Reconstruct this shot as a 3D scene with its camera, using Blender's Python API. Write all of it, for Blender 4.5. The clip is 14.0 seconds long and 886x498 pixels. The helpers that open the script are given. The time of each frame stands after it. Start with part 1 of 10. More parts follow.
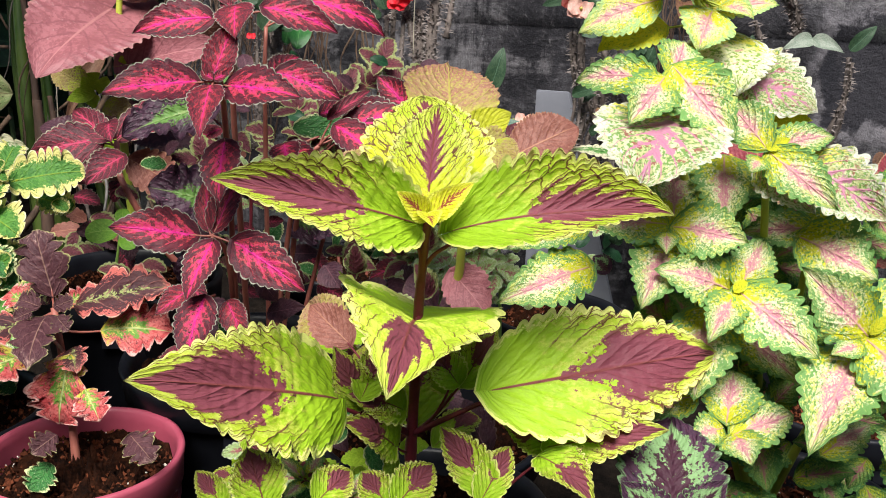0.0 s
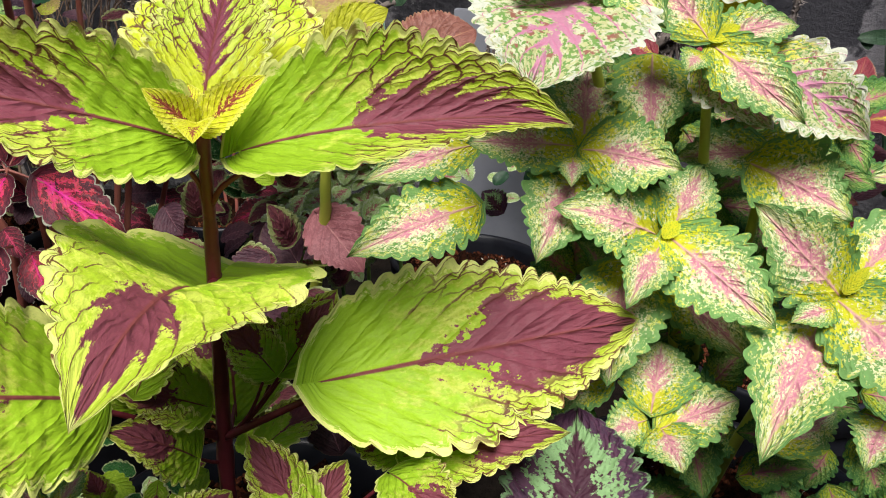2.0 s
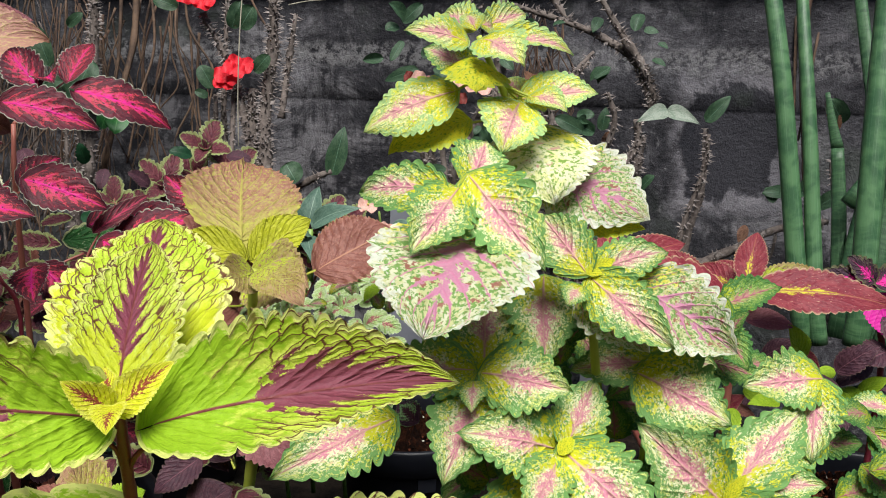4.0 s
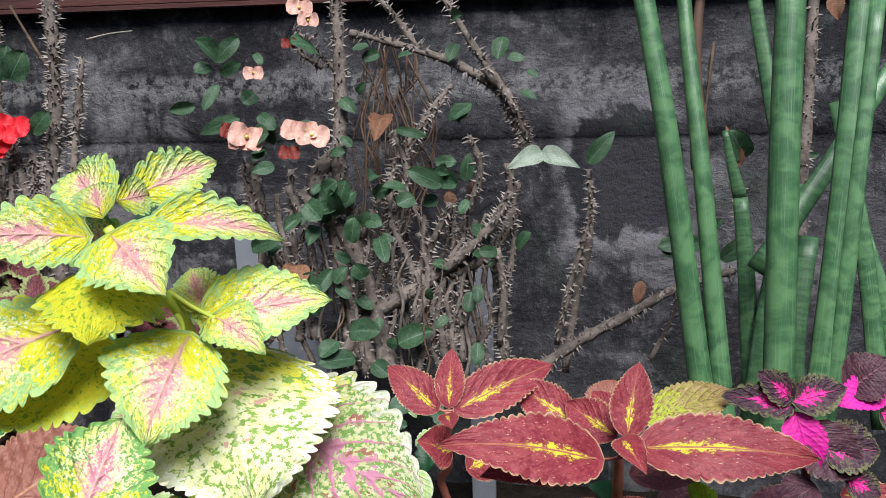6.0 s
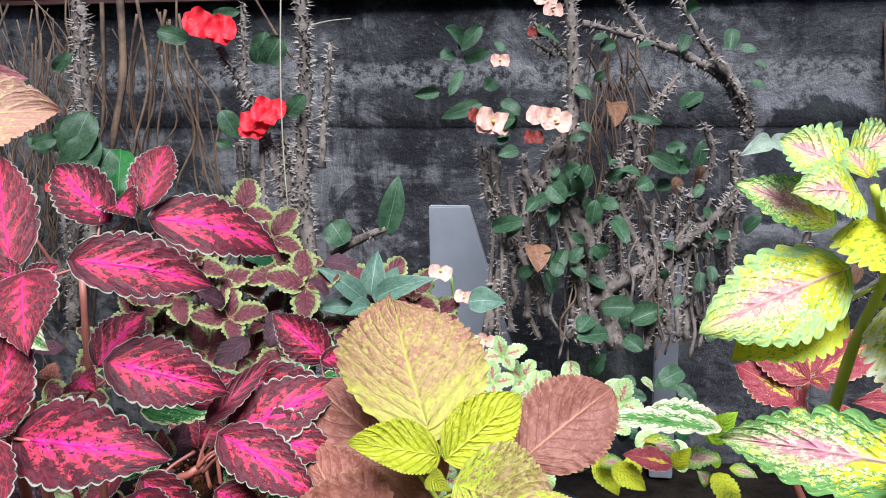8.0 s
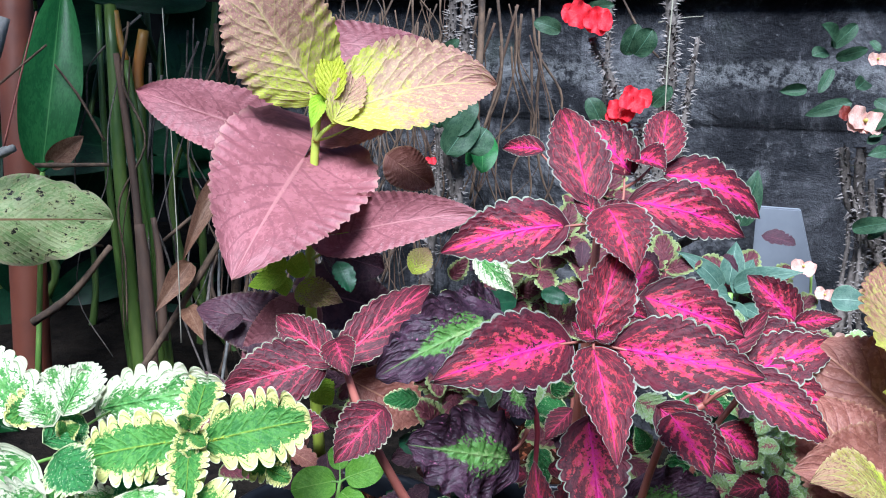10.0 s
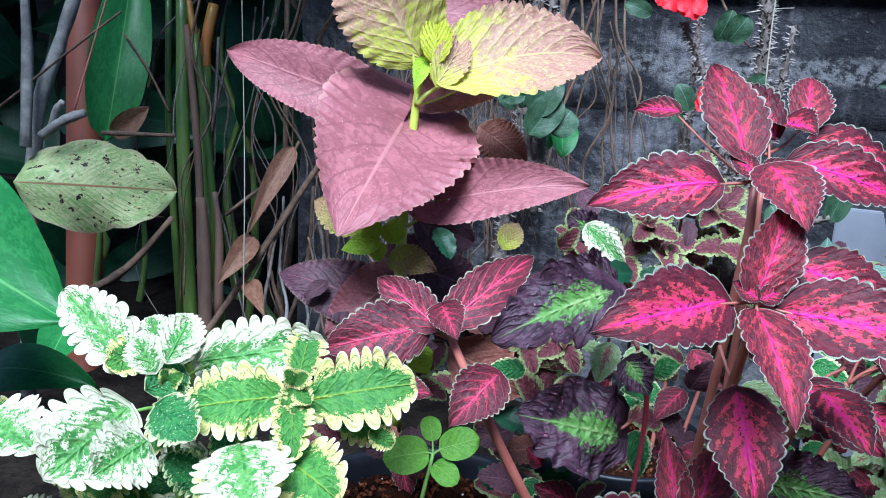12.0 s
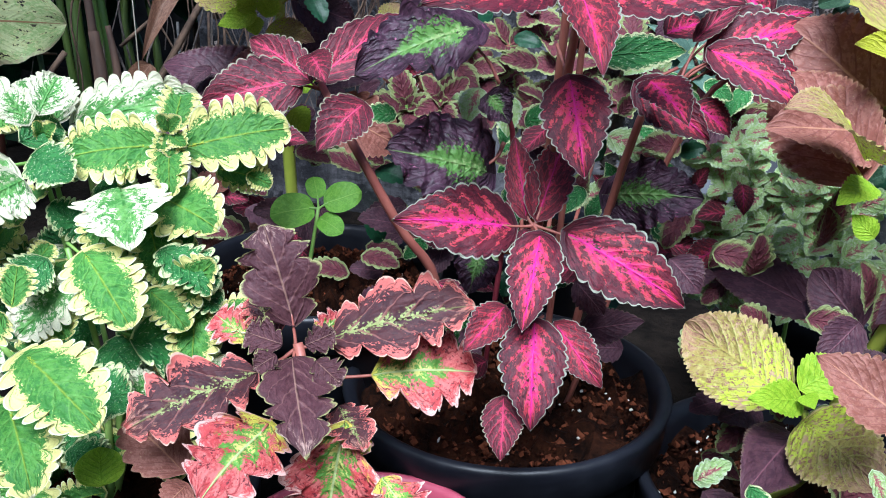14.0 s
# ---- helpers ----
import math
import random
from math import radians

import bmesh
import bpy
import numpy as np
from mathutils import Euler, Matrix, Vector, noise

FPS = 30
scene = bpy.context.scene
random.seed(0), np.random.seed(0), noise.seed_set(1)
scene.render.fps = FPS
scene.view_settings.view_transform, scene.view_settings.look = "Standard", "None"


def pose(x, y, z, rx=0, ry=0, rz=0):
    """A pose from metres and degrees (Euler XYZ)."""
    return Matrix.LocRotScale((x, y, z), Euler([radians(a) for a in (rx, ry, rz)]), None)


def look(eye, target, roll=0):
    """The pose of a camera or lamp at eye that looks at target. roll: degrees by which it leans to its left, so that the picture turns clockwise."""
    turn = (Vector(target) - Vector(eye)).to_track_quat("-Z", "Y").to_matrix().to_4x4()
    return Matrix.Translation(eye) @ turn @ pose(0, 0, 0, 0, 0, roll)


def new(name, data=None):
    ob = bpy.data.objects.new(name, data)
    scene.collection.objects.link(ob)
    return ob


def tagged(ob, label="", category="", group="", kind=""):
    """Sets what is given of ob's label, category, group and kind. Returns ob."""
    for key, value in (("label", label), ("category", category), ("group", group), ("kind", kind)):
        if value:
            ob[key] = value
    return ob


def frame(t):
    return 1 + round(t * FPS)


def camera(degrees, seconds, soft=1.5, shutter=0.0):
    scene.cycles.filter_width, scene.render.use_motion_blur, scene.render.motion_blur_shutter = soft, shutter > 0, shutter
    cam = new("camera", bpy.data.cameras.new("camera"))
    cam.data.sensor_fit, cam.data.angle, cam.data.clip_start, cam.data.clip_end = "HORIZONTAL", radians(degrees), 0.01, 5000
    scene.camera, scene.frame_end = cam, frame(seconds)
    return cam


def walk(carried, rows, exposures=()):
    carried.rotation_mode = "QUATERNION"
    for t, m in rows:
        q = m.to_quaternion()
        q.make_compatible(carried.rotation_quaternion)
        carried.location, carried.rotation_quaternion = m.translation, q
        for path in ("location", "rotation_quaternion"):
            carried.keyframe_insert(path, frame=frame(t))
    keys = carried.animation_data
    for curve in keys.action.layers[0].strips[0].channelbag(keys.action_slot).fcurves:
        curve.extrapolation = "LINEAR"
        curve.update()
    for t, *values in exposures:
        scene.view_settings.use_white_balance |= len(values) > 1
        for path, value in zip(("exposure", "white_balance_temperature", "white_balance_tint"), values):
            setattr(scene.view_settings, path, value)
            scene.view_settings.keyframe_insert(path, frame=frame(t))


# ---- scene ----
cam = camera(53.8, 14.0, soft=1.0)
PATH = [
    (0, (0.0669, 0.1781, 0.6675), (-0.2599, 1.0798, 0.3846), 2.17),
    (0.5, (0.0733, 0.2038, 0.6624), (-0.2336, 1.1126, 0.3798), 2.87),
    (1, (0.0656, 0.3076, 0.6289), (-0.2284, 1.2182, 0.3383), 2.86),
    (1.5, (0.0728, 0.3570, 0.6140), (-0.1988, 1.2628, 0.2888), 2.65),
    (2, (0.0708, 0.3640, 0.6130), (-0.1873, 1.2672, 0.2702), 2.89),
    (2.5, (0.0870, 0.3405, 0.6466), (-0.1613, 1.2555, 0.3286), 2.68),
    (2.7, (0.0917, 0.3272, 0.6599), (-0.1468, 1.2581, 0.3832), 1.79),
    (4.8, (0.1276, 0.4215, 0.7393), (-0.0942, 1.3737, 0.5292), 0.64),
    (5, (0.1425, 0.4821, 0.7624), (-0.0783, 1.4332, 0.5461), -0.01),
    (5.5, (0.1685, 0.6108, 0.7813), (0.0109, 1.5716, 0.5531), -0.83),
    (6, (0.1622, 0.6305, 0.7720), (0.0146, 1.5894, 0.5296), -1.82),
    (6.5, (0.1002, 0.6207, 0.7743), (-0.0511, 1.5769, 0.5238), -1.26),
    (7, (0.0045, 0.6066, 0.7799), (-0.1455, 1.5624, 0.5273), -1.23),
    (7.5, (-0.0763, 0.5834, 0.7746), (-0.2199, 1.5395, 0.5191), -1.47),
    (8, (-0.1459, 0.5305, 0.7759), (-0.2908, 1.4879, 0.5259), -1.06),
    (8.5, (-0.2090, 0.5011, 0.7688), (-0.4364, 1.4441, 0.5257), -1.17),
    (9, (-0.2549, 0.4677, 0.7611), (-0.5277, 1.3988, 0.5189), -0.88),
    (9.2, (-0.2668, 0.4500, 0.7582), (-0.5592, 1.3754, 0.5168), -0.78),
    (11.3, (-0.4385, 0.4070, 0.7086), (-0.8394, 1.2943, 0.4805), 2.49),
    (11.5, (-0.4331, 0.4109, 0.7012), (-0.8292, 1.2981, 0.4647), 2.63),
    (12, (-0.4155, 0.4061, 0.7063), (-0.7983, 1.3010, 0.4771), 3.05),
    (12.5, (-0.3996, 0.3972, 0.6641), (-0.7654, 1.2916, 0.4070), 3.20),
    (13, (-0.3781, 0.3877, 0.6269), (-0.7177, 1.2619, 0.2799), 2.35),
    (13.5, (-0.3595, 0.3755, 0.6156), (-0.6749, 1.2542, 0.2572), 1.82),
    (14, (-0.3399, 0.3668, 0.6122), (-0.6366, 1.2518, 0.2532), 0.94),
]
SKY, SUN = 0.04, 3.4
walk(cam, [(t, look(eye, target, roll)) for t, eye, target, roll in PATH],
     exposures=[(0, 1.3, 6500, 10), (1, 1.3, 6500, 10), (2.5, 0.93, 6500, 10), (5, 1.1, 6200, 8), (7, 1.42, 6000, 8), (9, 1.7, 5400, 6), (12, 1.7, 4850, 5), (14, 1.6, 5200, 7)])

# ---- light ----
world = bpy.data.worlds.new("overcast_sky")
scene.world = world
world.use_nodes = True
_wn, _wl = world.node_tree.nodes, world.node_tree.links
_wn.clear()
_sky = _wn.new("ShaderNodeTexSky")
_sky.sky_type, _sky.sun_disc = "NISHITA", False
_sky.sun_elevation, _sky.sun_rotation = radians(58), radians(200)
_bg = _wn.new("ShaderNodeBackground")
_bg.inputs["Strength"].default_value = SKY
_wo = _wn.new("ShaderNodeOutputWorld")
_wl.new(_sky.outputs[0], _bg.inputs[0])
_wl.new(_bg.outputs[0], _wo.inputs[0])
sun = new("sun", bpy.data.lights.new("sun", "SUN"))
sun.data.energy, sun.data.angle, sun.data.color = SUN, radians(32), (1.0, 0.96, 0.9)
sun.matrix_world = look((0.35, -0.8, 3.1), (-0.1, 0.9, 0.3))


# ---- node helpers ----
class Net:
    """A small wrapper to write node trees as sums."""

    def __init__(self, name):
        self.mat = bpy.data.materials.new(name)
        self.mat.use_nodes = True
        self.tree = self.mat.node_tree
        self.tree.nodes.clear()

    def add(self, kind, **values):
        node = self.tree.nodes.new(kind)
        for key, value in values.items():
            setattr(node, key, value)
        return node

    def plug(self, socket, value):
        if isinstance(value, bpy.types.NodeSocket):
            self.tree.links.new(value, socket)
        elif isinstance(value, (tuple, list)) and len(value) == 3 and socket.type == "RGBA":
            socket.default_value = (*value, 1)
        else:
            socket.default_value = value

    def op(self, kind, a, b=0.0, c=0.0, clamp=False):
        node = self.add("ShaderNodeMath", operation=kind, use_clamp=clamp)
        for socket, value in zip(node.inputs, (a, b, c)):
            self.plug(socket, value)
        return node.outputs[0]

    def step(self, x, lo, hi):
        """0 below lo, 1 above hi, smooth between."""
        node = self.add("ShaderNodeMapRange", interpolation_type="SMOOTHSTEP")
        for socket, value in zip(node.inputs, (x, lo, hi, 0.0, 1.0)):
            self.plug(socket, value)
        return node.outputs[0]

    def mix(self, f, a, b, kind="MIX"):
        node = self.add("ShaderNodeMix", data_type="RGBA", blend_type=kind)
        self.plug(node.inputs[0], f)
        self.plug(node.inputs[6], a)
        self.plug(node.inputs[7], b)
        return node.outputs[2]

    def noise(self, vector, scale, detail=3.0, rough=0.55, distort=0.0):
        node = self.add("ShaderNodeTexNoise")
        if vector is not None:
            self.plug(node.inputs["Vector"], vector)
        for key, value in (("Scale", scale), ("Detail", detail), ("Roughness", rough), ("Distortion", distort)):
            node.inputs[key].default_value = value
        return node.outputs["Fac"]

    def xyz(self, x, y, z):
        node = self.add("ShaderNodeCombineXYZ")
        for socket, value in zip(node.inputs, (x, y, z)):
            self.plug(socket, value)
        return node.outputs[0]

    def scaled(self, vector, x, y, z):
        node = self.add("ShaderNodeVectorMath", operation="MULTIPLY")
        self.plug(node.inputs[0], vector)
        node.inputs[1].default_value = (x, y, z)
        return node.outputs[0]

    def coords(self, kind="Object"):
        return self.add("ShaderNodeTexCoord").outputs[kind]

    def random(self):
        return self.add("ShaderNodeObjectInfo").outputs["Random"]

    def finish(self, colour, rough=0.6, height=None, bump=0.3, distance=0.001, sheer=0.0, metal=0.0, gloss=0.5, coat=0.0):
        p = self.add("ShaderNodeBsdfPrincipled")
        self.plug(p.inputs["Base Color"], colour)
        self.plug(p.inputs["Roughness"], rough)
        p.inputs["Metallic"].default_value = metal
        p.inputs["Specular IOR Level"].default_value = gloss
        p.inputs["Coat Weight"].default_value = coat
        out = self.add("ShaderNodeOutputMaterial")
        last = p.outputs[0]
        if height is not None:
            b = self.add("ShaderNodeBump")
            b.inputs["Strength"].default_value, b.inputs["Distance"].default_value = bump, distance
            self.plug(b.inputs["Height"], height)
            self.plug(p.inputs["Normal"], b.outputs[0])
        if sheer:
            tr = self.add("ShaderNodeBsdfTranslucent")
            self.plug(tr.inputs[0], colour)
            m = self.add("ShaderNodeMixShader")
            m.inputs[0].default_value = sheer
            self.plug(m.inputs[1], last)
            self.plug(m.inputs[2], tr.outputs[0])
            last = m.outputs[0]
        self.tree.links.new(last, out.inputs[0])
        return self.mat


# ---- materials ----
SLANT = 0.34
VEINS = {}


def leaf_paint(name, base, base2=None, zones=(), margin=None, mt=0.85, m_rag=0.25, specks=(), vein=None, vw=0.1, v_in=0.0, v_u=-0.5, net=None, net_in=0.3, net_w=0.06,
               rib=None, foot=None, f1=0.35, tip=None, t0=0.6, veins=7.0, rough=0.5, sheer=0.2, quilt=0.5, cells=1.6, mos=0.3, grain=20.0, soft=0.06, pucker=0.0011,
               net_cut=(0.6, 0.78), rim=None, blot=0.55):
    """Leaf pigment laid out along the midrib (u), from midrib to edge (a) and along the side veins.
    zones: (colour, half width, from, to, raggedness, reach along the veins); specks: (colour, threshold, scale, from a, to a)."""
    n = Net(name)
    VEINS[name] = veins
    uv = n.add("ShaderNodeSeparateXYZ")
    n.plug(uv.inputs[0], n.add("ShaderNodeUVMap").outputs[0])
    u, v = uv.outputs[0], uv.outputs[1]
    a = n.op("ABSOLUTE", n.op("MULTIPLY_ADD", v, 2.0, -1.0))
    r = n.random()
    place = n.xyz(n.op("MULTIPLY_ADD", r, 37.0, n.op("MULTIPLY", u, 3.0)), n.op("MULTIPLY_ADD", r, 11.0, n.op("MULTIPLY", v, 2.2)), n.op("MULTIPLY", r, 9.0))
    big, small, fine = n.noise(place, 2.2, 3.0, 0.6), n.noise(place, 6.0, 5.0, 0.7), n.noise(place, 30.0, 3.0, 0.6)
    mottle = n.op("ADD", n.op("MULTIPLY", n.op("SUBTRACT", big, 0.5), 3.0), n.op("MULTIPLY", n.op("SUBTRACT", small, 0.5), 5.0))
    # side veins: the same run as the ridges of the blade
    run = n.op("ADD", n.op("MULTIPLY", n.op("SUBTRACT", u, n.op("MULTIPLY", a, SLANT)), veins), n.op("MULTIPLY", n.step(v, 0.499, 0.501), 0.3))
    run = n.op("ADD", run, n.op("MULTIPLY", n.op("SUBTRACT", n.noise(place, 4.0, 2.0), 0.5), 0.2))
    ridge = n.op("ABSOLUTE", n.op("MULTIPLY_ADD", n.op("FRACT", n.op("ADD", run, 20.0)), 2.0, -1.0))
    # fine veins between them
    mesh = n.xyz(n.op("ADD", n.op("MULTIPLY", run, cells), n.op("MULTIPLY", small, 0.8)), n.op("MULTIPLY", a, cells * 2.6), n.op("MULTIPLY_ADD", r, 9.0, n.step(v, 0.499, 0.501)))
    cell = n.add("ShaderNodeTexVoronoi", feature="DISTANCE_TO_EDGE")
    n.plug(cell.inputs["Vector"], mesh)
    cell.inputs["Scale"].default_value = 1.0
    lines = cell.outputs["Distance"]
    bits = n.add("ShaderNodeTexVoronoi", feature="F1")
    n.plug(bits.inputs["Vector"], place)
    bits.inputs["Scale"].default_value = grain
    parts_of = n.add("ShaderNodeSeparateXYZ")
    n.plug(parts_of.inputs[0], bits.outputs["Color"])
    mosaic, other = n.op("SUBTRACT", parts_of.outputs[0], 0.5), n.op("SUBTRACT", parts_of.outputs[1], 0.5)
    colour = n.mix(n.step(n.op("MULTIPLY_ADD", mosaic, 0.2, n.op("ADD", big, n.op("SUBTRACT", small, 0.5))), 0.38, 0.62), base, base2 or base)
    if foot:
        colour = n.mix(n.step(n.op("ADD", u, n.op("MULTIPLY", mottle, 0.2)), f1 + 0.12, f1 - 0.12), colour, foot)
    if tip:
        colour = n.mix(n.step(n.op("ADD", u, n.op("MULTIPLY", mottle, 0.2)), t0 - 0.15, t0 + 0.15), colour, tip)
    for tone, limit, scale, lo, hi in specks:
        if hi < 0:
            continue
        spot = n.step(n.op("MULTIPLY_ADD", other, 0.12, n.noise(place, scale, 3.0, 0.65)), limit - 0.02, limit + 0.03)
        where = n.op("MULTIPLY", n.step(a, lo - 0.08, lo + 0.08), n.step(a, hi + 0.08, hi - 0.08))
        colour = n.mix(n.op("MULTIPLY", spot, where), colour, tone)
    for tone, half, c0, c1, ragged, jag in zones:
        span = n.op("MINIMUM", n.step(n.op("ADD", u, n.op("MULTIPLY", mottle, 0.1)), c0 - 0.1, c0 + 0.16), n.step(u, c1 + 0.05, c1 - 0.35))
        along = n.op("SUBTRACT", 0.4, n.op("POWER", ridge, 1.6))
        reach = n.op("ADD", a, n.op("MULTIPLY", n.op("ADD", n.op("MULTIPLY", mottle, ragged), n.op("MULTIPLY_ADD", mosaic, mos, n.op("MULTIPLY", along, jag))), n.op("MINIMUM", span, 1.0)))
        colour = n.mix(n.step(n.op("SUBTRACT", reach, n.op("MULTIPLY", span, half)), soft, -soft), colour, tone)
    edge = n.op("MAXIMUM", a, n.step(u, 0.86, 1.0))
    if margin:
        colour = n.mix(n.step(n.op("ADD", edge, n.op("MULTIPLY_ADD", other, min(m_rag, mos), n.op("MULTIPLY", mottle, m_rag * 0.8))), mt - soft, mt + soft), colour, margin)
    if net:
        fade = n.op("MULTIPLY", n.step(a, net_in - 0.15, net_in + 0.15), n.step(n.op("ADD", small, n.op("MULTIPLY", big, 0.5)), *net_cut))
        fade = n.op("MULTIPLY", fade, n.step(u, v_u, v_u + 0.2))
        colour = n.mix(n.op("MULTIPLY", n.step(lines, net_w, net_w * 0.3), fade), colour, net)
    if vein:
        wide = n.op("MULTIPLY", n.op("SUBTRACT", 1.15, a), vw * 2.4)
        line = n.op("MULTIPLY", n.step(n.op("SUBTRACT", n.op("SUBTRACT", 1.0, ridge), n.op("MULTIPLY", n.op("SUBTRACT", small, 0.5), vw * 2)), wide, n.op("MULTIPLY", wide, 0.45)), n.step(a, v_in - 0.1, v_in + 0.1))
        line = n.op("MULTIPLY", line, n.step(n.op("MULTIPLY_ADD", mottle, 0.12, u), v_u, v_u + 0.15))
        colour = n.mix(n.op("MULTIPLY", line, n.op("MULTIPLY", n.step(small, 0.3, 0.46), 0.85)), colour, vein)
    for tone, limit, scale, lo, hi in specks:
        if hi >= 0:
            continue
        colour = n.mix(n.step(n.noise(place, scale, 3.0, 0.65), limit - 0.015, limit + 0.03), colour, tone)
    if rim:
        colour = n.mix(n.step(n.op("MULTIPLY_ADD", mottle, 0.03, edge), 0.935, 0.965), colour, rim)
    if rib:
        colour = n.mix(n.step(a, 0.035, 0.012), colour, rib)
    blemish = n.op("MULTIPLY", n.step(n.noise(place, 13.0, 2.0, 0.5), 0.76, 0.8), blot)
    colour = n.mix(blemish, colour, (0.16, 0.09, 0.045))
    tone = n.op("ADD", 0.7, n.op("ADD", n.op("MULTIPLY", fine, 0.34), n.op("MULTIPLY_ADD", mosaic, 0.1, n.op("MULTIPLY", r, 0.24))))
    colour = n.mix(1.0, colour, n.xyz(tone, tone, tone), "MULTIPLY")
    pillow = n.op("SUBTRACT", 1.0, n.op("POWER", ridge, 3.0))
    high = n.op("ADD", n.op("MULTIPLY", pillow, 0.9), n.op("ADD", n.op("MULTIPLY", n.step(lines, 0.0, 0.32), 0.45), n.op("MULTIPLY", n.noise(place, 26.0, 4.0, 0.7), 0.4)))
    high = n.op("MULTIPLY", high, n.step(a, -0.03, 0.07))
    return n.finish(colour, n.op("MULTIPLY_ADD", fine, 0.3, rough - 0.12), high, quilt, pucker, sheer, gloss=0.28)


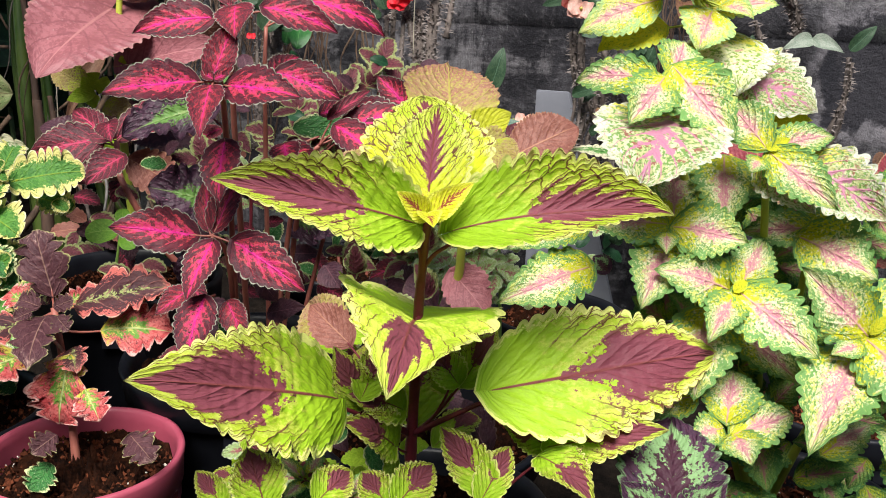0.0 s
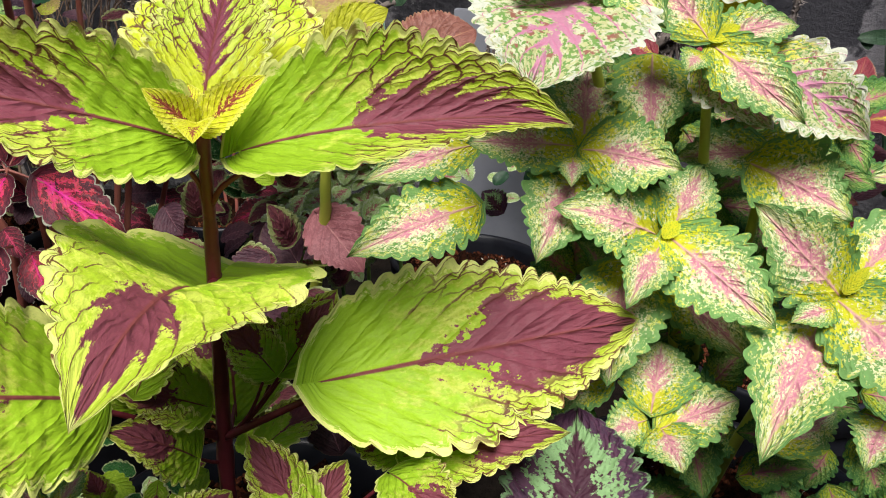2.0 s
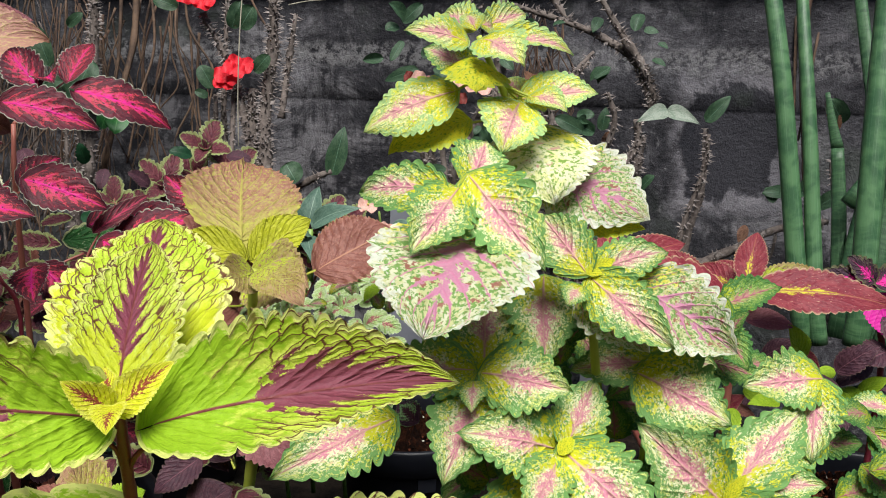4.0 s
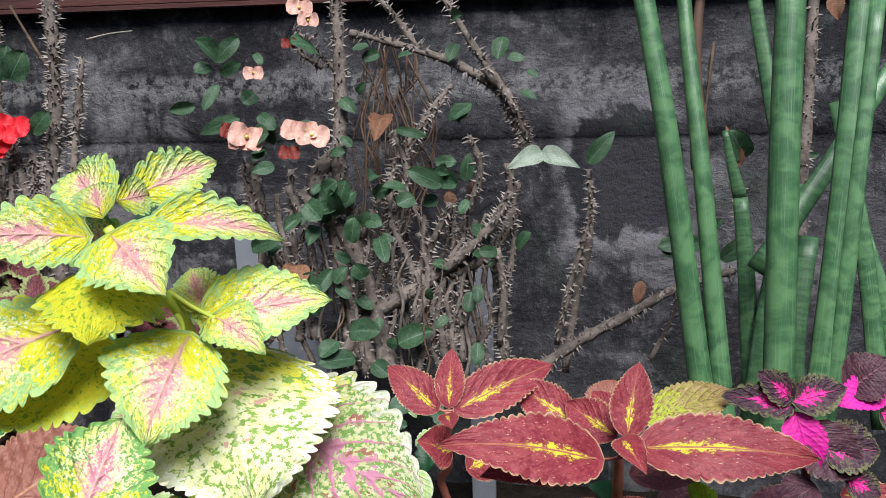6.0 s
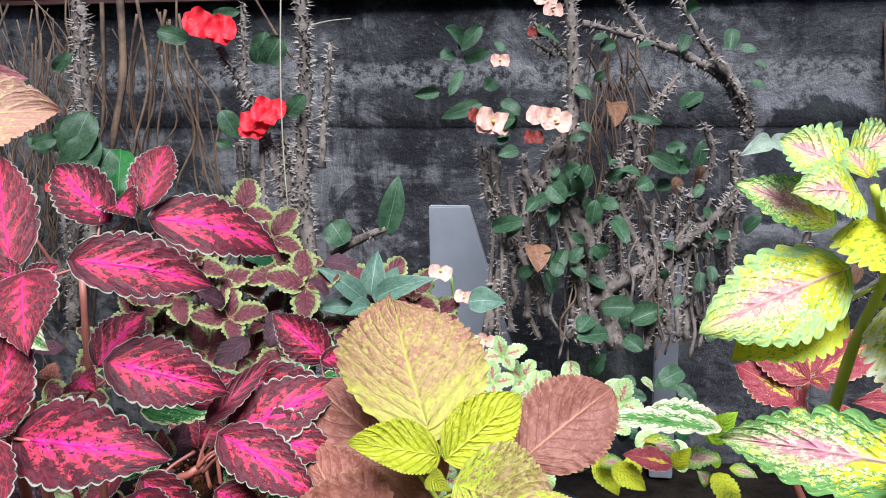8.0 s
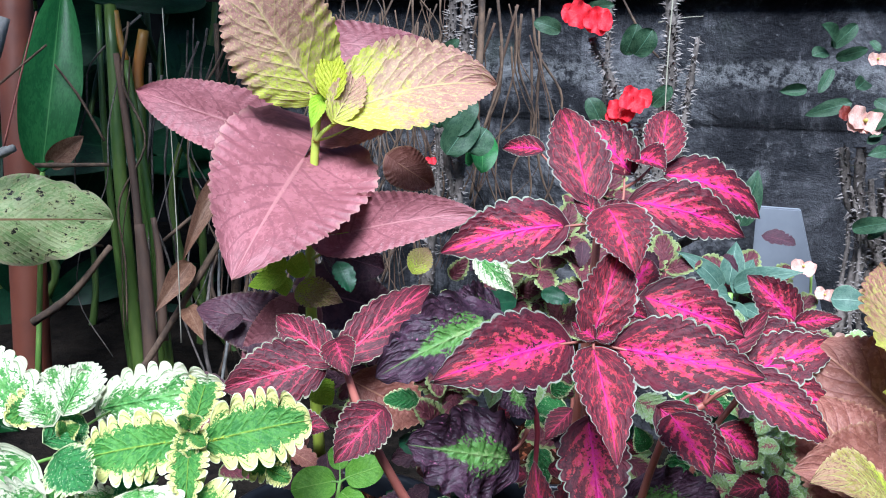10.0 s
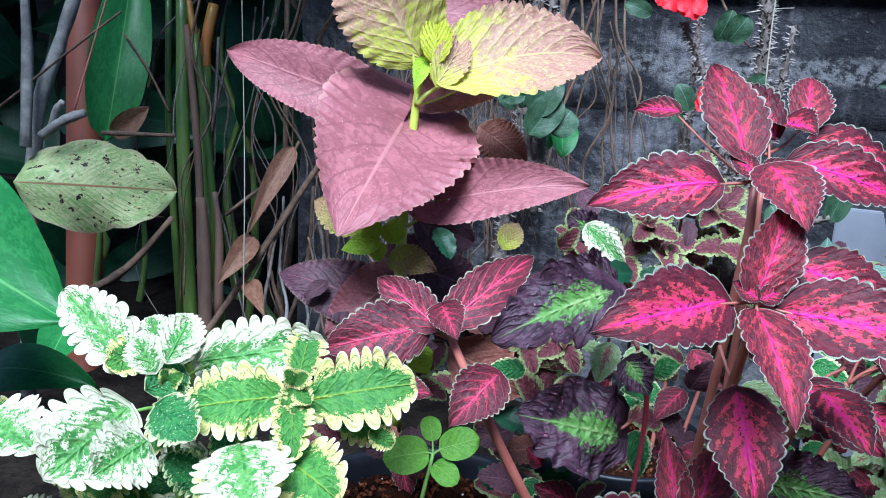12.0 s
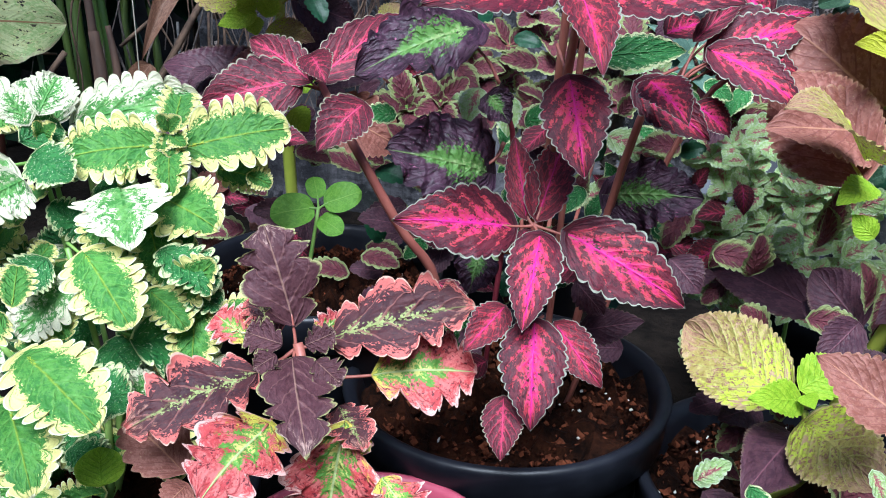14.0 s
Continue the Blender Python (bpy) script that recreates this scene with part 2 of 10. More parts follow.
HOT, ROSE, NIGHT = (0.52, 0.03, 0.115), (0.4, 0.04, 0.058), (0.05, 0.009, 0.017)
PAINT = {
    "lime_maroon": leaf_paint("lime_leaf_maroon_heart", (0.36, 0.47, 0.026), (0.48, 0.56, 0.08), [((0.2, 0.05, 0.07), 0.66, 0.4, 1.06, 0.06, 0.2)], (0.66, 0.7, 0.2), 0.9, 0.1, vein=(0.13, 0.035, 0.03), vw=0.09, v_in=0.45, v_u=0.2, net=(0.12, 0.05, 0.02), net_in=0.6, net_w=0.06, rib=(0.2, 0.05, 0.05), foot=(0.3, 0.49, 0.02), f1=0.34, veins=9.0, cells=1.7, net_cut=(0.52, 0.64), grain=40.0, mos=0.1, soft=0.035, quilt=0.85, pucker=0.0012),
    "lime_tip": leaf_paint("lime_leaf_maroon_tip", (0.4, 0.55, 0.028), (0.55, 0.65, 0.085), [((0.2, 0.05, 0.07), 0.42, 0.55, 1.15, 0.06, 0.22)], (0.66, 0.7, 0.2), 0.9, 0.1, vein=(0.13, 0.035, 0.03), vw=0.09, v_in=0.5, v_u=0.3, net=(0.12, 0.05, 0.02), net_in=0.7, net_w=0.045, rib=(0.2, 0.05, 0.05), foot=(0.3, 0.49, 0.02), f1=0.34, veins=9.0, cells=1.7, net_cut=(0.52, 0.64), grain=40.0, mos=0.1, soft=0.035, quilt=0.85, pucker=0.0012),
    "lime_side": leaf_paint("lime_leaf_maroon_side", (0.4, 0.55, 0.028), (0.55, 0.65, 0.085), [((0.22, 0.055, 0.08), 0.5, 0.36, 1.08, 0.06, 0.34)], (0.66, 0.7, 0.2), 0.9, 0.1, vein=(0.13, 0.035, 0.03), vw=0.09, v_in=0.3, v_u=0.2, net=(0.12, 0.05, 0.02), net_in=0.4, net_w=0.06, rib=(0.2, 0.05, 0.05), foot=(0.3, 0.49, 0.02), f1=0.34, veins=10.0, cells=1.7, net_cut=(0.46, 0.58), grain=40.0, mos=0.1, soft=0.035, quilt=0.85, pucker=0.0012),
    "lime_top": leaf_paint("lime_leaf_maroon_streaks", (0.4, 0.55, 0.028), (0.55, 0.65, 0.085), [((0.22, 0.05, 0.08), 0.26, 0.2, 1.1, 0.06, 0.26)], (0.66, 0.7, 0.2), 0.9, 0.1, vein=(0.13, 0.035, 0.03), vw=0.09, v_in=0.1, v_u=0.15, net=(0.12, 0.05, 0.02), net_in=0.3, net_w=0.06, rib=(0.2, 0.05, 0.05), foot=(0.5, 0.56, 0.02), f1=0.34, veins=10.0, cells=1.7, net_cut=(0.43, 0.56), grain=40.0, mos=0.1, soft=0.035, quilt=0.85, pucker=0.0012),
    "lime_young": leaf_paint("young_lime_leaf", (0.6, 0.62, 0.02), (0.7, 0.68, 0.06), [((0.3, 0.07, 0.04), 0.22, 0.25, 1.0, 0.12, 0.3)], (0.72, 0.72, 0.12), 0.85, vein=(0.25, 0.14, 0.02), vw=0.1, v_in=0.3, veins=9.0),
    "pink_green": leaf_paint("green_leaf_pink_heart", (0.52, 0.57, 0.14), (0.7, 0.7, 0.42), [((0.62, 0.38, 0.31), 0.28, 0.24, 0.92, 0.22, 0.12), ((0.58, 0.22, 0.29), 0.14, 0.26, 0.9, 0.12, 0.08)], (0.15, 0.31, 0.085), 0.7, 0.5, [((0.13, 0.28, 0.06), 0.53, 11.0, 0.22, 2.0), ((0.72, 0.72, 0.52), 0.6, 12.0, 0.1, 0.95)], rib=(0.6, 0.34, 0.3), foot=(0.56, 0.56, 0.02), f1=0.3, veins=7.0, mos=0.36, soft=0.07, grain=26.0, quilt=0.8),
    "pink_young": leaf_paint("young_yellow_green_leaf_pink_heart", (0.56, 0.6, 0.09), (0.7, 0.7, 0.32), [((0.62, 0.38, 0.3), 0.28, 0.24, 0.95, 0.2, 0.12), ((0.62, 0.27, 0.31), 0.14, 0.26, 0.88, 0.12, 0.08)], (0.33, 0.5, 0.19), 0.74, 0.46, [((0.24, 0.4, 0.08), 0.55, 11.0, 0.28, 2.0), ((0.74, 0.74, 0.5), 0.6, 12.0, 0.1, 0.95)], rib=(0.62, 0.36, 0.3), foot=(0.58, 0.56, 0.02), f1=0.32, veins=7.0, mos=0.36, soft=0.07, grain=26.0, quilt=0.8),
    # greener older leaves, also darkened to carry the shade inside the bush
    "pink_old_shade": leaf_paint("old_shaded_green_leaf_pink_heart", (0.14, 0.29, 0.05), (0.3, 0.4, 0.1), [((0.42, 0.2, 0.18), 0.16, 0.12, 0.88, 0.2, 0.14)], (0.06, 0.17, 0.04), 0.7, 0.4, [((0.07, 0.19, 0.04), 0.52, 11.0, 0.15, 2.0), ((0.5, 0.54, 0.26), 0.62, 12.0, 0.1, 0.9)], rib=(0.46, 0.14, 0.2), foot=(0.36, 0.42, 0.02), f1=0.24, veins=7.0, mos=0.36, soft=0.07, grain=26.0, quilt=0.8),
    "cream_plain": leaf_paint("cream_leaf_fine_green_specks", (0.72, 0.72, 0.48), (0.66, 0.68, 0.3), (), (0.76, 0.78, 0.62), 0.88, 0.3, [((0.2, 0.33, 0.06), 0.54, 8.0, 0.0, 2.0), ((0.6, 0.36, 0.28), 0.64, 5.0, 0.0, 0.4)], foot=(0.62, 0.6, 0.05), f1=0.24, veins=8.0),
    "cream_speckled": leaf_paint("cream_leaf_green_specks", (0.52, 0.52, 0.36), (0.42, 0.43, 0.2), [((0.46, 0.2, 0.29), 0.16, 0.2, 1.0, 0.36, 0.5)], (0.56, 0.58, 0.48), 0.9, 0.3, [((0.14, 0.26, 0.06), 0.51, 11.0, 0.0, 2.0), ((0.25, 0.1, 0.07), 0.61, 4.5, 0.0, 0.7)], foot=(0.55, 0.53, 0.05), f1=0.2, vein=(0.48, 0.17, 0.28), vw=0.07, quilt=0.7),
    "yellow_speckled": leaf_paint("yellow_leaf_green_specks", (0.68, 0.64, 0.02), (0.58, 0.6, 0.03), (), (0.5, 0.6, 0.1), 0.92, 0.2, [((0.24, 0.38, 0.02), 0.57, 7.5, 0.0, 2.0)], sheer=0.35),
    "magenta": leaf_paint("maroon_leaf_magenta_heart", NIGHT, (0.11, 0.014, 0.026), [(ROSE, 0.4, 0.0, 1.08, 0.42, 0.46), (HOT, 0.24, 0.0, 1.0, 0.26, 0.34), ((0.58, 0.018, 0.21), 0.06, 0.0, 0.95, 0.04, 0.12)], None, specks=[((0.05, 0.009, 0.016), 0.6, 7.0, 0, -1)], rim=(0.27, 0.28, 0.22), rib=(0.6, 0.02, 0.24), veins=6.0, quilt=0.6, grain=24.0, mos=0.26, soft=0.07),
    "dusky_magenta": leaf_paint("dusky_maroon_leaf_thin_magenta_rib", (0.075, 0.016, 0.024), (0.14, 0.024, 0.036), [(ROSE, 0.16, 0.0, 1.08, 0.4, 0.42), (HOT, 0.1, 0.0, 0.95, 0.1, 0.22)], None, specks=[((0.62, 0.58, 0.4), 0.78, 3.0, 0.0, 0.3)], rim=(0.3, 0.29, 0.24), net=(0.34, 0.03, 0.05), net_in=0.0, net_w=0.06, rib=(0.56, 0.03, 0.2), veins=6.0, quilt=0.6, grain=24.0, mos=0.26, soft=0.07),
    "crimson": leaf_paint("crimson_veined_leaf", (0.06, 0.012, 0.02), (0.1, 0.019, 0.029), [((0.33, 0.035, 0.065), 0.1, 0.0, 1.08, 0.36, 0.5), ((0.5, 0.04, 0.12), 0.05, 0.0, 1.0, 0.04, 0.1)], None, specks=[((0.07, 0.012, 0.018), 0.62, 8.0, 0, -1)], rim=(0.3, 0.28, 0.2), vein=(0.35, 0.036, 0.07), vw=0.09, net=(0.2, 0.024, 0.042), net_in=0.0, net_w=0.045, rib=(0.54, 0.06, 0.14), veins=6.0, grain=24.0, quilt=0.6, soft=0.06),
    "bronze": leaf_paint("bronze_leaf_lime_foot", (0.42, 0.22, 0.165), (0.45, 0.28, 0.18), (), None, specks=[((0.53, 0.4, 0.19), 0.58, 16.0, 0.0, 0.95)], foot=(0.54, 0.55, 0.08), f1=0.28, tip=(0.46, 0.24, 0.19), t0=0.7, rib=(0.56, 0.42, 0.2), vein=(0.52, 0.36, 0.19), vw=0.08, veins=8.0, quilt=0.75, pucker=0.0014, sheer=0.28),
    "pale_leaf": leaf_paint("pale_grey_green_leaf", (0.2, 0.26, 0.2), (0.3, 0.34, 0.28), rib=(0.3, 0.36, 0.3), veins=7.0, quilt=0.2),
    "mauve": leaf_paint("dusky_mauve_leaf", (0.23, 0.078, 0.09), (0.3, 0.11, 0.125), margin=(0.34, 0.17, 0.15), mt=0.98, m_rag=0.03, specks=[((0.36, 0.2, 0.2), 0.7, 13.0, 0.0, 2.0)], rib=(0.36, 0.15, 0.155), veins=6.0, quilt=0.7, sheer=0.15, vein=(0.2, 0.068, 0.08), vw=0.08, pucker=0.0005),
    "brown": leaf_paint("reddish_brown_leaf", (0.21, 0.075, 0.055), (0.28, 0.115, 0.088), margin=(0.36, 0.2, 0.12), mt=0.97, m_rag=0.04, rib=(0.4, 0.19, 0.12), veins=8.0, specks=[((0.36, 0.24, 0.13), 0.7, 12.0, 0.0, 2.0)], vein=(0.18, 0.06, 0.05), vw=0.07, quilt=0.45),
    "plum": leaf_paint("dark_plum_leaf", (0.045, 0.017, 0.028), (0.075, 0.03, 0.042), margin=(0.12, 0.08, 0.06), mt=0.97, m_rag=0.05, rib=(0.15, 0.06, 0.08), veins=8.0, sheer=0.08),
    "peach": leaf_paint("peach_leaf_lime_veins", (0.34, 0.16, 0.11), (0.38, 0.24, 0.12), (), None, specks=[((0.42, 0.35, 0.1), 0.55, 14.0, 0.0, 0.97)], rib=(0.46, 0.4, 0.1), foot=(0.44, 0.42, 0.08), f1=0.2, tip=(0.34, 0.145, 0.11), t0=0.72, vein=(0.42, 0.35, 0.1), vw=0.1, veins=8.0, quilt=0.9, pucker=0.0017, sheer=0.22),
    "lemon": leaf_paint("lemon_yellow_leaf", (0.44, 0.47, 0.02), (0.52, 0.54, 0.05), margin=(0.52, 0.47, 0.08), mt=0.97, m_rag=0.06, vein=(0.4, 0.42, 0.02), vw=0.045, rib=(0.55, 0.56, 0.07), veins=8.0, sheer=0.25, quilt=0.9, pucker=0.0017),
    "lime": leaf_paint("fresh_lime_leaf", (0.26, 0.44, 0.016), (0.36, 0.53, 0.03), margin=(0.42, 0.55, 0.06), mt=0.96, m_rag=0.06, vein=(0.2, 0.35, 0.015), vw=0.08, veins=7.0, sheer=0.28),
    "seedling_green": leaf_paint("plain_fresh_green_leaf", (0.1, 0.24, 0.02), (0.14, 0.3, 0.03), rib=(0.2, 0.36, 0.06), veins=6.0, sheer=0.25, quilt=0.4),
    "olive": leaf_paint("olive_leaf_bronze_flecks", (0.27, 0.21, 0.055), (0.34, 0.3, 0.08), margin=(0.36, 0.27, 0.12), mt=0.94, m_rag=0.06, specks=[((0.2, 0.1, 0.065), 0.56, 12.0, 0.0, 2.0), ((0.36, 0.24, 0.13), 0.6, 3.0, 0.2, 2.0)], foot=(0.4, 0.46, 0.04), f1=0.26, tip=(0.32, 0.19, 0.11), t0=0.72, vein=(0.36, 0.34, 0.1), vw=0.08, veins=8.0, quilt=0.7),
    "red_yellow": leaf_paint("brick_red_leaf_yellow_streak", (0.19, 0.022, 0.036), (0.26, 0.045, 0.056), [((0.62, 0.56, 0.04), 0.11, 0.02, 0.62, 0.1, 0.1)], (0.48, 0.34, 0.2), 0.965, 0.04, [((0.5, 0.28, 0.2), 0.67, 13.0, 0.0, 2.0)], rib=(0.36, 0.1, 0.09), veins=7.0, mos=0.15),
    "purple_pink": leaf_paint("dark_purple_leaf_pink_heart", (0.05, 0.025, 0.045), (0.09, 0.05, 0.06), [((0.8, 0.04, 0.33), 0.32, 0.0, 0.66, 0.2, 0.35)], (0.14, 0.14, 0.07), 0.8, 0.4, veins=6.0, quilt=1.0),
    "hot_pink": leaf_paint("hot_pink_leaf", (0.75, 0.02, 0.38), (0.68, 0.03, 0.32), vein=(0.5, 0.02, 0.25), vw=0.06, veins=6.0, sheer=0.3),
    "white_green": leaf_paint("green_leaf_white_edge", (0.07, 0.22, 0.045), (0.15, 0.33, 0.08), margin=(0.68, 0.65, 0.46), mt=0.45, m_rag=0.4, specks=[((0.68, 0.66, 0.46), 0.56, 4.0, 0.12, 2.0)], vein=(0.16, 0.34, 0.1), vw=0.1, veins=6.0, quilt=0.9, grain=24.0, soft=0.04),
    "yellow_green": leaf_paint("green_leaf_yellow_edge", (0.052, 0.175, 0.03), (0.095, 0.25, 0.042), [((0.4, 0.46, 0.04), 0.04, 0.0, 0.24, 0.08, 0.1)], margin=(0.68, 0.64, 0.22), mt=0.62, m_rag=0.17, specks=[((0.55, 0.6, 0.2), 0.66, 9.0, 0.4, 2.0)], rim=(0.74, 0.72, 0.46), vein=(0.12, 0.28, 0.055), vw=0.1, veins=6.0, quilt=1.0, grain=26.0, soft=0.05),
    "green_fleck": leaf_paint("deep_green_leaf_white_flecks", (0.03, 0.14, 0.035), (0.055, 0.21, 0.05), margin=(0.66, 0.7, 0.36), mt=0.82, m_rag=0.16, specks=[((0.6, 0.68, 0.42), 0.65, 11.0, 0.0, 2.0)], vein=(0.09, 0.25, 0.07), vw=0.08, veins=6.0, quilt=1.0, grain=26.0),
    "brown_coral": leaf_paint("chocolate_leaf_coral_edge", (0.08, 0.026, 0.03), (0.05, 0.018, 0.024), [((0.34, 0.4, 0.14), 0.05, 0.0, 0.9, 0.06, 0.2)], (0.6, 0.15, 0.13), 0.72, 0.3, [((0.13, 0.04, 0.04), 0.64, 9.0, 0.2, 2.0)], tip=(0.5, 0.24, 0.18), t0=0.96, rim=(0.68, 0.42, 0.32), vein=(0.25, 0.1, 0.09), vw=0.07, veins=5.0, quilt=0.9),
    "chocolate": leaf_paint("chocolate_leaf_lime_rim", (0.075, 0.028, 0.036), (0.105, 0.042, 0.05), margin=(0.42, 0.42, 0.17), mt=0.95, m_rag=0.04, rib=(0.28, 0.16, 0.13), tip=(0.56, 0.38, 0.32), t0=1.0, vein=(0.17, 0.08, 0.08), vw=0.08, veins=5.0, quilt=0.9),
    "coral_green": leaf_paint("coral_leaf_green_heart", (0.44, 0.055, 0.06), (0.58, 0.15, 0.14), [((0.13, 0.3, 0.045), 0.3, 0.0, 0.8, 0.14, 0.36), ((0.6, 0.58, 0.16), 0.06, 0.0, 0.7, 0.06, 0.24)], (0.7, 0.42, 0.37), 0.88, 0.14, [((0.15, 0.025, 0.03), 0.6, 8.0, 0.25, 2.0)], rib=(0.5, 0.6, 0.25), foot=(0.6, 0.58, 0.08), f1=0.12, vein=(0.3, 0.04, 0.045), vw=0.08, v_in=0.4, veins=5.0, quilt=0.9),
    "small_dark": leaf_paint("small_maroon_leaf_green_rim", (0.095, 0.022, 0.034), (0.15, 0.04, 0.05), margin=(0.26, 0.3, 0.11), mt=0.68, m_rag=0.12, vein=(0.18, 0.19, 0.08), vw=0.12, v_in=0.35, rim=(0.33, 0.37, 0.19), veins=5.0, quilt=0.9),
    "small_pink": leaf_paint("small_green_leaf_pink_heart", (0.34, 0.52, 0.16), (0.5, 0.62, 0.3), [((0.44, 0.15, 0.16), 0.18, 0.0, 0.8, 0.22, 0.2)], (0.6, 0.68, 0.46), 0.84, 0.2, [((0.6, 0.66, 0.46), 0.6, 7.0, 0.2, 2.0)], veins=5.0, quilt=0.9, sheer=0.3),
    "ruffled": leaf_paint("ruffled_black_purple_leaf", (0.024, 0.011, 0.02), (0.055, 0.024, 0.042), [((0.09, 0.19, 0.04), 0.32, 0.05, 0.75, 0.12, 0.06), ((0.2, 0.28, 0.1), 0.05, 0.0, 0.5, 0.1, 0.06)], None, specks=[((0.2, 0.06, 0.12), 0.68, 7.5, 0.3, 2.0)], veins=8.0, quilt=1.0, rough=0.4, sheer=0.05),
    "black_green": leaf_paint("blackish_leaf_grey_green_bands", (0.05, 0.02, 0.045), (0.08, 0.03, 0.06), [((0.22, 0.38, 0.16), 0.66, 0.2, 0.95, 0.18, 0.2), ((0.06, 0.02, 0.035), 0.34, 0.1, 0.85, 0.14, 0.2)], (0.2, 0.36, 0.16), 0.96, 0.1, veins=9.0, quilt=1.0),
    "thorn_leaf": leaf_paint("dull_blue_green_leaf", (0.024, 0.058, 0.029), (0.046, 0.09, 0.046), rib=(0.09, 0.17, 0.11), veins=7.0, quilt=0.15, rough=0.5),
    "grey_leaf": leaf_paint("blue_grey_leaf", (0.07, 0.13, 0.1), (0.11, 0.18, 0.135), rib=(0.24, 0.34, 0.26), margin=(0.2, 0.3, 0.2), mt=0.96, m_rag=0.05, quilt=0.15, rough=0.5),
    "canna": leaf_paint("broad_green_leaf", (0.022, 0.115, 0.026), (0.035, 0.15, 0.036), rib=(0.09, 0.24, 0.07), veins=24.0, quilt=0.08, rough=0.38),
    "worn": leaf_paint("yellowing_leaf_with_brown_holes", (0.26, 0.36, 0.13), (0.42, 0.46, 0.22), margin=(0.36, 0.32, 0.19), mt=0.94, m_rag=0.1, specks=[((0.4, 0.42, 0.18), 0.55, 5.0, 0.1, 2.0), ((0.012, 0.01, 0.008), 0.62, 5.0, 0.05, 2.0)], rib=(0.24, 0.13, 0.06), veins=22.0, quilt=0.4, mos=0.1),
    "dry": leaf_paint("dry_brown_leaf", (0.15, 0.07, 0.042), (0.22, 0.115, 0.07), rib=(0.24, 0.14, 0.09), veins=14.0, quilt=0.4),
    # green taken almost to black: the thicket's deep shade is in the colour
    "dark_leaf": leaf_paint("shade_darkened_green_leaf", (0.008, 0.036, 0.015), (0.011, 0.05, 0.02), rib=(0.024, 0.075, 0.03), veins=20.0, quilt=0.12, rough=0.4),
}


def skin(name, a, b, scale=40.0, rough=0.6, bump=0.4, distance=0.002, stretch=(1, 1, 1), metal=0.0, c=None, cut=0.6, gloss=0.5):
    """A surface of two tones in broad and fine noise, with a third for patches."""
    n = Net(name)
    p = n.scaled(n.coords(), *stretch)
    big, small = n.noise(p, scale * 0.2, 4.0, 0.6), n.noise(p, scale, 6.0, 0.65)
    colour = n.mix(n.step(n.op("ADD", n.op("MULTIPLY", big, 0.6), n.op("MULTIPLY", small, 0.4)), 0.38, 0.62), a, b)
    if c:
        colour = n.mix(n.step(n.noise(p, scale * 0.35, 5.0, 0.7, 0.4), cut, cut + 0.1), colour, c)
    return n.finish(colour, n.op("MULTIPLY_ADD", small, 0.3, rough - 0.15), small, bump, distance, metal=metal, gloss=gloss)


STEM_MAROON = skin("maroon_stem", (0.11, 0.012, 0.02), (0.17, 0.022, 0.035), 60, 0.45)
STEM_RED = skin("red_brown_stem", (0.24, 0.07, 0.055), (0.32, 0.11, 0.08), 60, 0.5)
STEM_LIME = skin("lime_stem", (0.36, 0.44, 0.05), (0.46, 0.5, 0.07), 50, 0.45)
STEM_GREEN = skin("green_stem", (0.14, 0.27, 0.05), (0.22, 0.33, 0.07), 50, 0.5)
BARK = skin("thorny_grey_bark", (0.05, 0.038, 0.032), (0.16, 0.13, 0.115), 120, 0.85, 1.0, 0.003, c=(0.2, 0.175, 0.16), cut=0.58)
THORN = skin("grey_thorn", (0.1, 0.08, 0.075), (0.26, 0.225, 0.21), 200, 0.8)
TWIG = skin("dry_twig", (0.036, 0.02, 0.013), (0.13, 0.08, 0.05), 90, 0.85, 0.8, 0.002)
PALE_TWIG = skin("pale_grey_branch", (0.1, 0.095, 0.09), (0.26, 0.245, 0.23), 60, 0.8, 0.8, 0.002)
STRAW = skin("straw_string", (0.22, 0.2, 0.15), (0.34, 0.31, 0.24), 90, 0.8)
CANE = skin("green_cane", (0.036, 0.075, 0.013), (0.1, 0.14, 0.025), 30, 0.4, 0.2, stretch=(1, 1, 0.2))
CANE_ORANGE = skin("yellow_orange_cane_joint", (0.3, 0.11, 0.015), (0.2, 0.15, 0.02), 12, 0.45, 0.2)
CANE_DRY = skin("dry_sheath", (0.045, 0.024, 0.016), (0.1, 0.054, 0.034), 50, 0.8, 0.6, stretch=(1, 1, 0.15))
RUST = skin("rusty_red_steel", (0.02, 0.0075, 0.0075), (0.07, 0.019, 0.016), 22, 0.7, 0.8, 0.003, (0.22, 1, 3.2), c=(0.045, 0.032, 0.033), cut=0.6)
PIPE = skin("terracotta_pipe", (0.11, 0.028, 0.015), (0.17, 0.044, 0.022), 12, 0.6, 0.2)
SOIL = skin("dark_potting_soil", (0.006, 0.0024, 0.0014), (0.036, 0.0115, 0.005), 160, 0.95, 1.0, 0.008, c=(0.085, 0.034, 0.018), cut=0.64, gloss=0.08)
CRUMB = skin("reddish_bark_crumb", (0.055, 0.015, 0.007), (0.15, 0.045, 0.02), 200, 0.9, 0.8, 0.002, gloss=0.1)
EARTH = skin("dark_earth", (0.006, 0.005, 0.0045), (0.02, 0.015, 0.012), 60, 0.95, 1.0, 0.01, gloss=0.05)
PERLITE = skin("perlite_grain", (0.6, 0.56, 0.48), (0.75, 0.72, 0.65), 80, 0.9)
POT_BLACK = skin("black_plastic_pot", (0.006, 0.0065, 0.01), (0.011, 0.012, 0.017), 60, 0.42, 0.15, 0.0006, c=(0.022, 0.021, 0.023), cut=0.66, gloss=0.3)
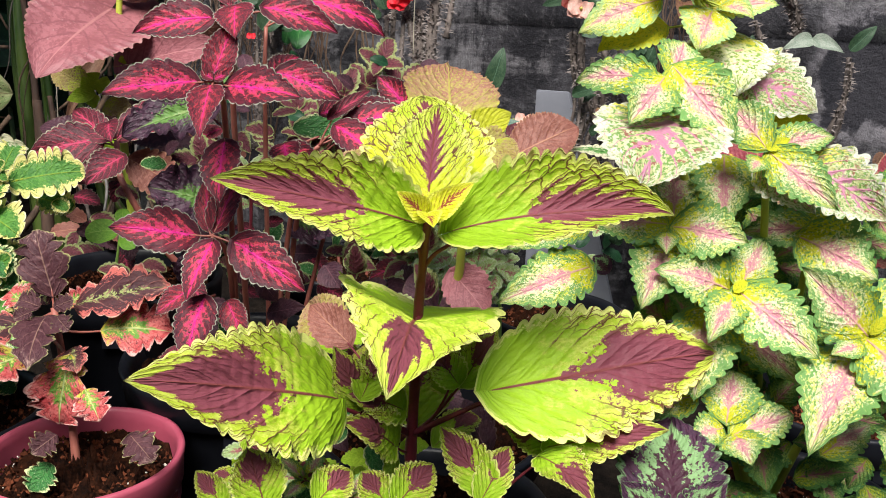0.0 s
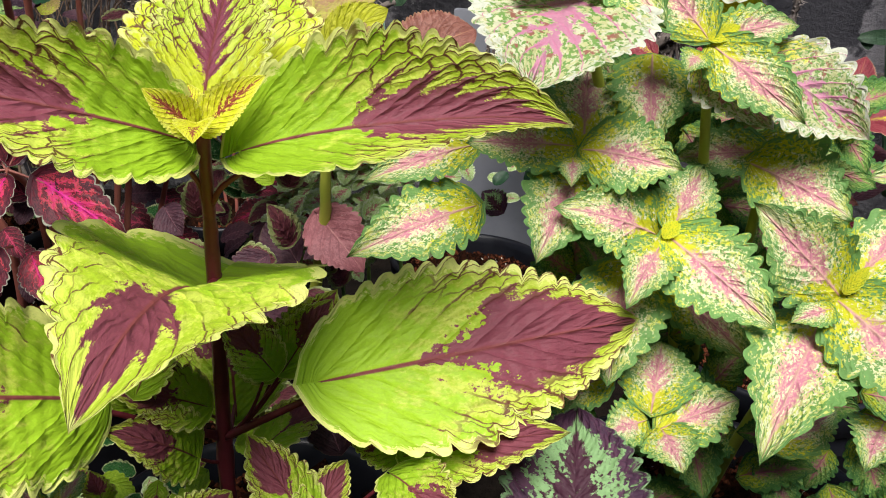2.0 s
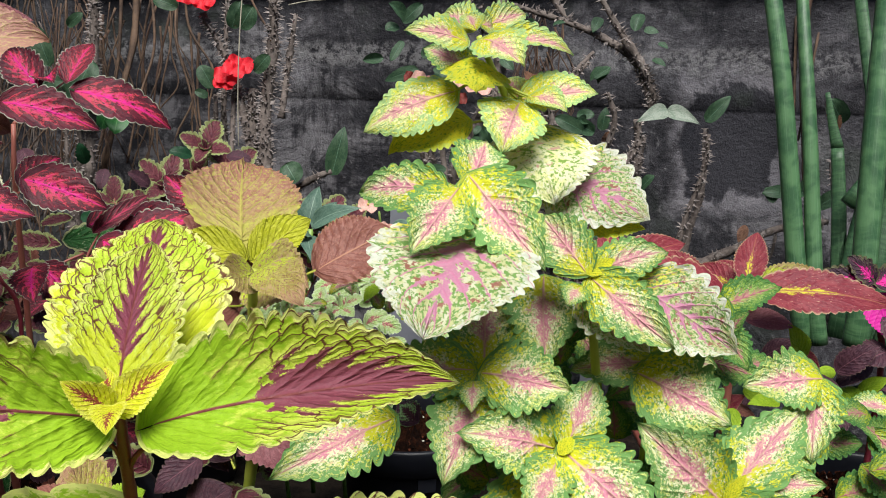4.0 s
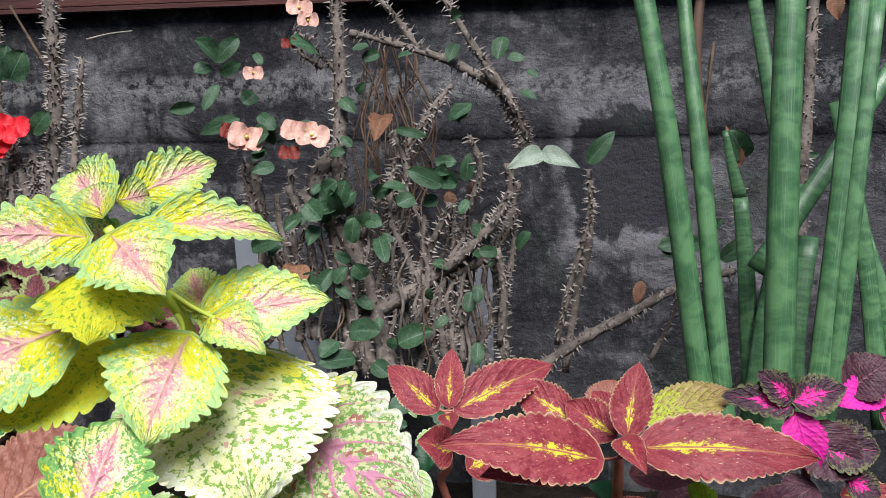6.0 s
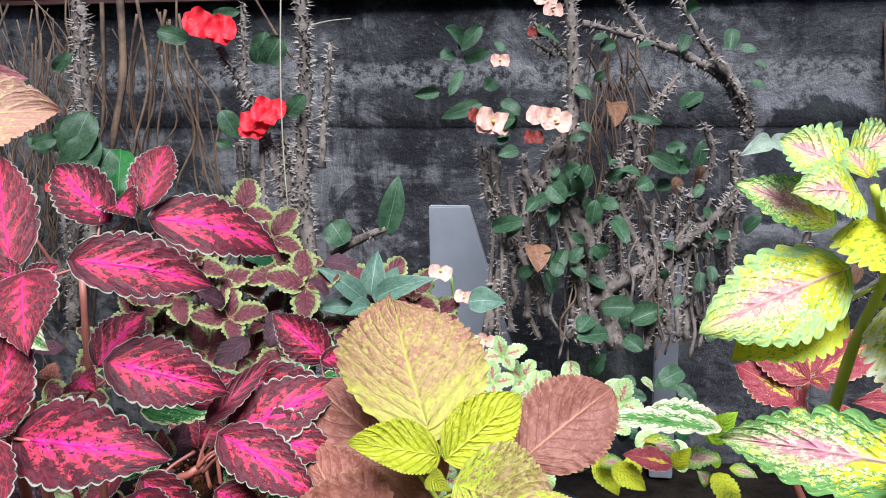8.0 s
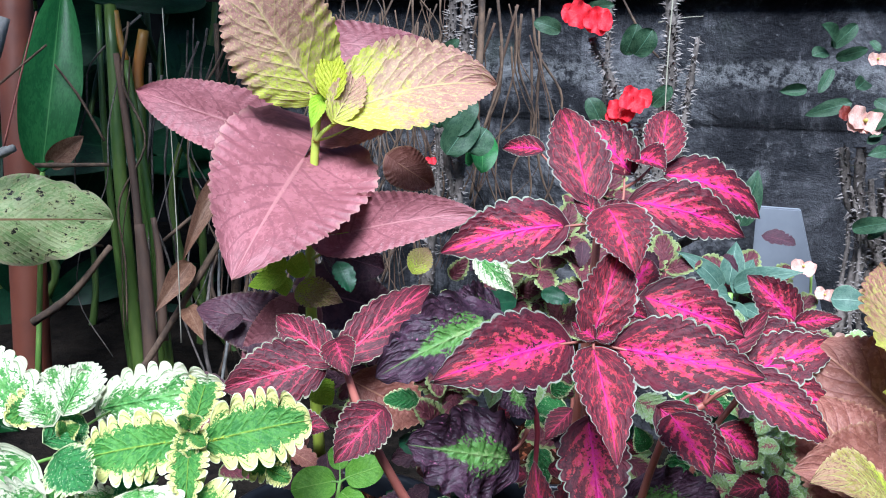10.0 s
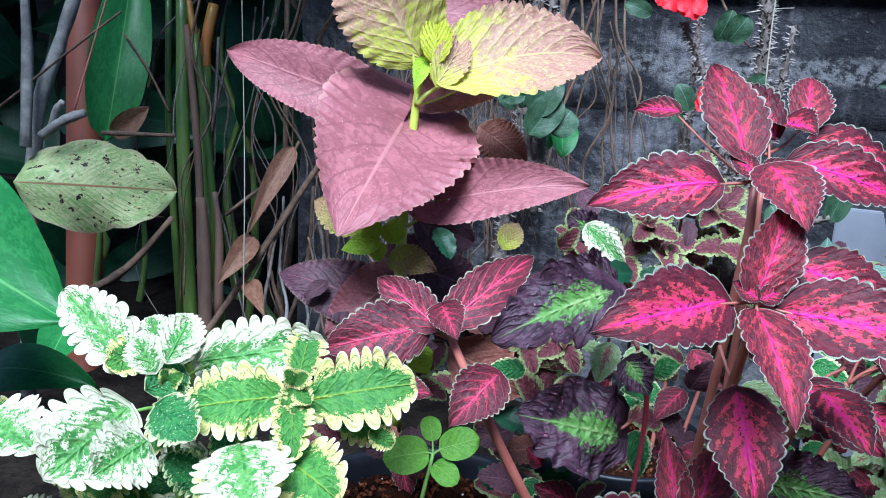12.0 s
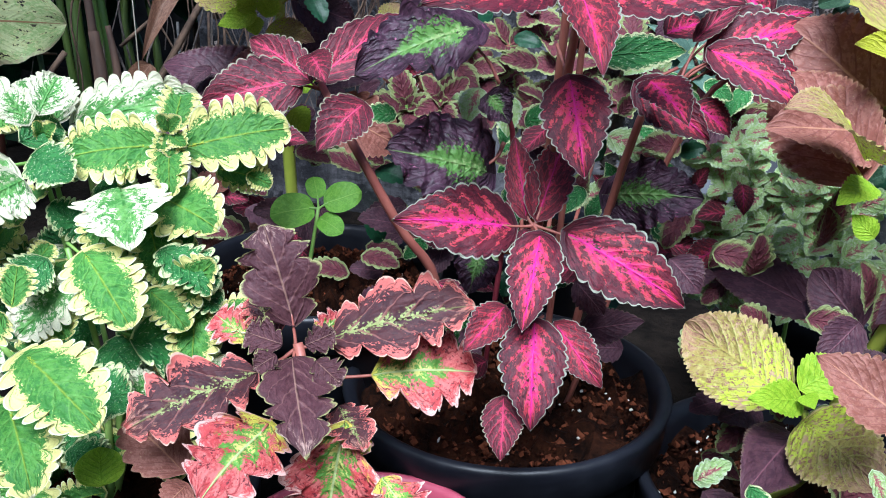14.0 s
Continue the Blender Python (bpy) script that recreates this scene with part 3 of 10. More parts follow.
# black stands in for the deep shade behind the canes
SHADE_WALL = skin("shade_black_wall", (0.006, 0.006, 0.0065), (0.022, 0.021, 0.021), 8, 0.95, 0.6, 0.004, gloss=0.05)
POT_RED = skin("pink_red_plastic_pot", (0.3, 0.05, 0.085), (0.36, 0.07, 0.11), 30, 0.38, 0.15, 0.0006)
# for the unseen wall that blocks low sky light
BLOCKER_WALL = skin("grey_blocker_wall", (0.24, 0.23, 0.22), (0.32, 0.31, 0.29), 20, 0.85, 0.3)
BOARD = skin("grey_board", (0.17, 0.178, 0.21), (0.22, 0.23, 0.265), 14, 0.6, 0.1)
RED_BRACT = leaf_paint("red_bract", (0.72, 0.015, 0.03), (0.8, 0.03, 0.05), quilt=0.3, veins=3.0, sheer=0.25)
PINK_BRACT = leaf_paint("pale_pink_bract", (0.58, 0.31, 0.26), (0.64, 0.4, 0.33), quilt=0.3, veins=3.0, foot=(0.6, 0.25, 0.2), f1=0.08)
DARK_BRACT = leaf_paint("dark_red_bract", (0.14, 0.018, 0.015), (0.2, 0.03, 0.02), quilt=0.3, veins=3.0)
EYE_YELLOW = skin("yellow_green_eye", (0.42, 0.36, 0.06), (0.5, 0.46, 0.1), 90, 0.5)


def snake_skin():
    """Green cylinder leaf with paler cross bands and a fine lengthwise grain."""
    n = Net("banded_snake_plant")
    uv = n.add("ShaderNodeSeparateXYZ")
    n.plug(uv.inputs[0], n.add("ShaderNodeUVMap").outputs[0])
    r = n.random()
    p = n.xyz(n.op("MULTIPLY", uv.outputs[0], 2.5), n.op("MULTIPLY", uv.outputs[1], 34.0), n.op("MULTIPLY", r, 20.0))
    band = n.noise(p, 1.0, 4.0, 0.6, 0.5)
    grain = n.noise(n.xyz(n.op("MULTIPLY", uv.outputs[0], 90.0), n.op("MULTIPLY", uv.outputs[1], 6.0), r), 1.0, 4.0)
    colour = n.mix(n.step(band, 0.38, 0.64), (0.03, 0.085, 0.036), (0.075, 0.165, 0.07))
    colour = n.mix(n.op("MULTIPLY", n.step(grain, 0.52, 0.72), 0.6), colour, (0.14, 0.24, 0.14))
    return n.finish(colour, 0.42, grain, 0.25, 0.001)


SNAKE = snake_skin()


def wall_skin():
    """Weathered concrete: black mould in patches and runs over grey cement, pale scraped and limed places."""
    n = Net("mouldy_concrete")
    p = n.coords()
    broad, mid, fine = n.noise(p, 2.2, 5.0, 0.62, 0.8), n.noise(p, 9.0, 7.0, 0.72, 0.5), n.noise(p, 70.0, 6.0, 0.75)
    runs = n.noise(n.scaled(p, 22.0, 1.0, 1.4), 1.0, 5.0, 0.7, 0.4)
    flat = n.noise(n.scaled(p, 3.0, 1.0, 16.0), 1.0, 5.0, 0.65, 0.6)
    blend = n.op("ADD", n.op("MULTIPLY", broad, 0.45), n.op("ADD", n.op("MULTIPLY", mid, 0.35), n.op("MULTIPLY", fine, 0.2)))
    colour = n.mix(n.step(blend, 0.42, 0.58), (0.015, 0.0145, 0.018), (0.066, 0.064, 0.072))
    pale = n.op("ADD", n.op("MULTIPLY", mid, 0.45), n.op("ADD", n.op("MULTIPLY", runs, 0.25), n.op("MULTIPLY", flat, 0.3)))
    colour = n.mix(n.op("MULTIPLY", n.step(n.op("ADD", pale, n.op("MULTIPLY", n.op("SUBTRACT", n.noise(p, 1.4, 3.0, 0.6), 0.5), 0.4)), 0.5, 0.6), 0.7), colour, (0.2, 0.192, 0.205))
    colour = n.mix(n.op("MULTIPLY", n.step(runs, 0.55, 0.66), 0.6), colour, (0.03, 0.029, 0.032))
    colour = n.mix(n.op("MULTIPLY", n.step(n.noise(p, 4.0, 6.0, 0.7, 1.2), 0.56, 0.6), 0.75), colour, (0.018, 0.018, 0.022))
    colour = n.mix(n.op("MULTIPLY", n.step(fine, 0.58, 0.72), 0.45), colour, (0.25, 0.243, 0.25))
    at = n.add("ShaderNodeSeparateXYZ")
    n.plug(at.inputs[0], p)
    wobble = n.op("MULTIPLY", n.op("SUBTRACT", mid, 0.5), 0.16)
    off = n.op("MAXIMUM", n.op("MULTIPLY", n.op("ABSOLUTE", n.op("SUBTRACT", at.outputs[0], 0.245)), 1.25), n.op("ABSOLUTE", n.op("SUBTRACT", at.outputs[2], 0.545)))
    off = n.op("ADD", off, wobble)
    ring = n.op("MULTIPLY", n.step(off, 0.15, 0.11), n.step(blend, 0.4, 0.5))
    colour = n.mix(n.op("MULTIPLY", ring, 0.7), colour, (0.21, 0.2, 0.22))
    colour = n.mix(n.op("MULTIPLY", n.step(off, 0.105, 0.09), 0.9), colour, (0.02, 0.02, 0.026))
    course = n.op("MULTIPLY", n.step(n.op("ABSOLUTE", n.op("ADD", n.op("SUBTRACT", at.outputs[2], 0.69), n.op("MULTIPLY", wobble, 0.25))), 0.03, 0.01), n.step(fine, 0.42, 0.56))
    colour = n.mix(n.op("MULTIPLY", course, 0.6), colour, (0.2, 0.195, 0.2))
    moss = n.op("MULTIPLY", n.step(n.noise(p, 5.0, 4.0), 0.58, 0.7), 0.3)
    colour = n.mix(moss, colour, (0.06, 0.08, 0.055))
    return n.finish(colour, 0.9, n.op("ADD", n.op("MULTIPLY", fine, 0.6), mid), 1.0, 0.01, gloss=0.2)


WALL = wall_skin()


# ---- mesh tools ----
PLACE = {}


def thing(name, place, label, category, group="", kind=""):
    """An empty at a thing's base, tagged."""
    ob = new(name)
    ob.location = place
    PLACE[ob.name] = Vector(place)
    ob.empty_display_size = 0.02
    return tagged(ob, label, category, group, kind)


def mesh_part(name, verts, faces, material, parent=None, uvs=None, smooth=True, label="", kinds=None):
    """Links a mesh of vertices and faces in world places under a thing."""
    data = bpy.data.meshes.new(name)
    data.from_pydata(np.asarray(verts, float).tolist(), [], faces)
    for m in material if isinstance(material, (list, tuple)) else [material]:
        data.materials.append(m)
    if kinds is not None:
        data.polygons.foreach_set("material_index", np.asarray(kinds, np.int32))
    if uvs is not None:
        layer = data.uv_layers.new(name="UVMap")
        loops = np.empty(len(data.loops), np.int32)
        data.loops.foreach_get("vertex_index", loops)
        layer.data.foreach_set("uv", np.asarray(uvs, np.float32)[loops].ravel())
    if smooth:
        data.polygons.foreach_set("use_smooth", np.ones(len(data.polygons), bool))
    data.update()
    ob = new(name, data)
    if parent is not None:
        ob.parent = parent
        ob.matrix_parent_inverse = Matrix.Translation(parent_place(parent)).inverted()
    if label:
        ob["label"] = label
    return ob


def parent_place(ob):
    """Where an empty stands; meshes are modelled in world places."""
    return PLACE.get(ob.name, Vector((0, 0, 0)))


def unit(v):
    v = np.asarray(v, float)
    return v / max(np.linalg.norm(v), 1e-9)


def spline(points, count):
    """A smooth line through the points."""
    p = np.asarray(points, float)
    if len(p) == 2:
        return p[0] + (p[1] - p[0]) * np.linspace(0, 1, count)[:, None]
    p = np.vstack([2 * p[0] - p[1], p, 2 * p[-1] - p[-2]])
    out = []
    for s in np.linspace(0, len(p) - 3 - 1e-9, count):
        i = int(s)
        t = s - i
        a, b, c, d = p[i:i + 4]
        out.append(0.5 * (2 * b + (c - a) * t + (2 * a - 5 * b + 4 * c - d) * t * t + (3 * b - a - 3 * c + d) * t ** 3))
    return np.array(out)


def tube_mesh(points, r0, r1, sides=8, count=0, wobble=0.0, seed=0, flat=1.0):
    """Vertices, faces and uvs of a tapered tube along a smooth line, with closed ends."""
    rng = np.random.default_rng(seed)
    line = spline(points, count or max(4, 5 * (len(points) - 1)))
    n = len(line)
    along = np.gradient(line, axis=0)
    along /= np.linalg.norm(along, axis=1)[:, None] + 1e-12
    side = unit(np.cross(along[0], (0.3, 1, 0.2)))
    rings = []
    for i in range(n):
        side = unit(side - along[i] * (side @ along[i]))
        other = np.cross(along[i], side)
        r = (r0 + (r1 - r0) * i / (n - 1)) * (1 + wobble * rng.normal())
        ang = np.arange(sides) * 2 * np.pi / sides
        rings.append(line[i] + r * (np.cos(ang)[:, None] * side + flat * np.sin(ang)[:, None] * other))
    verts = np.vstack(rings + [line[:1], line[-1:]])
    faces = [(i * sides + j, i * sides + (j + 1) % sides, (i + 1) * sides + (j + 1) % sides, (i + 1) * sides + j) for i in range(n - 1) for j in range(sides)]
    faces += [((j + 1) % sides, j, n * sides) for j in range(sides)]
    faces += [((n - 1) * sides + j, (n - 1) * sides + (j + 1) % sides, n * sides + 1) for j in range(sides)]
    uvs = [((j / sides), i / (n - 1)) for i in range(n) for j in range(sides)] + [(0, 0), (0, 1)]
    return verts, faces, uvs


def stem(parent, points, r0, r1, material, name="stem", sides=8, wobble=0.05, label="", flat=1.0):
    v, f, uv = tube_mesh(points, r0, r1, sides, wobble=wobble, seed=len(bpy.data.objects), flat=flat)
    return mesh_part(name, v, f, material, parent, uv, label=label)


SHAPE = {  # teeth on a side, depth of teeth, where it is broadest, how pointed, heart foot, ruffle, arch of the blade between veins
    "coleus": (11, 0.2, 0.36, 1.0, 0.06, 0.06, 0.05),
    "saw": (9, 0.27, 0.36, 1.04, 0.06, 0.08, 0.05),
    "ragged": (4, 0.14, 0.4, 0.7, 0.0, 0.3, 0.02),
    "broad": (18, 0.17, 0.34, 0.96, 0.07, 0.05, 0.03),
    "oval": (24, 0.11, 0.4, 0.9, 0.06, 0.04, 0.016),
    "peaked": (24, 0.1, 0.36, 1.15, 0.1, 0.04, 0.014),
    "heart": (32, 0.065, 0.24, 0.92, 0.36, 0.03, 0.015),
    "cape": (14, 0.18, 0.3, 1.0, 0.36, 0.08, 0.03),
    "frill": (8, 0.52, 0.45, 0.72, 0.08, 0.2, 0.04),
    "scallop": (9, 0.37, 0.42, 0.8, 0.08, 0.14, 0.04),
    "lobed": (4, 0.62, 0.5, 0.74, 0.02, 0.16, 0.05),
    "small": (6, 0.3, 0.34, 0.75, 0.1, 0.1, 0.06),
    "ruffle": (11, 0.2, 0.4, 0.8, 0.1, 0.5, 0.08),
    "smooth": (0, 0.0, 0.45, 0.85, 0.0, 0.04, 0.01),
    "spoon": (0, 0.0, 0.55, 0.6, 0.0, 0.08, 0.01),
    "long": (0, 0.0, 0.35, 1.1, 0.0, 0.05, 0.012),
    "petal": (0, 0.0, 0.6, 0.42, 0.05, 0.3, 0.0),
}


def blade(base, tip, width, roll, bend, cup, shape, seed, rows=0, across=4, veins=7.0):
    """The sheet of a leaf from foot to tip: toothed outline, arched between its side veins, bent and folded."""
    teeth, depth, broad, point, heart, ruffle, puff = SHAPE[shape]
    rng = np.random.default_rng(seed)
    base, tip = np.asarray(base, float), np.asarray(tip, float)
    length = np.linalg.norm(tip - base)
    a = (tip - base) / length
    up = np.array((0, 0, 1.0)) if abs(a[2]) < 0.97 else np.array((0, -1.0, 0))
    n0 = unit(up - a * (up @ a))
    s0 = np.cross(n0, a)
    c, s = math.cos(radians(roll)), math.sin(radians(roll))
    nrm, side = c * n0 + s * s0, c * s0 - s * n0
    small = width < 0.045
    across = across if small else 7
    fringe = depth > 0.3 and not small or depth > 0.45
    rows = rows or (teeth * ((24 if shape == "lobed" else 16) if fringe else (5 if small else 6)) if teeth else 20)
    u = np.linspace(0, 1, rows + 1)
    peak = np.clip(u / broad, 0, 1)
    tail = np.clip((1 - u) / (1 - broad), 0, 1)
    form = np.where(u < broad, np.clip(1 - (1 - peak) ** 2.4, 0, 1) ** 0.42, tail ** point * (1 + (1 - tail) * 0.55))
    form /= form.max()
    bulge = []
    if teeth:
        edge = []
        for k in (0.0, rng.random()):
            f = (u * teeth + k + 0.25 * np.sin(u * 9 + k * 6)) % 1.0
            lobe = np.sin(np.pi * f ** 0.85) ** ((0.8 if shape == "lobed" else 0.62) if fringe else 0.5)
            bulge.append(np.sin(2 * np.pi * f) * (0.07 if fringe and shape != "lobed" else 0.0) * length / teeth)
            size = np.interp(u, np.linspace(0, 1, teeth), rng.uniform(0.6, 1.25, teeth))
            cut = 1 - depth * (1 - lobe) * np.minimum(size, 1.1)
            if shape == "lobed":
                cut -= 0.16 * (1 - np.abs(np.sin(np.pi * f * 3)) ** 0.5) * lobe
            edge.append(cut)
    else:
        edge = [np.ones_like(u)] * 2
    t = np.linspace(-1, 1, 2 * across + 1)
    t = np.sign(t) * np.abs(t) ** 0.85
    U, T = np.meshgrid(u, t, indexing="ij")
    A = np.abs(T)
    reach = np.where(T < 0, edge[0][:, None], edge[1][:, None])
    half = 0.5 * width * form[:, None] * (1 + (reach - 1) * A ** (1.6 if fringe else 2.5))
    lean = rng.normal(0, 0.03)
    X = T * half + lean * length * U * U
    back = heart * length * A ** 1.5 * (1 - U) ** 3
    Y = length * U - back + (0.1 * width * A * form[:, None] if teeth else 0)
    if teeth:
        Y += (0.07 if fringe else 0.2) * width * (reach - 1 + depth) * A ** 3 * form[:, None]
        Y -= np.where(T < 0, bulge[0][:, None], bulge[1][:, None]) * A ** 5
    p1, p2, p3 = rng.random(3) * 6.28
    Z = 4 * bend * length * U * (1 - U) + cup * half * A ** 1.4 * 2
    swell = 1 - np.abs(2 * ((veins * (U - SLANT * A) + 0.3 * (T > 0)) % 1.0) - 1) ** 3
    Z += puff * width * swell * np.minimum(1, A * 6) * (1 - 0.45 * A) * form[:, None]
    Z += ruffle * width * 0.35 * A ** 2 * np.sin(U * 11 + p1 + 1.3 * np.sign(T)) * form[:, None]
    if shape == "ruffle":
        Z += 0.1 * width * A ** 3 * np.sin(U * 38 + p2 + np.sign(T)) * form[:, None]
    if teeth and not small:
        Z += 0.018 * width * A ** 4 * np.sin(U * teeth * 3.1 + p3) * form[:, None]
    Z += 0.035 * width * np.sin(U * 5 + p2) * np.sin(T * 3 + p3)
    Z -= 0.10 * length * np.clip(U - 0.72, 0, 1) ** 2 * 4 * (1 + 0.5 * np.sin(p2))
    P = base + X[..., None] * side + Y[..., None] * a + Z[..., None] * nrm
    k = 2 * across + 1
    faces = [(i * k + j, i * k + j + 1, (i + 1) * k + j + 1, (i + 1) * k + j) for i in range(rows) for j in range(k - 1)]
    return P.reshape(-1, 3), faces, np.stack([U, T * 0.5 + 0.5], -1).reshape(-1, 2)


def leaf(parent, paint, base, tip, width, roll=0.0, bend=0.06, cup=0.12, shape="coleus", node=None, stalk=None, label="", name="leaf"):
    """A leaf with its stalk from the node."""
    seed = int(abs(base[0] * 7919 + base[1] * 104729 + tip[2] * 1299709) * 1000) % 2 ** 31
    mats = [PAINT[paint] if isinstance(paint, str) else paint]
    verts, faces, uvs = blade(base, tip, width, roll, bend, cup, shape, seed, veins=VEINS[mats[0].name])
    kinds = [0] * len(faces)
    if node is not None:
        a = np.asarray(base, float)
        b = np.asarray(node, float)
        r = max(0.0011, 0.022 * width)
        mid = (a + b) / 2 + np.array((0, 0, -0.04)) * np.linalg.norm(a - b)
        v, f, uv = tube_mesh([b, mid, a + 0.12 * (np.asarray(tip) - a)], r * 1.2, r * 0.7, 6)
        faces = list(faces) + [tuple(i + len(verts) for i in q) for q in f]
        kinds += [1] * len(f)
        verts, uvs = np.vstack([verts, v]), np.vstack([uvs, np.array(uv)])
        mats.append(stalk or STEM_GREEN)
    return mesh_part(name, verts, faces, mats, parent, uvs, label=label, kinds=kinds)


def rosette(parent, paints, centre, size, face=(0, -0.5, 0.85), spin=0.0, count=4, shape="coleus", stalk=None, ratio=0.6, seed=0, lift=0.35, inner=True):
    """Crossed pairs of leaves round a shoot's tip, outer ones longer, with a few young ones in the middle."""
    rng = np.random.default_rng(seed + 17)
    up = unit(face)
    e1 = unit(np.cross(up, (0.31, 0.87, 0.12)))
    e2 = np.cross(up, e1)
    c = np.asarray(centre, float)
    rings = [(count, size, lift, 0.0)] + ([(4, size * 0.38, lift + 0.9, 45.0)] if inner else [])
    for number, reach, rise, turn in rings:
        for k in range(number):
            ang = radians(spin + turn + 360 * k / number + rng.normal(0, 8))
            out = math.cos(ang) * e1 + math.sin(ang) * e2
            length = reach * rng.uniform(0.82, 1.12)
            way = unit(out + up * (rise + rng.normal(0, 0.12)))
            base = c + 0.12 * length * way
            tip = base + length * way
            a = way
            zed = np.array((0, 0, 1.0)) if abs(a[2]) < 0.97 else np.array((0, -1.0, 0))
            n0 = unit(zed - a * (zed @ a))
            s0 = np.cross(n0, a)
            want = unit(up - a * (up @ a))
            roll = math.degrees(math.atan2(want @ s0, want @ n0)) + rng.normal(0, 8)
            leaf(parent, paints[int(rng.integers(len(paints)))], tuple(base), tuple(tip), length * ratio * rng.uniform(0.9, 1.1), roll, rng.uniform(0.03, 0.1), rng.uniform(0.05, 0.2), shape, node=tuple(c), stalk=stalk)


def scatter(parent, paints, corner, across, down, deep, count, lo, hi, shapes, seed, ratio=0.68, gap=None):
    """Loose leaves filling a slab: corner, its two sides and its depth; facing out of the slab and up. gap: an empty share of the slab."""
    rng = np.random.default_rng(seed)
    corner, across, down, deep = (np.asarray(v, float) for v in (corner, across, down, deep))
    e1, e2, out = unit(across), unit(down), -unit(deep)
    for k in range(count):
        i, j, d = rng.random(3)
        if gap and gap[0] < i < gap[1] and gap[2] < j < gap[3]:
            continue
        a, length = rng.random() * 6.28, rng.uniform(lo, hi)
        base = corner + i * across + j * down + d * deep
        way = unit(math.cos(a) * e1 + (0.6 * math.sin(a) + 0.2) * e2 + 0.3 * out)
        k2 = rng.uniform(0.4, 0.9)
        want = k2 * out + (1 - k2) * np.array((0, 0, 1.0))
        leaf(parent, paints[int(rng.integers(len(paints)))], tuple(base), tuple(base + length * way), length * ratio, roll_for(way, want), 0.06, 0.1, shapes[int(rng.integers(len(shapes)))])


def roll_for(way, want):
    """The turn about its length that makes a leaf face the wanted way."""
    zed = np.array((0, 0, 1.0)) if abs(way[2]) < 0.97 else np.array((0, -1.0, 0))
    n0 = unit(zed - way * (zed @ way))
    s0 = np.cross(n0, way)
    want = unit(want - way * (want @ way))
    return math.degrees(math.atan2(want @ s0, want @ n0))


def strands(parent, corner, across, fall, deep, count, r0, r1, materials, seed, name="vine", thorns=0):
    """Upright or hanging dry stems in a slab: corner, width, the way they run, and depth."""
    rng = np.random.default_rng(seed)
    corner, across, fall, deep = (np.asarray(v, float) for v in (corner, across, fall, deep))
    for k in range(count):
        i, d, cut = rng.random(), rng.random(), rng.uniform(0.55, 1.0)
        start = corner + i * across + d * deep + rng.uniform(0, 0.2) * fall
        sway = unit(across) * np.linalg.norm(fall)
        drift = np.cumsum(rng.normal(0, 0.045, 6))
        pts = [start + cut * q * fall + sway * (w - drift[0]) for q, w in zip(np.linspace(0, 1, 6), drift)]
        thick = rng.uniform(r0, r1)
        if thorns:
            thorny(parent, pts, thick, thick * 0.6, thorns, 0.0065, seed + k)
        else:
            stem(parent, pts, thick, thick * 0.6, materials[int(rng.integers(len(materials)))], name, 5, 0.1)


def box_mesh(lo, hi):
    x0, y0, z0 = lo
    x1, y1, z1 = hi
    v = [(x0, y0, z0), (x1, y0, z0), (x1, y1, z0), (x0, y1, z0), (x0, y0, z1), (x1, y0, z1), (x1, y1, z1), (x0, y1, z1)]
    f = [(3, 2, 1, 0), (4, 5, 6, 7), (0, 1, 5, 4), (1, 2, 6, 5), (2, 3, 7, 6), (3, 0, 4, 7)]
    return v, f


def lathe(name, profile, centre, material, parent=None, sides=64, label=""):
    """A turned form from radii and heights."""
    ang = np.arange(sides) * 2 * np.pi / sides
    verts = np.vstack([np.stack([r * np.cos(ang), r * np.sin(ang), np.full(sides, z)], -1) for r, z in profile]) + np.asarray(centre)
    n = len(profile)
    faces = [(i * sides + j, i * sides + (j + 1) % sides, (i + 1) * sides + (j + 1) % sides, (i + 1) * sides + j) for i in range(n - 1) for j in range(sides)]
    return mesh_part(name, verts, faces, material, parent, label=label)


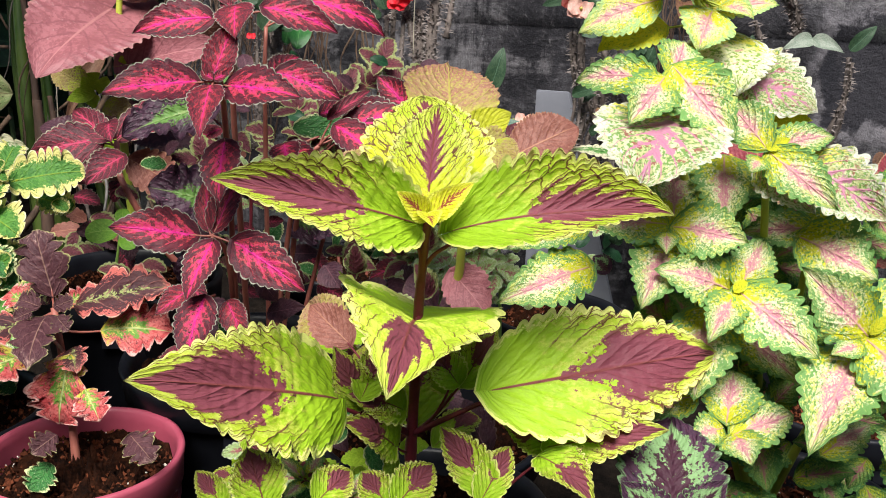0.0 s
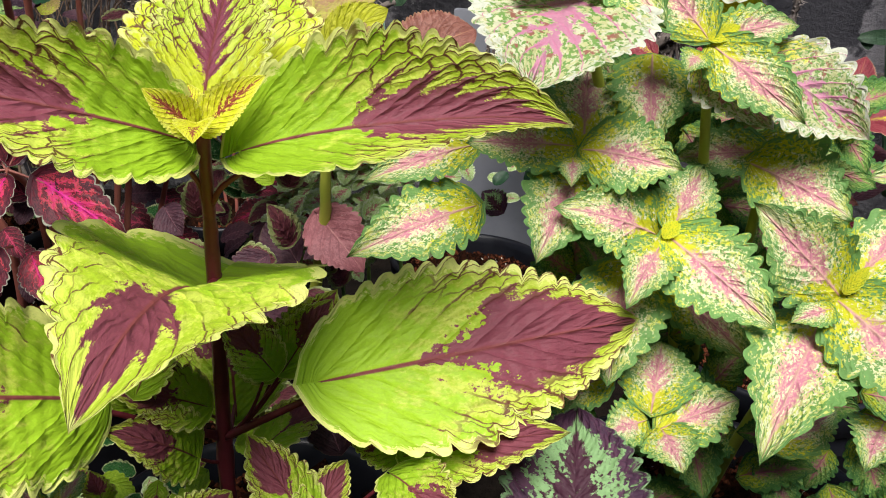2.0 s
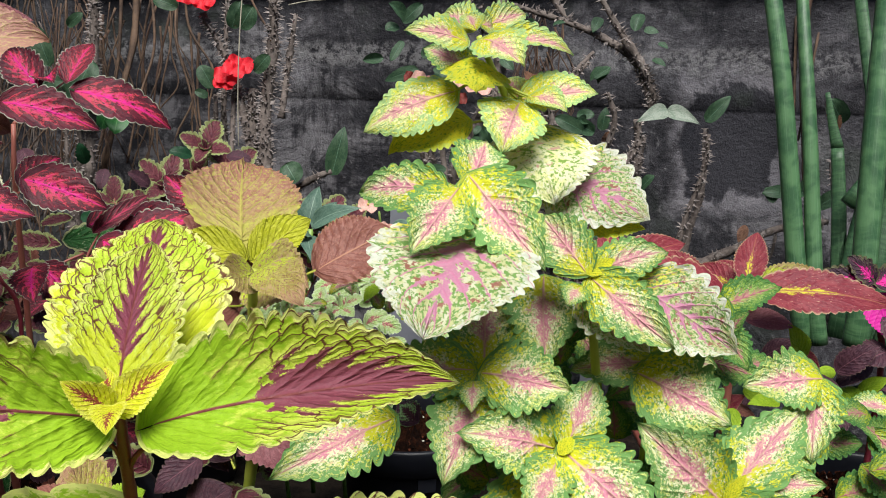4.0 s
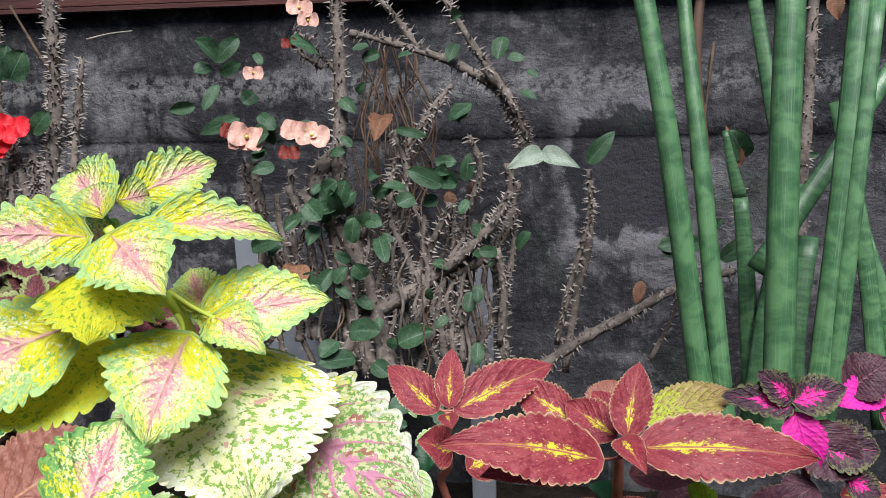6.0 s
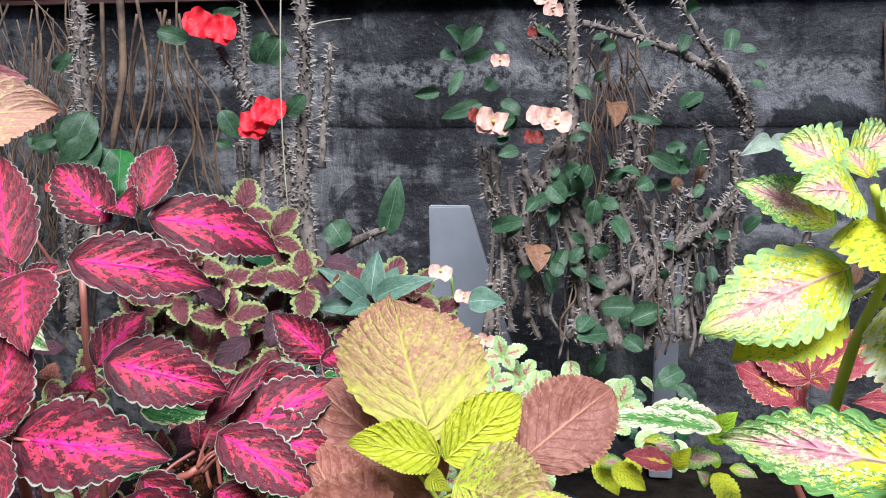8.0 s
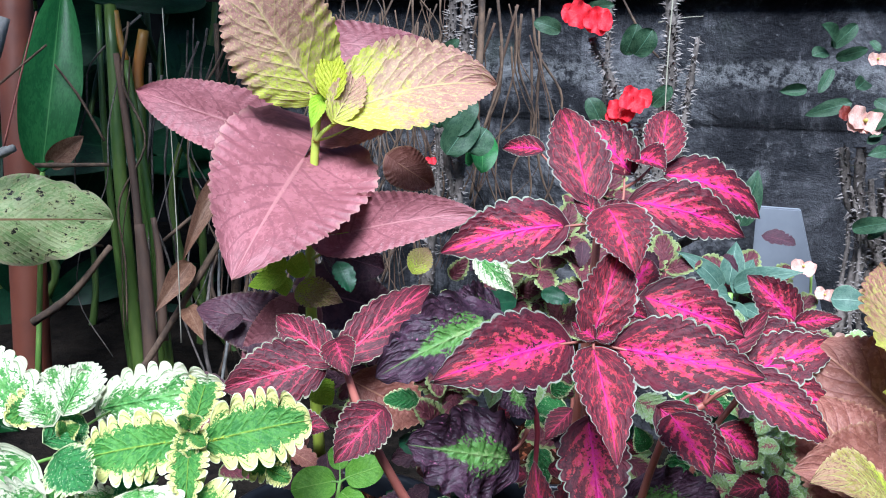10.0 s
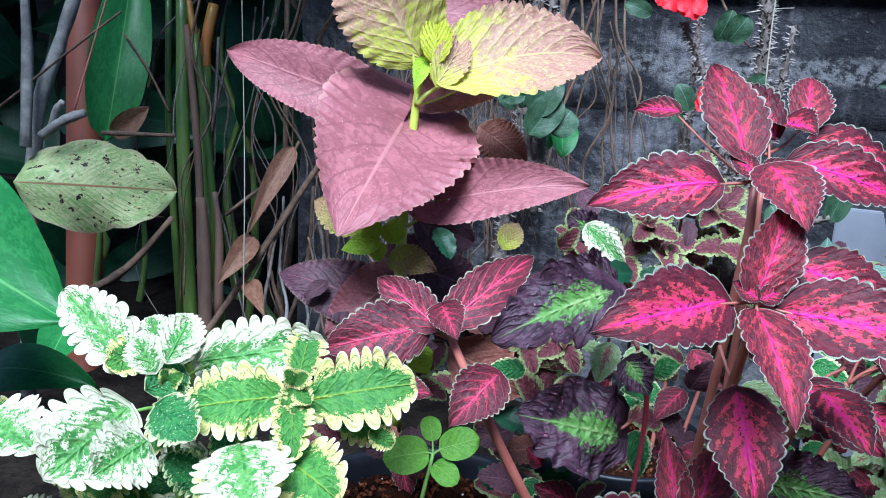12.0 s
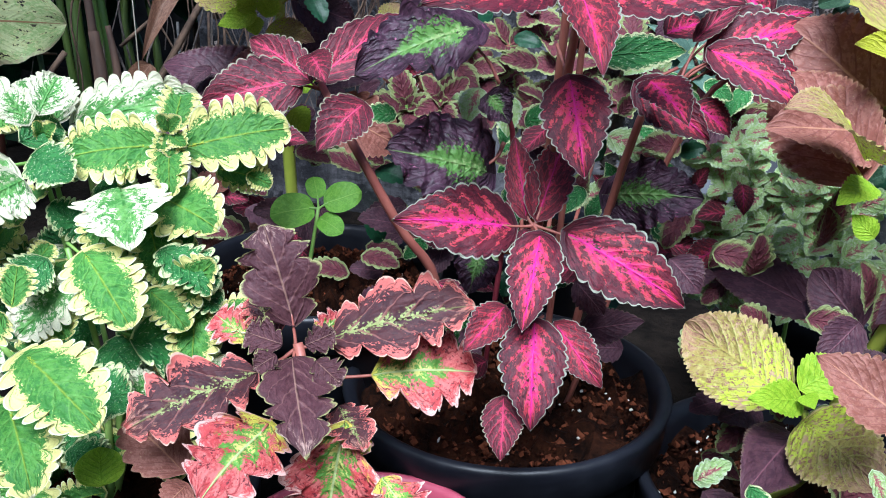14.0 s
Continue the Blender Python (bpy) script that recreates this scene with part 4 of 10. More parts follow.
def pot(place, radius, height, material, label, soil=True, seed=0):
    """A plant pot with rolled rim, wall with a step under the rim, and filled with soil."""
    x, y, z = place
    p = thing("plant_pot", (x, y, z - height), label, "pot")
    r = radius
    outer = [(0.0, 0.0), (r * 0.72, 0.0), (r * 0.74, 0.006), (r * 0.88, height - 0.045), (r * 0.9, height - 0.042), (r * 0.97, height - 0.036), (r * 0.985, height - 0.012), (r * 1.0, height - 0.004), (r * 0.99, height), (r * 0.955, height + 0.001), (r * 0.92, height - 0.003), (r * 0.905, height - 0.012), (r * 0.86, height - 0.06)]
    lathe("pot_body", outer, (x, y, z - height), material, p)
    for k in range(4):
        a = 0.5 + k * math.pi / 2
        v, f = box_mesh((-0.012, -0.004, 0), (0.012, 0.004, 0.02))
        m = np.array([[math.cos(a), -math.sin(a), 0], [math.sin(a), math.cos(a), 0], [0, 0, 1]])
        at = np.array((x, y, z - 0.06)) + 0.89 * r * np.array((-math.sin(a), math.cos(a), 0))
        mesh_part("rim_lug", np.array(v) @ m.T + at, f, material, p, smooth=False)
    if soil:
        rng = np.random.default_rng(seed)
        rings, sides = 14, 48
        ang = np.arange(sides) * 2 * np.pi / sides
        verts = [(x, y, z - 0.022)]
        for i in range(1, rings + 1):
            q = i / rings
            h = 0.011 * rng.normal(size=sides) - 0.03 + 0.01 * (1 - q)
            h = (h + np.roll(h, 1)) / 2
            verts += [(x + 0.895 * r * q * math.cos(b), y + 0.895 * r * q * math.sin(b), z + hh) for b, hh in zip(ang, h)]
        faces = [(0, 1 + j, 1 + (j + 1) % sides) for j in range(sides)]
        faces += [(1 + i * sides + j, 1 + (i + 1) * sides + j, 1 + (i + 1) * sides + (j + 1) % sides, 1 + i * sides + (j + 1) % sides) for i in range(rings - 1) for j in range(sides)]
        s = mesh_part("soil", verts, faces, SOIL, p, smooth=False, label="dark crumbly potting soil")
        crumbs_v, crumbs_f, kinds = [], [], []
        for k in range(1500):
            q, b = math.sqrt(rng.random()) * 0.86 * r, rng.random() * 6.28
            white = rng.random() < 0.03
            size = rng.uniform(0.001, 0.002) if white else rng.uniform(0.001, 0.0038)
            at = np.array((x + q * math.cos(b), y + q * math.sin(b), z - 0.024))
            d = rng.normal(size=(6, 3)) * size * 0.3 + np.array([(1, 0, 0), (-1, 0, 0), (0, 1, 0), (0, -1, 0), (0, 0, 1), (0, 0, -1)]) * size
            o = len(crumbs_v)
            crumbs_v += (at + d).tolist()
            tri = [(0, 2, 4), (2, 1, 4), (1, 3, 4), (3, 0, 4), (2, 0, 5), (1, 2, 5), (3, 1, 5), (0, 3, 5)]
            crumbs_f += [tuple(o + i for i in q3) for q3 in tri]
            kinds += [1 if white else int(rng.integers(2)) * 2] * 8
        c = mesh_part("loose_soil", crumbs_v, crumbs_f, [CRUMB, PERLITE, SOIL], p, smooth=False, kinds=kinds)
        c["kind"] = "stuff"
    return p


def thorny(parent, points, r0, r1, density=340, length=0.007, seed=0, name="stem", sides=7):
    """A woody stem set with thorns."""
    rng = np.random.default_rng(seed + 5)
    v, f, uv = tube_mesh(points, r0, r1, sides, count=max(6, 8 * (len(points) - 1)), wobble=0.12, seed=seed)
    branch = mesh_part(name, v, f, BARK, parent, uv)
    line = spline(points, 80)
    seg = np.linalg.norm(np.diff(line, axis=0), axis=1)
    total = seg.sum()
    tv, tf = [], []
    for k in range(int(total * density)):
        s = rng.random() * 79
        i = min(int(s), 78)
        p = line[i] + (line[i + 1] - line[i]) * (s - i)
        way = unit(line[i + 1] - line[i])
        out = rng.normal(size=3)
        out = unit(out - way * (out @ way))
        r = r0 + (r1 - r0) * s / 79
        other = np.cross(way, out)
        foot = p + out * r * 0.8
        end = foot + out * length * rng.uniform(0.5, 1.25) + way * length * rng.normal(0, 0.3)
        w = length * 0.17
        o = len(tv)
        tv += [foot + way * w, foot - way * w * 0.6 + other * w, foot - way * w * 0.6 - other * w, end]
        tf += [(o, o + 1, o + 3), (o + 1, o + 2, o + 3), (o + 2, o, o + 3)]
    if tv:
        t = mesh_part("thorn_cover", tv, tf, THORN, branch, smooth=False)
        t["kind"] = "stuff"
    return branch


def flower(parent, centre, size, material, face=(0, -1, 0.25), pairs=1, seed=0, eye=True):
    """Crown-of-thorns blossom: two round bracts with a small eye."""
    rng = np.random.default_rng(seed)
    up = unit(face)
    e1 = unit(np.cross(up, (0.1, 0.2, 1)))
    e2 = np.cross(up, e1)
    c = np.asarray(centre, float)
    whole = thing_part("blossom", centre, parent)
    for k in range(2 * pairs):
        a = math.pi * k / pairs + rng.normal(0, 0.15)
        out = math.cos(a) * e1 + math.sin(a) * e2
        way = unit(out + 0.18 * up)
        n0 = unit(np.array((0, 0, 1.0)) - way * way[2]) if abs(way[2]) < 0.97 else unit(np.array((0, -1.0, 0)) - way * (-way[1]))
        s0 = np.cross(n0, way)
        want = unit(up - way * (up @ way))
        roll = math.degrees(math.atan2(want @ s0, want @ n0))
        v, f, uv = blade(c - way * size * 0.05, c + way * size * 0.55, size * 0.7, roll, 0.05, 0.1, "petal", seed + k, 12)
        mesh_part("bract", v, f, material, whole, uv)
    if eye:
        v, f, uv = tube_mesh([c, c + up * size * 0.14], size * 0.07, size * 0.05, 8)
        mesh_part("eye", v, f, EYE_YELLOW, whole, uv)
    return whole


def thing_part(name, place, parent):
    ob = new(name)
    ob.empty_display_size = 0.01
    ob.parent = parent
    ob.location = Vector(place) - parent_place(parent)
    PLACE[ob.name] = Vector(place)
    return ob


# ---- ground, wall and beam ----
def ground_sheet():
    n = 90
    xs = np.concatenate([[-60, -12, -5], np.linspace(-3, 2.5, n), [4, 12, 60]])
    ys = np.concatenate([[-60, -10, -2], np.linspace(-0.5, 2.0, 60), [4, 14, 60]])
    rng = np.random.default_rng(4)
    z = rng.normal(0, 0.006, (len(xs), len(ys)))
    z = (z + np.roll(z, 1, 0) + np.roll(z, 1, 1) + np.roll(z, -1, 0)) / 2.4
    verts = [(x, y, z[i, j]) for i, x in enumerate(xs) for j, y in enumerate(ys)]
    k = len(ys)
    faces = [(i * k + j, (i + 1) * k + j, (i + 1) * k + j + 1, i * k + j + 1) for i in range(len(xs) - 1) for j in range(k - 1)]
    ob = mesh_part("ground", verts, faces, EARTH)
    return tagged(ob, "very dark earth under the pots and shrubs", "ground", kind="structure")


ground_sheet()


def garden_wall():
    """A cast wall with a slightly proud upper course, its face uneven."""
    xs, zs = np.linspace(-1.45, 3.2, 240), np.concatenate([np.linspace(-0.05, 0.6, 30), [0.606, 0.612], np.linspace(0.64, 0.817, 12)])
    front = []
    for x in xs:
        for z in zs:
            p = Vector((x * 3.0, 0.3, z * 3.0))
            y = 2.012 + 0.012 * noise.noise(p) + 0.004 * noise.noise(p * 6.0)
            y -= 0.006 if z > 0.609 else 0.0
            front.append((x, y, z))
    k = len(zs)
    faces = [(i * k + j, (i + 1) * k + j, (i + 1) * k + j + 1, i * k + j + 1) for i in range(len(xs) - 1) for j in range(k - 1)]
    wall = mesh_part("wall_north", front, faces, WALL)
    back, bf = box_mesh((-1.45, 2.03, -0.05), (3.2, 2.2, 0.817))
    data = wall.data
    bm = bmesh.new()
    bm.from_mesh(data)
    vs = [bm.verts.new(v) for v in back]
    for f in bf:
        bm.faces.new([vs[i] for i in f])
    bm.to_mesh(data)
    bm.free()
    tagged(wall, "low dark grey concrete wall, mouldy, stained and streaked pale", "wall", kind="structure")


garden_wall()


def back_wall():
    """Two added plain walls: an unseen light blocker, and a shade-black one closing the corner behind the canes."""
    # added behind the camera, never in view, to cut frontal sky fill
    v, f = box_mesh((-6.0, -1.75, -0.05), (6.0, -1.6, 2.5))
    blocker = mesh_part("light_blocker_south", v, f, BLOCKER_WALL, smooth=False)
    tagged(blocker, "unseen plain greyish wall added to block low light on the plant bed", "wall", kind="structure")
    # added wall closing the corner, its shade painted as near-black
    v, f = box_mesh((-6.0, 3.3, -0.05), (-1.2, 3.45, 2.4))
    wall = mesh_part("wall_back", v, f, SHADE_WALL, smooth=False)
    tagged(wall, "added plain wall behind the canes, deep shade put into its black colour", "wall", kind="structure")


back_wall()


def steel_channel():
    """A rusty steel channel lying along the wall's top: two flanges and a web."""
    beam = thing("steel_beam", (0.0, 2.0, 0.818), "rusty red steel channel lying along the top of the wall", "beam")
    for name, lo, hi in (("lower_flange", (-1.5, 1.985, 0.818), (3.2, 2.12, 0.827)), ("web", (-1.5, 1.995, 0.827), (3.2, 2.005, 0.95)), ("upper_flange", (-1.5, 1.985, 0.95), (3.2, 2.12, 0.959))):
        v, f = box_mesh(lo, hi)
        bm = bmesh.new()
        vs = [bm.verts.new(q) for q in v]
        for q in f:
            bm.faces.new([vs[i] for i in q])
        bmesh.ops.bevel(bm, geom=bm.edges[:], offset=0.002, segments=2, affect="EDGES")
        data = bpy.data.meshes.new(name)
        bm.to_mesh(data)
        bm.free()
        data.materials.append(RUST)
        ob = new(name, data)
        ob.parent = beam
        ob.matrix_parent_inverse = Matrix.Translation(PLACE[beam.name]).inverted()


steel_channel()


def leaning_board(label, x0, x1, top, foot=0.0):
    """A board on edge; foot: how much wider it is at the ground than at its top."""
    board = thing("grey_board", ((x0 + x1) / 2, 1.95, 0.0), label, "board")
    bm = bmesh.new()
    v, f = box_mesh((x0, 1.945, 0.0), (x1, 1.96, top))
    vs = [bm.verts.new((x + (foot if x == x1 and z == 0.0 else 0.0), y, z)) for x, y, z in v]
    for q in f:
        bm.faces.new([vs[i] for i in q])
    bmesh.ops.bevel(bm, geom=bm.edges[:], offset=0.002, segments=2, affect="EDGES")
    data = bpy.data.meshes.new("panel")
    bm.to_mesh(data)
    bm.free()
    data.materials.append(BOARD)
    ob = new("panel", data)
    ob.parent = board
    ob.matrix_parent_inverse = Matrix.Translation(PLACE[board.name]).inverted()


leaning_board("flat grey board standing against the wall behind the shrub", -0.383, -0.315, 0.48, 0.14)
leaning_board("narrow grey board standing against the wall behind thorny stems", -0.003, 0.036, 0.442)


# ---- pots ----
pot((-0.503, 1.035, 0.228), 0.145, 0.2, POT_BLACK, "black plastic pot with rolled rim, full of dark soil", seed=1)
pot((-0.25, 1.03, 0.19), 0.135, 0.19, POT_BLACK, "black plastic pot with dusty rim and bare soil", seed=2)
pot((-0.54, 0.8, 0.205), 0.1, 0.17, POT_RED, "pink-red glossy plastic pot full of dark soil", seed=3)
pot((-0.7606, 0.8177, 0.2011), 0.117, 0.16, POT_BLACK, "black plastic pot under the white-edged coleus", seed=4)
pot((-0.1594, 0.7801, 0.2479), 0.11, 0.18, POT_BLACK, "black plastic pot under the lime and maroon coleus", seed=5)
pot((0.1214, 0.9834, 0.2), 0.14, 0.18, POT_BLACK, "black plastic pot under the pink and green coleus", seed=6)
pot((-0.711, 1.082, 0.287), 0.125, 0.18, POT_BLACK, "black plastic pot standing in shade behind others", seed=7)
pot((0.1991, 1.3075, 0.19), 0.115, 0.185, POT_BLACK, "black plastic pot under the brick-red coleus", seed=8)
pot((0.3867, 1.4102, 0.19), 0.11, 0.185, POT_BLACK, "black plastic pot under the purple and pink coleus", seed=9)
pot((-0.6244, 1.5390, 0.19), 0.13, 0.185, POT_BLACK, "black plastic pot under small maroon-leaved coleus", seed=10)
pot((-0.2030, 1.4577, 0.19), 0.11, 0.185, POT_BLACK, "black plastic pot under small pink-hearted coleus", seed=11)
pot((-0.8157, 1.2351, 0.19), 0.12, 0.185, POT_BLACK, "black plastic pot under the tall bronze coleus", seed=12)

# ---- lime and maroon coleus ----

p = thing("coleus", (-0.156, 0.742, 0.284), "tall lime-green coleus with maroon-hearted leaves on a maroon stem", "coleus", group="coleus plants in the bed")
stem(p, [(-0.156, 0.739, 0.275), (-0.153, 0.73, 0.33), (-0.148, 0.721, 0.383), (-0.141, 0.707, 0.457), (-0.134, 0.694, 0.492), (-0.124, 0.676, 0.531)], 0.0048, 0.0028, STEM_MAROON)
leaf(p, "lime_maroon", (-0.184, 0.668, 0.396), (-0.232, 0.523, 0.458), 0.0896, 59, 0.05, 0.06, "broad", node=(-0.153, 0.725, 0.35), stalk=STEM_MAROON)
leaf(p, "lime_maroon", (-0.086, 0.706, 0.406), (0.059, 0.814, 0.417), 0.0972, -53, 0.05, 0.06, "broad", node=(-0.15, 0.726, 0.349), stalk=STEM_MAROON)
leaf(p, "lime_tip", (-0.137, 0.695, 0.45), (-0.096, 0.55, 0.474), 0.11, 12, 0.1, 0.12, "cape", node=(-0.142, 0.712, 0.45), stalk=STEM_MAROON)
leaf(p, "lime_maroon", (-0.155, 0.718, 0.371), (-0.185, 0.673, 0.401), 0.0351, 62, 0.06, 0.2, "coleus", node=(-0.158, 0.742, 0.344), stalk=STEM_MAROON)
leaf(p, "lime_maroon", (-0.121, 0.735, 0.387), (-0.133, 0.723, 0.432), 0.0374, 100, 0.06, 0.2, "coleus", node=(-0.153, 0.743, 0.342), stalk=STEM_MAROON)
leaf(p, "lime_maroon", (-0.118, 0.737, 0.391), (-0.097, 0.757, 0.432), 0.0362, -52, 0.06, 0.2, "coleus", node=(-0.153, 0.743, 0.342), stalk=STEM_MAROON)
leaf(p, "lime_side", (-0.133, 0.676, 0.525), (-0.213, 0.574, 0.567), 0.0579, 65, 0.05, 0.3, "broad", node=(-0.135, 0.693, 0.492), stalk=STEM_MAROON)
leaf(p, "lime_side", (-0.11, 0.683, 0.521), (0.021, 0.735, 0.542), 0.064, -48, 0.09, 0.4, "broad", node=(-0.132, 0.694, 0.493), stalk=STEM_MAROON)
leaf(p, "lime_top", (-0.126, 0.679, 0.536), (-0.148, 0.742, 0.594), 0.0559, -2, 0.04, 0.15, "broad")
leaf(p, "lime_top", (-0.134, 0.701, 0.533), (-0.186, 0.828, 0.592), 0.096, 2, 0.03, 0.1, "peaked")
leaf(p, "lime_young", (-0.123, 0.671, 0.532), (-0.137, 0.655, 0.55), 0.0171, 84, 0.05, 0.2, "broad")
leaf(p, "lime_young", (-0.122, 0.672, 0.532), (-0.096, 0.678, 0.556), 0.0185, -74, 0.05, 0.2, "broad")
leaf(p, "lime_young", (-0.121, 0.667, 0.535), (-0.109, 0.644, 0.534), 0.0163, -4, 0.05, 0.2, "broad")
leaf(p, "lime_young", (-0.125, 0.674, 0.534), (-0.132, 0.679, 0.549), 0.0142, 36, 0.05, 0.2, "broad")
leaf(p, "lime_young", (-0.122, 0.675, 0.534), (-0.117, 0.684, 0.548), 0.0142, -50, 0.05, 0.2, "broad")
leaf(p, "lime", (-0.141, 0.702, 0.509), (-0.197, 0.741, 0.503), 0.0295, 49, 0.05, 0.1, "broad")
leaf(p, "lime_maroon", (-0.157, 0.75, 0.346), (-0.179, 0.782, 0.404), 0.0732, 12, 0.04, 0.1, "broad", node=(-0.153, 0.729, 0.345), stalk=STEM_MAROON)
leaf(p, "lime_maroon", (-0.175, 0.689, 0.383), (-0.191, 0.676, 0.431), 0.0312, 85, 0.08, 0.2, "coleus", node=(-0.153, 0.724, 0.348), stalk=STEM_MAROON)
leaf(p, "lime_maroon", (-0.172, 0.682, 0.393), (-0.163, 0.708, 0.43), 0.0280, -35, 0.08, 0.2, "coleus", node=(-0.153, 0.724, 0.348), stalk=STEM_MAROON)
leaf(p, "lime_maroon", (-0.111, 0.717, 0.4), (-0.095, 0.744, 0.433), 0.0291, -40, 0.08, 0.2, "coleus", node=(-0.148, 0.726, 0.349), stalk=STEM_MAROON)
leaf(p, "lime_maroon", (-0.11, 0.708, 0.405), (-0.133, 0.699, 0.438), 0.0275, 68, 0.08, 0.2, "coleus", node=(-0.148, 0.726, 0.349), stalk=STEM_MAROON)
leaf(p, "lime_maroon", (-0.156, 0.706, 0.347), (-0.178, 0.665, 0.383), 0.0406, 61, 0.1, 0.2, "coleus", node=(-0.155, 0.729, 0.33), stalk=STEM_MAROON)
leaf(p, "lime_maroon", (-0.135, 0.733, 0.338), (-0.124, 0.803, 0.334), 0.0279, -25, 0.1, 0.2, "coleus")
leaf(p, "lime_maroon", (-0.048, 0.727, 0.36), (0.033, 0.734, 0.388), 0.0423, -47, 0.06, 0.15, "coleus", node=(-0.079, 0.715, 0.319), stalk=STEM_MAROON)
leaf(p, "lime_maroon", (-0.051, 0.736, 0.356), (-0.081, 0.721, 0.377), 0.0315, 53, 0.1, 0.2, "coleus")
leaf(p, "lime_maroon", (-0.048, 0.738, 0.358), (-0.052, 0.773, 0.368), 0.0331, -4, 0.1, 0.2, "coleus")
leaf(p, "lime_maroon", (-0.048, 0.706, 0.363), (-0.001, 0.677, 0.358), 0.0354, -17, 0.1, 0.2, "coleus")
leaf(p, "lime_maroon", (-0.071, 0.671, 0.348), (-0.115, 0.688, 0.382), 0.0323, 37, 0.06, 0.2, "coleus", node=(-0.071, 0.687, 0.328), stalk=STEM_MAROON)
leaf(p, "lime_maroon", (-0.075, 0.659, 0.348), (-0.067, 0.701, 0.37), 0.0263, -20, 0.06, 0.2, "coleus")
leaf(p, "lime_maroon", (-0.123, 0.631, 0.35), (-0.109, 0.663, 0.367), 0.0314, -32, 0.06, 0.2, "coleus")
leaf(p, "lime_maroon", (-0.126, 0.629, 0.348), (-0.154, 0.645, 0.36), 0.0252, 27, 0.06, 0.2, "coleus")
leaf(p, "lime_maroon", (-0.191, 0.586, 0.357), (-0.212, 0.599, 0.388), 0.0372, 18, 0.06, 0.2, "coleus")
leaf(p, "lime_maroon", (-0.171, 0.613, 0.35), (-0.161, 0.643, 0.361), 0.0298, -33, 0.06, 0.2, "coleus")
leaf(p, "lime_maroon", (-0.214, 0.577, 0.356), (-0.241, 0.584, 0.372), 0.0197, 29, 0.06, 0.2, "coleus")
rosette(p, ['pink_green', 'lime_maroon'], (-0.197, 0.646, 0.342), 0.0214, (0.241, -0.427, 0.871), 20, 4, "small", stalk=STEM_MAROON, ratio=0.6, seed=3, lift=0.35)
rosette(p, ['pink_green', 'lime_maroon'], (-0.159, 0.638, 0.343), 0.0188, (0.212, -0.433, 0.876), 10, 4, "small", stalk=STEM_MAROON, ratio=0.6, seed=4, lift=0.35)
leaf(p, "brown", (-0.238, 0.797, 0.378), (-0.284, 0.81, 0.402), 0.0384, 43, 0.06, 0.12, "coleus", node=(-0.187, 0.766, 0.36), stalk=STEM_MAROON)
leaf(p, "plum", (-0.113, 0.797, 0.305), (-0.142, 0.819, 0.338), 0.0330, 30, 0.06, 0.12, "coleus")
leaf(p, "mauve", (-0.216, 0.987, 0.391), (-0.166, 0.972, 0.355), 0.0520, -49, 0.06, 0.12, "coleus")

p = thing("coleus", (0.039, 0.776, 0.274), "dark purple coleus leaf banded with grey-green", "coleus", group="coleus plants in the bed")
leaf(p, "black_green", (0.042, 0.726, 0.321), (0.032, 0.786, 0.375), 0.0779, 5, 0.05, 0.1, "coleus")
leaf(p, "black_green", (0.04, 0.724, 0.318), (0.007, 0.722, 0.35), 0.0353, 56, 0.05, 0.1, "coleus")
leaf(p, "black_green", (0.048, 0.727, 0.318), (0.074, 0.747, 0.353), 0.0327, -37, 0.05, 0.1, "coleus")
stem(p, [(0.039, 0.776, 0.274), (0.041, 0.735, 0.318)], 0.0029, 0.0021, STEM_MAROON)

# ---- pink, yellow and green coleus ----

p = thing("coleus", (0.1, 0.9, 0.2), "bushy coleus with yellow-green leaves, pink hearts and green edges", "coleus", group="coleus plants in the bed")
stem(p, [(-0.005, 1.002, 0.538), (-0.001, 0.98, 0.61), (0.003, 0.956, 0.657), (-0.006, 0.941, 0.683), (-0.014, 0.934, 0.703)], 0.0032, 0.0020, STEM_LIME)
leaf(p, "pink_young", (-0.022, 0.932, 0.7), (-0.056, 0.902, 0.705), 0.0310, 53, 0.06, 0.1, "saw")
leaf(p, "pink_young", (-0.002, 0.946, 0.701), (0.047, 0.961, 0.694), 0.0245, -44, 0.1, 0.2, "saw")
leaf(p, "pink_young", (-0.01, 0.929, 0.701), (0.021, 0.904, 0.685), 0.0394, -29, 0.06, 0.12, "saw")
leaf(p, "pink_young", (-0.022, 0.95, 0.707), (-0.048, 0.97, 0.719), 0.0314, 40, 0.06, 0.15, "saw")
leaf(p, "pink_young", (-0.016, 0.962, 0.71), (0.009, 0.99, 0.721), 0.0260, -57, 0.06, 0.15, "saw")
leaf(p, "pink_young", (-0.016, 0.947, 0.711), (-0.01, 0.963, 0.71), 0.0179, -68, 0.06, 0.15, "saw")
leaf(p, "pink_young", (-0.016, 0.935, 0.707), (-0.025, 0.947, 0.718), 0.0183, 22, 0.06, 0.15, "saw")
leaf(p, "yellow_speckled", (-0.015, 0.935, 0.688), (-0.007, 0.9, 0.669), 0.0492, 8, 0.12, -0.2, "saw")
leaf(p, "pink_young", (-0.027, 0.923, 0.667), (-0.088, 0.914, 0.638), 0.0477, 53, 0.08, -0.05, "coleus", node=(-0.006, 0.941, 0.683), stalk=STEM_LIME)
leaf(p, "yellow_speckled", (-0.022, 0.944, 0.646), (-0.073, 0.92, 0.626), 0.0444, 43, 0.06, 0.1, "coleus", node=(0.001, 0.96, 0.65), stalk=STEM_LIME)
